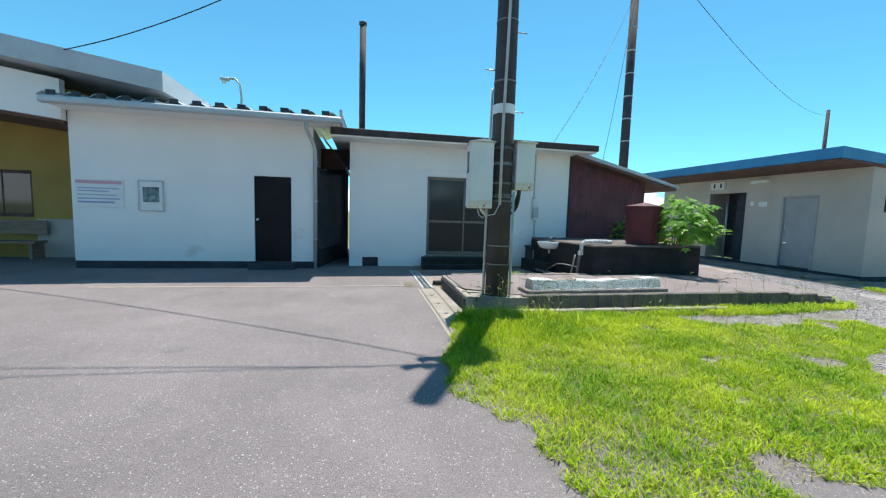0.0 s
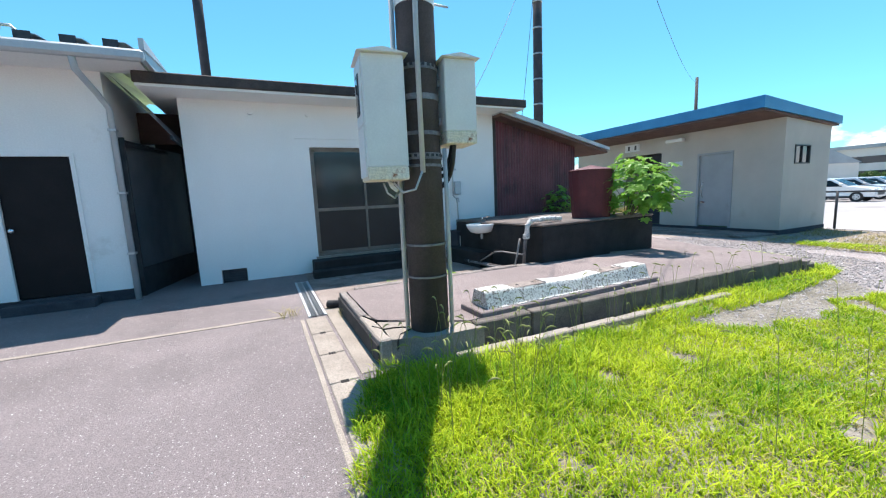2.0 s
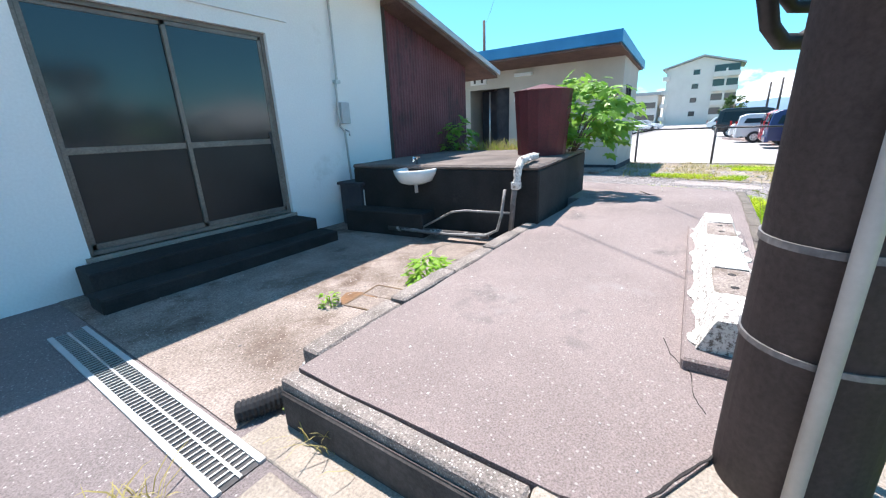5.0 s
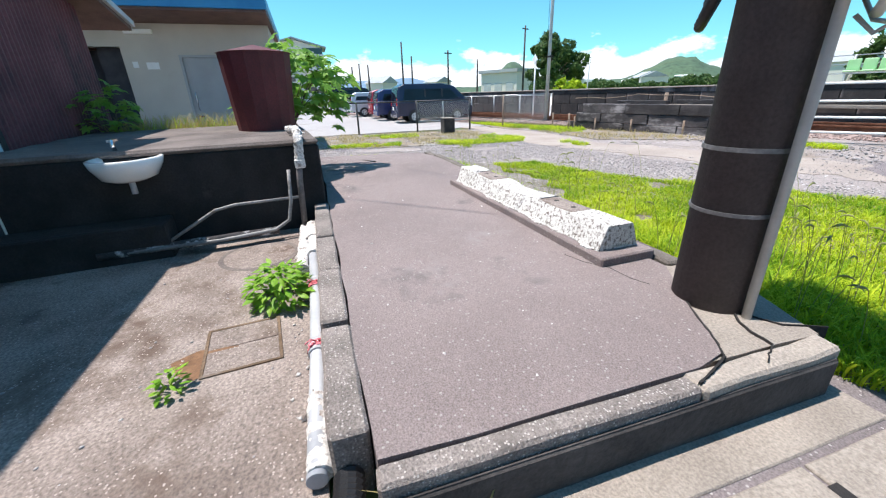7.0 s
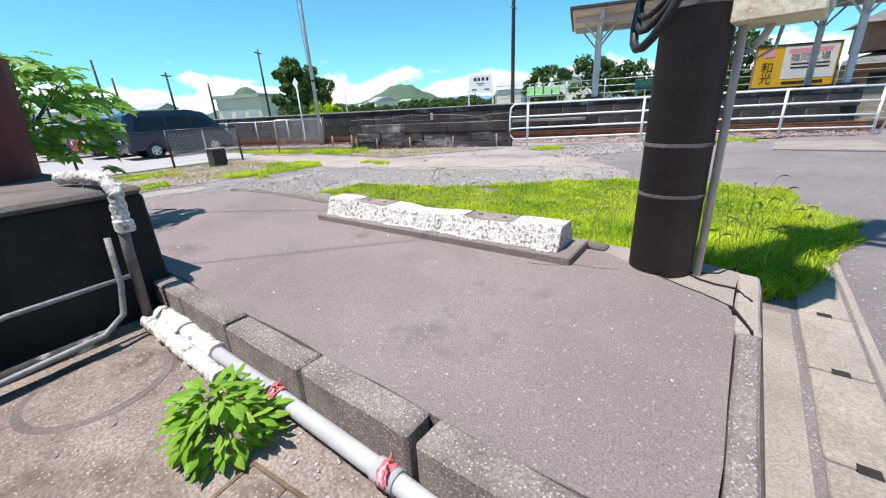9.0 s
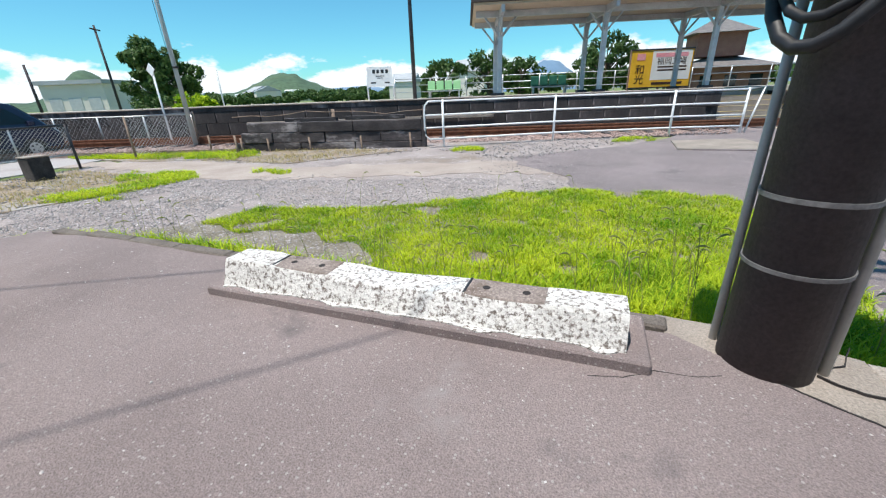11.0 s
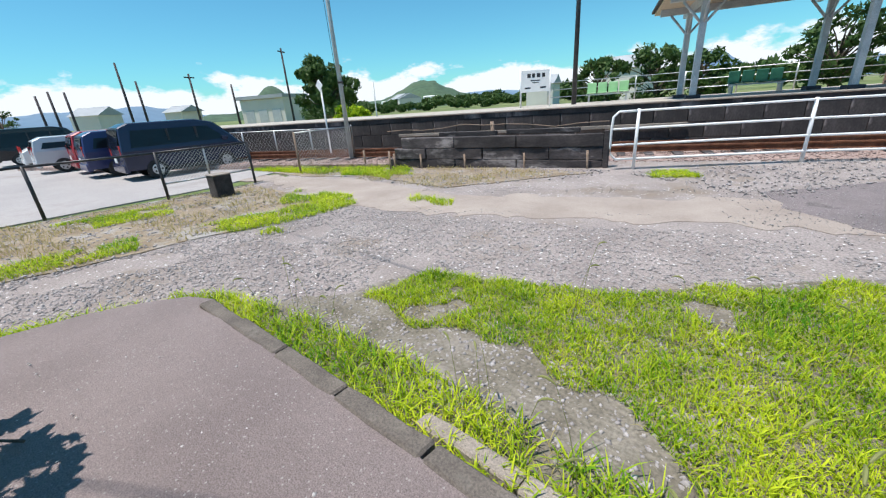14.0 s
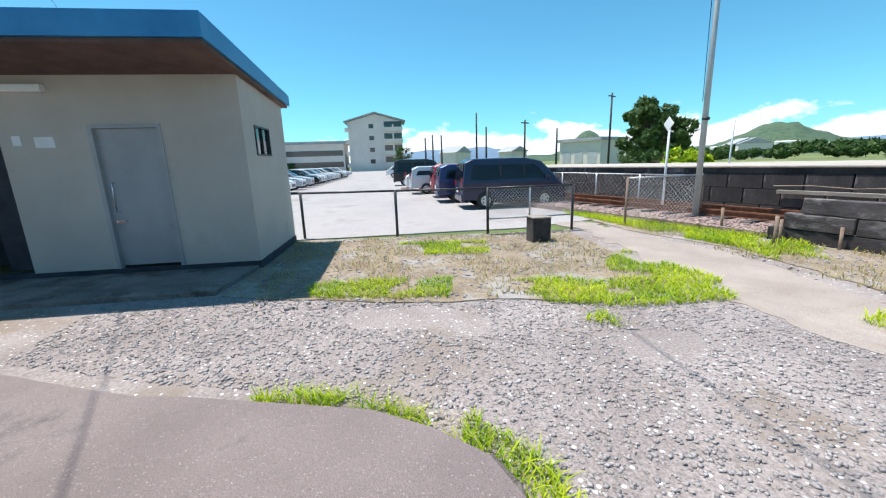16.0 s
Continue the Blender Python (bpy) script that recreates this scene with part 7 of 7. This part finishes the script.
for i, (x, y, h, r) in enumerate(((64, 3.8, 4.0, 1.6), (31, -12.5, 2.2, 1.3), (29, -12.2, 1.9, 1.2), (33.5, -12.8, 2.0, 1.2), (27, -11.5, 1.7, 1.0), (52, -24, 3.2, 2.4), (48, -22, 2.6, 2.0))):
    tree("low bushy tree in the distance", (x, y, 0), h, r, 1300, 0.16, 40 + i, crown_from=0.1, m=GRASSM if i in (2, 4) else TREELEAF)


def hedge(label, x0, y0, x1, y1, h, w, n, size, seed):
    rng = random.Random(seed)
    k = int(math.hypot(x1 - x0, y1 - y0) / (w * 0.9))
    cs = [(x0 + (x1 - x0) * i / k + rng.uniform(-w, w) * 0.3, y0 + (y1 - y0) * i / k + rng.uniform(-w, w) * 0.3, h * rng.uniform(0.35, 0.75)) for i in range(k + 1)]
    v, f, s = leaf_cloud(cs, [max(w, h) * rng.uniform(0.45, 0.75) for _ in cs], n, size, 0.7)
    tagged(new("hedge", arrays_mesh("hedge", v, f, s, TREELEAF)), label, "hedge", kind="stuff")


hedge("dark green hedgerow across the fields", 120, -75, 60, -110, 3.0, 3.0, 9000, 0.5, 1)
hedge("dark orchard rows below the hill", 190, -120, 90, -170, 5.0, 5.0, 9000, 0.9, 2)
hedge("far belt of trees along the fields", 60, -120, -60, -150, 6.0, 6.0, 8000, 1.0, 3)
hedge("low scrub behind the parking lot", 90, 45, 120, 30, 2.5, 2.5, 3000, 0.4, 4)

# hills: (bearing in degrees from +x, clockwise; width; height), seen over the fields
def ridge(name, label, material, dist, depth, bumps, a0, a1, n, rough_):
    b = bmesh.new()
    cols = []
    for i in range(n + 1):
        a = a0 + (a1 - a0) * i / n
        hgt = sum(h * math.exp(-((a - c) / w) ** 2) for c, w, h in bumps)
        hgt *= 1 + rough_ * noise.noise((a * 0.9, 1.7, dist)) + 0.5 * rough_ * noise.noise((a * 4, 0.3, dist))
        col = []
        for s, k in ((0, 0.0), (0.25, 0.5), (0.5, 0.85), (0.75, 1.0), (1.0, 0.9), (1.5, 0.0)):
            r = dist + depth * s
            col.append(b.verts.new((r * math.cos(radians(-a)), r * math.sin(radians(-a)), -2 + hgt * k * (1 + 0.08 * noise.noise((a, s * 3, 2))))))
        cols.append(col)
    for p, q in zip(cols, cols[1:]):
        for k in range(5):
            b.faces.new((p[k], q[k], q[k + 1], p[k + 1])).smooth = True
    return solid(name, b, material, label, "hill", kind="structure")


ridge("hill_1", "low wooded green hills beyond the fields", HILLMAT, 380, 130, [(26.5, 3.2, 33), (19.5, 3.0, 9), (46.3, 5.2, 29), (37, 4, 10), (56, 5, 9), (66, 5, 7)], 8, 85, 160, 0.07)
ridge("hill_2", "mountains on the horizon, tinted blue for haze", FARHILL, 2000, 500, [(82, 3.2, 135), (76, 5, 70), (90, 6, 60), (5, 9, 75), (14, 6, 60), (55, 12, 60), (100, 8, 70)], -20, 115, 140, 0.12)
for i, (a, d, w) in enumerate(((44, 375, 9), (47, 370, 7), (50, 372, 12), (36, 378, 9), (41, 376, 6))):
    x, y = d * math.cos(radians(-a)), d * math.sin(radians(-a))
    g = thing("greenhouse", "pale far greenhouse on the hillside", "greenhouse", (x, y, 4 + 2 * (i % 2)), -a + 90)
    part("cover", B((-w, -2, 0, w, 2, 3.2), bevel=0.6), WHITEPAINT, g)

cm_ = bpy.data.materials.new("summer_cumulus")
cm_.use_nodes = True
nt = cm_.node_tree
N, Lk = nt.nodes, nt.links
N.remove(N["Principled BSDF"])
tc = N.new("ShaderNodeTexCoord")
mp = N.new("ShaderNodeMapping")
mp.inputs["Scale"].default_value = (1, 1, 2.2)
n1 = N.new("ShaderNodeTexNoise")
n1.inputs["Scale"].default_value, n1.inputs["Detail"].default_value, n1.inputs["Roughness"].default_value = 0.0042, 7.0, 0.58
sep = N.new("ShaderNodeSeparateXYZ")
low_ = N.new("ShaderNodeMapRange")
low_.inputs["From Min"].default_value, low_.inputs["From Max"].default_value = 0.0, 320.0
low_.inputs["To Min"].default_value, low_.inputs["To Max"].default_value = 0.42, -0.3
sum_ = N.new("ShaderNodeMath")
edge = N.new("ShaderNodeMapRange")
edge.inputs["From Min"].default_value, edge.inputs["From Max"].default_value = 0.52, 0.62
em = N.new("ShaderNodeEmission")
em.inputs[0].default_value, em.inputs[1].default_value = (0.86, 0.93, 1.0, 1), 0.95
tp = N.new("ShaderNodeBsdfTransparent")
mx = N.new("ShaderNodeMixShader")
Lk.new(tc.outputs["Object"], mp.inputs[0])
Lk.new(mp.outputs[0], n1.inputs["Vector"])
Lk.new(tc.outputs["Object"], sep.inputs[0])
Lk.new(sep.outputs[2], low_.inputs["Value"])
Lk.new(n1.outputs["Fac"], sum_.inputs[0])
Lk.new(low_.outputs[0], sum_.inputs[1])
Lk.new(sum_.outputs[0], edge.inputs["Value"])
Lk.new(edge.outputs[0], mx.inputs[0])
Lk.new(tp.outputs[0], mx.inputs[1])
Lk.new(em.outputs[0], mx.inputs[2])
Lk.new(mx.outputs[0], N["Material Output"].inputs[0])
b = bmesh.new()
lo = [b.verts.new((2300 * math.cos(radians(3 * k)), 2300 * math.sin(radians(3 * k)), -10)) for k in range(120)]
hi = [b.verts.new((2300 * math.cos(radians(3 * k)), 2300 * math.sin(radians(3 * k)), 420)) for k in range(120)]
for k in range(120):
    b.faces.new((lo[k], lo[(k + 1) % 120], hi[(k + 1) % 120], hi[k]))
clouds = solid("backdrop_clouds", b, cm_, "band of white summer clouds low over the horizon", "clouds", kind="structure")
clouds.visible_shadow = False


# ---- gravel stones ----
def scatter(polys, holes, density, lim, cut=None):
    """Points in plan inside any polygon and outside the holes, at a density per square metre."""
    x0, y0, x1, y1 = lim
    n = int((x1 - x0) * (y1 - y0) * density)
    p = np.column_stack([RS.uniform(x0, x1, n), RS.uniform(y0, y1, n)])

    def test(poly):
        c = np.zeros(len(p), bool)
        q = np.array(poly)
        for (xi, yi), (xj, yj) in zip(q, np.roll(q, 1, 0)):
            if yi != yj:
                c ^= ((yi > p[:, 1]) != (yj > p[:, 1])) & (p[:, 0] < (xj - xi) * (p[:, 1] - yi) / (yj - yi) + xi)
        return c
    keep = np.zeros(len(p), bool)
    for poly in polys:
        keep |= test(poly)
    for poly in holes:
        keep &= ~test(poly)
    p = p[keep]
    if cut is not None:
        p = p[np.array([cut(x, y) for x, y in p], bool)] if len(p) else p
    return p


def gz(p):
    return -0.14 * np.clip((p[:, 0] - 7.5) / 7.0, 0, 1)


def stones(name, label, p, z, smin, smax, material):
    n = len(p)
    base = np.array([(1, 0, 0), (-1, 0, 0), (0, 1, 0), (0, -1, 0), (0, 0, 1), (0, 0, -1)], float)
    tri = np.array([(0, 2, 4), (2, 1, 4), (1, 3, 4), (3, 0, 4), (2, 0, 5), (1, 2, 5), (3, 1, 5), (0, 3, 5)])
    s = smin + (smax - smin) * RS.uniform(0, 1, n) ** 2
    v = base[None] * (1 + 0.35 * RS.normal(size=(n, 6, 1)).clip(-1, 1)) * s[:, None, None] * np.array([1.0, 0.8, 0.55])
    a = RS.uniform(0, 6.28, n)
    c_, s_ = np.cos(a)[:, None], np.sin(a)[:, None]
    x = v[..., 0] * c_ - v[..., 1] * s_
    y = v[..., 0] * s_ + v[..., 1] * c_
    zz = v[..., 2] + (x * RS.normal(size=(n, 1)) * 0.3)
    out_ = np.stack([x + p[:, :1], y + p[:, 1:], zz + (z + 0.25 * s)[:, None]], -1).reshape(-1, 3)
    f = (tri[None] + 6 * np.arange(n)[:, None, None]).ravel()
    return tagged(new(name, arrays_mesh(name, out_, f, np.full(8 * n, 3), material)), label, "gravel", kind="stuff")


slab_hole = [(1.4, 7.3), (1.4, 5.0), (8.2, 5.12), (8.8, 5.75), (9.1, 6.7), (9.4, 7.64), (10.1, 9.12), (10.4, 11.2), (1.4, 11.2)]
near_gravel = [[(4.2, 4.7), (8.3, 5.0), (9.2, 6.3), (9.5, 7.4), (10.2, 9.2), (11.8, 9.4), (11.8, 7.4), (13.2, 7.2), (13.4, 2.0), (9.5, 1.9), (7.0, 1.6), (5.0, 0.9), (3.4, 0.9), (3.2, 1.6), (4.2, 3.0)]]
p = scatter(near_gravel, [slab_hole], 1100, (3, 0.5, 13.5, 9.5), lambda x, y: noise.noise((x * 0.9, y * 0.9, 3.0)) > -0.38)
stones("gravel", "loose grey gravel stones over the yard", p, gz(p) - 0.006, 0.006, 0.024, GRAVEL)
p = scatter([[(7, -2), (9.6, 0.2), (16, -0.4), (16, -2.6), (7.2, -2.6)], [(11, 7.5), (11, 2), (15.4, 1.5), (15.8, 8)], [(4.4, -1), (7, -2.4), (4.0, -4.6), (1.4, -5.4), (3.4, -2.4)]], [], 110, (1, -6, 16, 8), None)
stones("gravel", "scattered stones and litter on the dry verge", p, gz(p) + 0.008, 0.01, 0.04, GRAVEL)
pl = RS.uniform([-14, 0.2], [14, 3.6], (9000, 2))
ca, sa = math.cos(radians(PA)), math.sin(radians(PA))
pw = np.column_stack([PO[0] + pl[:, 0] * ca - pl[:, 1] * sa, PO[1] + pl[:, 0] * sa + pl[:, 1] * ca])
stones("ballast_stones", "rusty brown ballast stones along the track", pw, np.full(len(pw), 0.0), 0.02, 0.055, BALLAST)
p = scatter([[(1.7, 7.0), (1.7, 5.7), (2.4, 5.4), (7.6, 5.4), (8.9, 6.8), (8.9, 7.0)]], [], 16, (1.5, 5, 9, 7.2))
stones("grit", "pale chips of stone scattered on the slab", p, np.array([slab_z(x, y) for x, y in p]) - 0.001, 0.0025, 0.011, PALEGRIT)
p = scatter([[(1.6, 7.4), (4.5, 7.4), (4.5, 8.6), (1.6, 9.4)]], [], 26, (1.5, 7.2, 4.6, 9.5))
stones("grit", "small stones and crumbs lying in the yard", p, np.full(len(p), 0.011), 0.004, 0.014, GRAVEL)
p = scatter([[(1.75, 7.3), (4.4, 7.3), (4.4, 7.42), (1.75, 7.42)]], [], 260, (1.5, 7.2, 4.6, 7.5))
stones("rubble", "pale rubble and plaster crumbs under the pipe", p, np.full(len(p), 0.012), 0.004, 0.017, PALEGRIT)
p = scatter([[(-8, -3), (1.0, -3), (1.0, 7), (-8, 7)]], [], 34, (-8, -3, 1.1, 7))
stones("grit", "pale grit lying on the asphalt", p, np.full(len(p), 0.004), 0.002, 0.0085, PALEGRIT)


# ---- grass ----
def blades(name, label, p, z, hmin, hmax, width, lean, material, hscale=None):
    """Bent three-part blades; one mesh of many."""
    n = len(p)
    h = RS.uniform(hmin, hmax, n) * (hscale if hscale is not None else 1.0)
    a = RS.uniform(0, 6.28, n)
    d = np.column_stack([np.cos(a), np.sin(a)])
    side_ = np.column_stack([-np.sin(a + RS.normal(size=n) * 0.5), np.cos(a + RS.normal(size=n) * 0.5)])
    ln = lean * RS.uniform(0.25, 1.2, n) * h
    w = width * RS.uniform(0.6, 1.3, n)
    rows_ = []
    for t, ww in ((0.0, 0.7), (0.4, 1.0), (0.78, 0.7)):
        c = p + d * (ln * t ** 1.8)[:, None]
        zz = z + h * (t - 0.22 * lean * t * t)
        for sg_ in (-1, 1):
            rows_.append(np.column_stack([c + sg_ * side_ * (w * ww * 0.5)[:, None], zz]))
    c = p + d * ln[:, None]
    rows_.append(np.column_stack([c, z + h * (1 - 0.32 * lean)]))
    v = np.stack(rows_, 1).reshape(-1, 3)
    k = 7 * np.arange(n)[:, None]
    f = np.concatenate([k + np.array([0, 1, 3, 2]), k + np.array([2, 3, 5, 4]), k + np.array([4, 5, 6])], 1).ravel()
    return tagged(new(name, arrays_mesh(name, v, f, np.tile([4, 4, 3], n), material)), label, "grass", kind="stuff")


lawn = [(1.2, 1.45), (1.0, 2.3), (0.7, 2.65), (0.8, 3.45), (1.0, 4.15), (1.25, 5.0), (1.6, 5.05), (2.1, 4.95), (4.2, 4.8), (4.8, 4.3), (5.5, 4.08), (6.4, 4.32), (7.05, 4.12), (6.95, 3.45), (6.2, 3.3), (5.5, 3.05), (4.95, 2.75), (3.85, 1.85), (3.1, 1.5), (2.3, 1.35)]
lawn = ragged(lawn, 0.1, 0.2, 5)


def bald(x, y):
    v = noise.noise((x * 1.5, y * 1.5, 5.0)) + 0.5 * noise.noise((x * 4, y * 4, 8.0))
    near = max(0.0, (x - 3.2) / 2.5) * 0.12
    edge_ = 0.22 if (1.6 < x < 4.0 and y < 2.9) else 0.0
    if x < 1.5 and 2.3 < y < 3.6:
        return True
    return v > -0.53 + near + edge_ * noise.noise((x * 2.2, y * 2.2, 1.0)) - (0.25 if y > 4.3 and x < 3 else 0)


p = scatter([lawn], [], 8200, (0.5, 1.2, 7.4, 5.2), bald)
hs_ = np.array([0.72 + 0.45 * max(-0.5, noise.noise((x * 5.5, y * 5.5, 17.0))) + 0.9 * math.exp(-((x - 1.9) / 1.3) ** 2 - ((y - 4.6) / 0.75) ** 2) + 0.25 * noise.noise((x * 1.3, y * 1.3, 2.0)) + 0.35 * math.exp(-((y - 4.8) / 0.25) ** 2) for x, y in p])
blades("grass", "bright green unmown grass before the slab", p, gz(p) - 0.01, 0.025, 0.115, 0.0062, 0.85, GRASSM, hs_)
p = scatter([lawn], [], 420, (0.5, 1.2, 7.4, 5.2), lambda x, y: bald(x, y) and noise.noise((x * 2.1, y * 2.1, 21.0)) > -0.25)
hs_ = np.array([0.8 + 0.9 * math.exp(-((x - 1.9) / 1.3) ** 2 - ((y - 4.6) / 0.75) ** 2) + 0.4 * math.exp(-((y - 4.8) / 0.25) ** 2) for x, y in p])
blades("grass", "longer broad blades standing out of the grass", p, gz(p) - 0.01, 0.06, 0.15, 0.0085, 0.8, GRASSM, hs_)
strip = [(4.2, 4.7), (4.2, 5.1), (7.9, 5.1), (8.26, 5.16), (8.57, 5.46), (8.82, 5.83), (8.96, 6.22), (9.1, 6.7), (9.2, 6.65), (9.14, 6.1), (9.0, 5.66), (8.68, 5.2), (8.3, 4.92), (7.5, 4.74), (6.0, 4.62)]
p = scatter([strip], [], 2800, (4, 4.5, 9.2, 6.8), lambda x, y: noise.noise((x * 2.5, y * 2.5, 11.0)) > -0.3 + (0.12 if x > 8.5 else 0.0) - (0.4 if y > 4.88 and x < 8.3 else 0.0))
blades("grass", "fringe of green grass along the kerb", p, gz(p) - 0.01, 0.05, 0.16, 0.008, 1.0, GRASSM)
pat = [[(12.2, 6.95), (11.4, 6.75), (11.05, 5.0), (11.9, 4.85)], [(11.6, 4.05), (10.8, 4.25), (10.3, 3.1), (10.25, 1.8), (11.0, 1.35), (13.0, 1.5), (12.2, 2.3), (11.5, 2.6)],
       [(8.6, 1.0), (9.6, 0.9), (9.5, 1.25), (8.4, 1.35)], [(9.8, 3.5), (10.2, 3.4), (10.1, 3.8)], [(16.0, -0.1), (15.7, -2.0), (20, -2.4), (22, -0.6), (18, 0.2)], [(13.4, 3.9), (14.6, 3.7), (14.9, 5.6), (13.6, 5.2)],
       [(13.7, -0.3), (12.4, -0.6), (13.2, -1.5), (15.4, -1.8)], [(11.6, -0.2), (12.7, -0.5), (12.2, -0.9)], [(5.2, -2.4), (6.2, -2.0), (6.6, -2.5), (5.6, -3.0)], [(1.5, -4.6), (2.6, -4.2), (2.3, -5.2), (1.4, -5.3)]]
p = scatter([[(12.6, -0.5), (11.2, -1.0), (12.5, -1.75), (15.6, -2.9), (19, -2.6), (21, -0.8), (17, 0.0), (15.2, -0.1)]], [], 900, (11, -3, 21, 0), lambda x, y: noise.noise((x * 1.2, y * 1.2, 33.0)) > -0.22)
blades("grass", "short green weeds along the foot of the fence", p, gz(p), 0.05, 0.2, 0.011, 0.9, GRASSM)
p = scatter([lawn], [], 520, (0.5, 1.2, 7.4, 5.2))
stones("gravel", "stones showing through the thin grass", p, gz(p) - 0.004, 0.003, 0.014, GRAVELBED)
p = scatter([lawn, strip], [], 520, (0.5, 1.2, 9.2, 6.8))
blades("grass", "dry straw lying in the thin grass", p, gz(p) - 0.004, 0.03, 0.09, 0.005, 1.6, GRASSDRY)
p = scatter([[(2.6, -2.8), (5.2, -1.2), (4.9, 0.2), (3.6, 1.7), (2.8, 1.8), (3.0, -1.0)], [(4, -0.2), (9, 2.1), (9, 1.5), (5, 0.3)], [(5, -1.2), (9.5, 0.8), (9.5, 0.1), (5, -1.6)]], [], 230, (2.5, -3, 9.6, 2.2), lambda x, y: noise.noise((x * 1.4, y * 1.4, 41.0)) > -0.1)
stones("gravel", "loose stones strewn over the path edges", p, gz(p) + 0.004, 0.005, 0.018, GRAVEL)
p = scatter(pat, [], 1700, (1, -6, 22, 8), lambda x, y: noise.noise((x * 1.6, y * 1.6, 4.0)) > -0.2)
blades("grass", "patches of bright grass in the gravel and verge", p, gz(p) + 0.0, 0.05, 0.13, 0.010, 1.1, GRASSM)
p = scatter([[(11.2, 7.4), (10.9, 4), (10.6, 2.2), (15.4, 1.5), (15.8, 8)], [(8, -2), (9.6, 0.2), (16, -0.2), (20, -1), (16, -2.6)]], [], 260, (7, -3, 20, 8), lambda x, y: noise.noise((x * 1.1, y * 1.1, 14.0)) > -0.05)
blades("grass", "thin dry yellowed grass on the verge", p, gz(p) + 0.005, 0.04, 0.14, 0.009, 0.9, GRASSDRY)
p = scatter([[(7.45, 8.05), (8.1, 8.1), (8.0, 9.8), (7.3, 9.75)]], [], 1500, (7.2, 8, 8.2, 9.9))
blades("grass", "bushy yellowed weeds behind the tank", p, np.full(len(p), 0.0), 0.75, 1.25, 0.014, 0.45, GRASSDRY)
p = scatter([[(7.45, 8.05), (8.1, 8.1), (8.0, 9.8), (7.3, 9.75)]], [], 420, (7.2, 8, 8.2, 9.9))
blades("grass", "green shoots among the yellowed weeds", p, np.full(len(p), 0.0), 0.8, 1.2, 0.016, 0.4, GRASSM)
p = scatter([[(0.75, 7.05), (1.0, 7.05), (1.0, 7.3), (0.75, 7.3)], [(1.42, 6.6), (1.5, 6.6), (1.5, 7.0), (1.42, 7.0)]], [], 1100, (0.5, 6.5, 1.6, 7.5), lambda x, y: math.hypot(x - 0.86, y - 7.18) < 0.13 or x > 1.3)
blades("grass", "small dry tuft growing from the asphalt seam", p, np.full(len(p), 0.004), 0.05, 0.2, 0.006, 1.3, GRASSDRY)


def foxtails(name, label, pts, zs, hs):
    """Tall stems with drooping bristly heads."""
    b = bmesh.new()
    for (x, y), z, h in zip(pts, zs, hs):
        a = RS.uniform(0, 6.28)
        dx_, dy_ = math.cos(a), math.sin(a)
        l_ = 0.18 * h
        stem = [(x + dx_ * l_ * t * t, y + dy_ * l_ * t * t, z + h * t) for t in (0, 0.35, 0.7, 1.0)]
        tube(b, stem, 0.0022, 4, 0.0015, cap=False)
        e = stem[-1]
        hd = [(e[0] + dx_ * 0.018 * i, e[1] + dy_ * 0.018 * i, e[2] + 0.016 * i - 0.0035 * i * i) for i in range(5)]
        rr = [0.003, 0.0058, 0.006, 0.0045, 0.0015]
        prev_ = None
        for c_, r_ in zip(hd, rr):
            ring_ = [b.verts.new((c_[0] + r_ * math.cos(q) * -dy_, c_[1] + r_ * math.cos(q) * dx_, c_[2] + r_ * math.sin(q))) for q in (0, 1.05, 2.1, 3.14, 4.19, 5.24)]
            if prev_:
                for k in range(6):
                    b.faces.new((prev_[k], prev_[(k + 1) % 6], ring_[(k + 1) % 6], ring_[k]))
            prev_ = ring_
    tagged(new(name, mesh_of(name, b, SEEDM)), label, "grass", kind="stuff")


q = np.concatenate([RS.uniform([1.3, 4.0], [2.6, 5.0], (60, 2)), RS.uniform([2.4, 4.7], [7.4, 5.1], (48, 2)), RS.uniform([2.0, 2.6], [5.5, 4.4], (14, 2))])
foxtails("foxtail_grass", "tall foxtail grass with nodding seed heads", q, gz(q), RS.uniform(0.3, 0.62, len(q)))
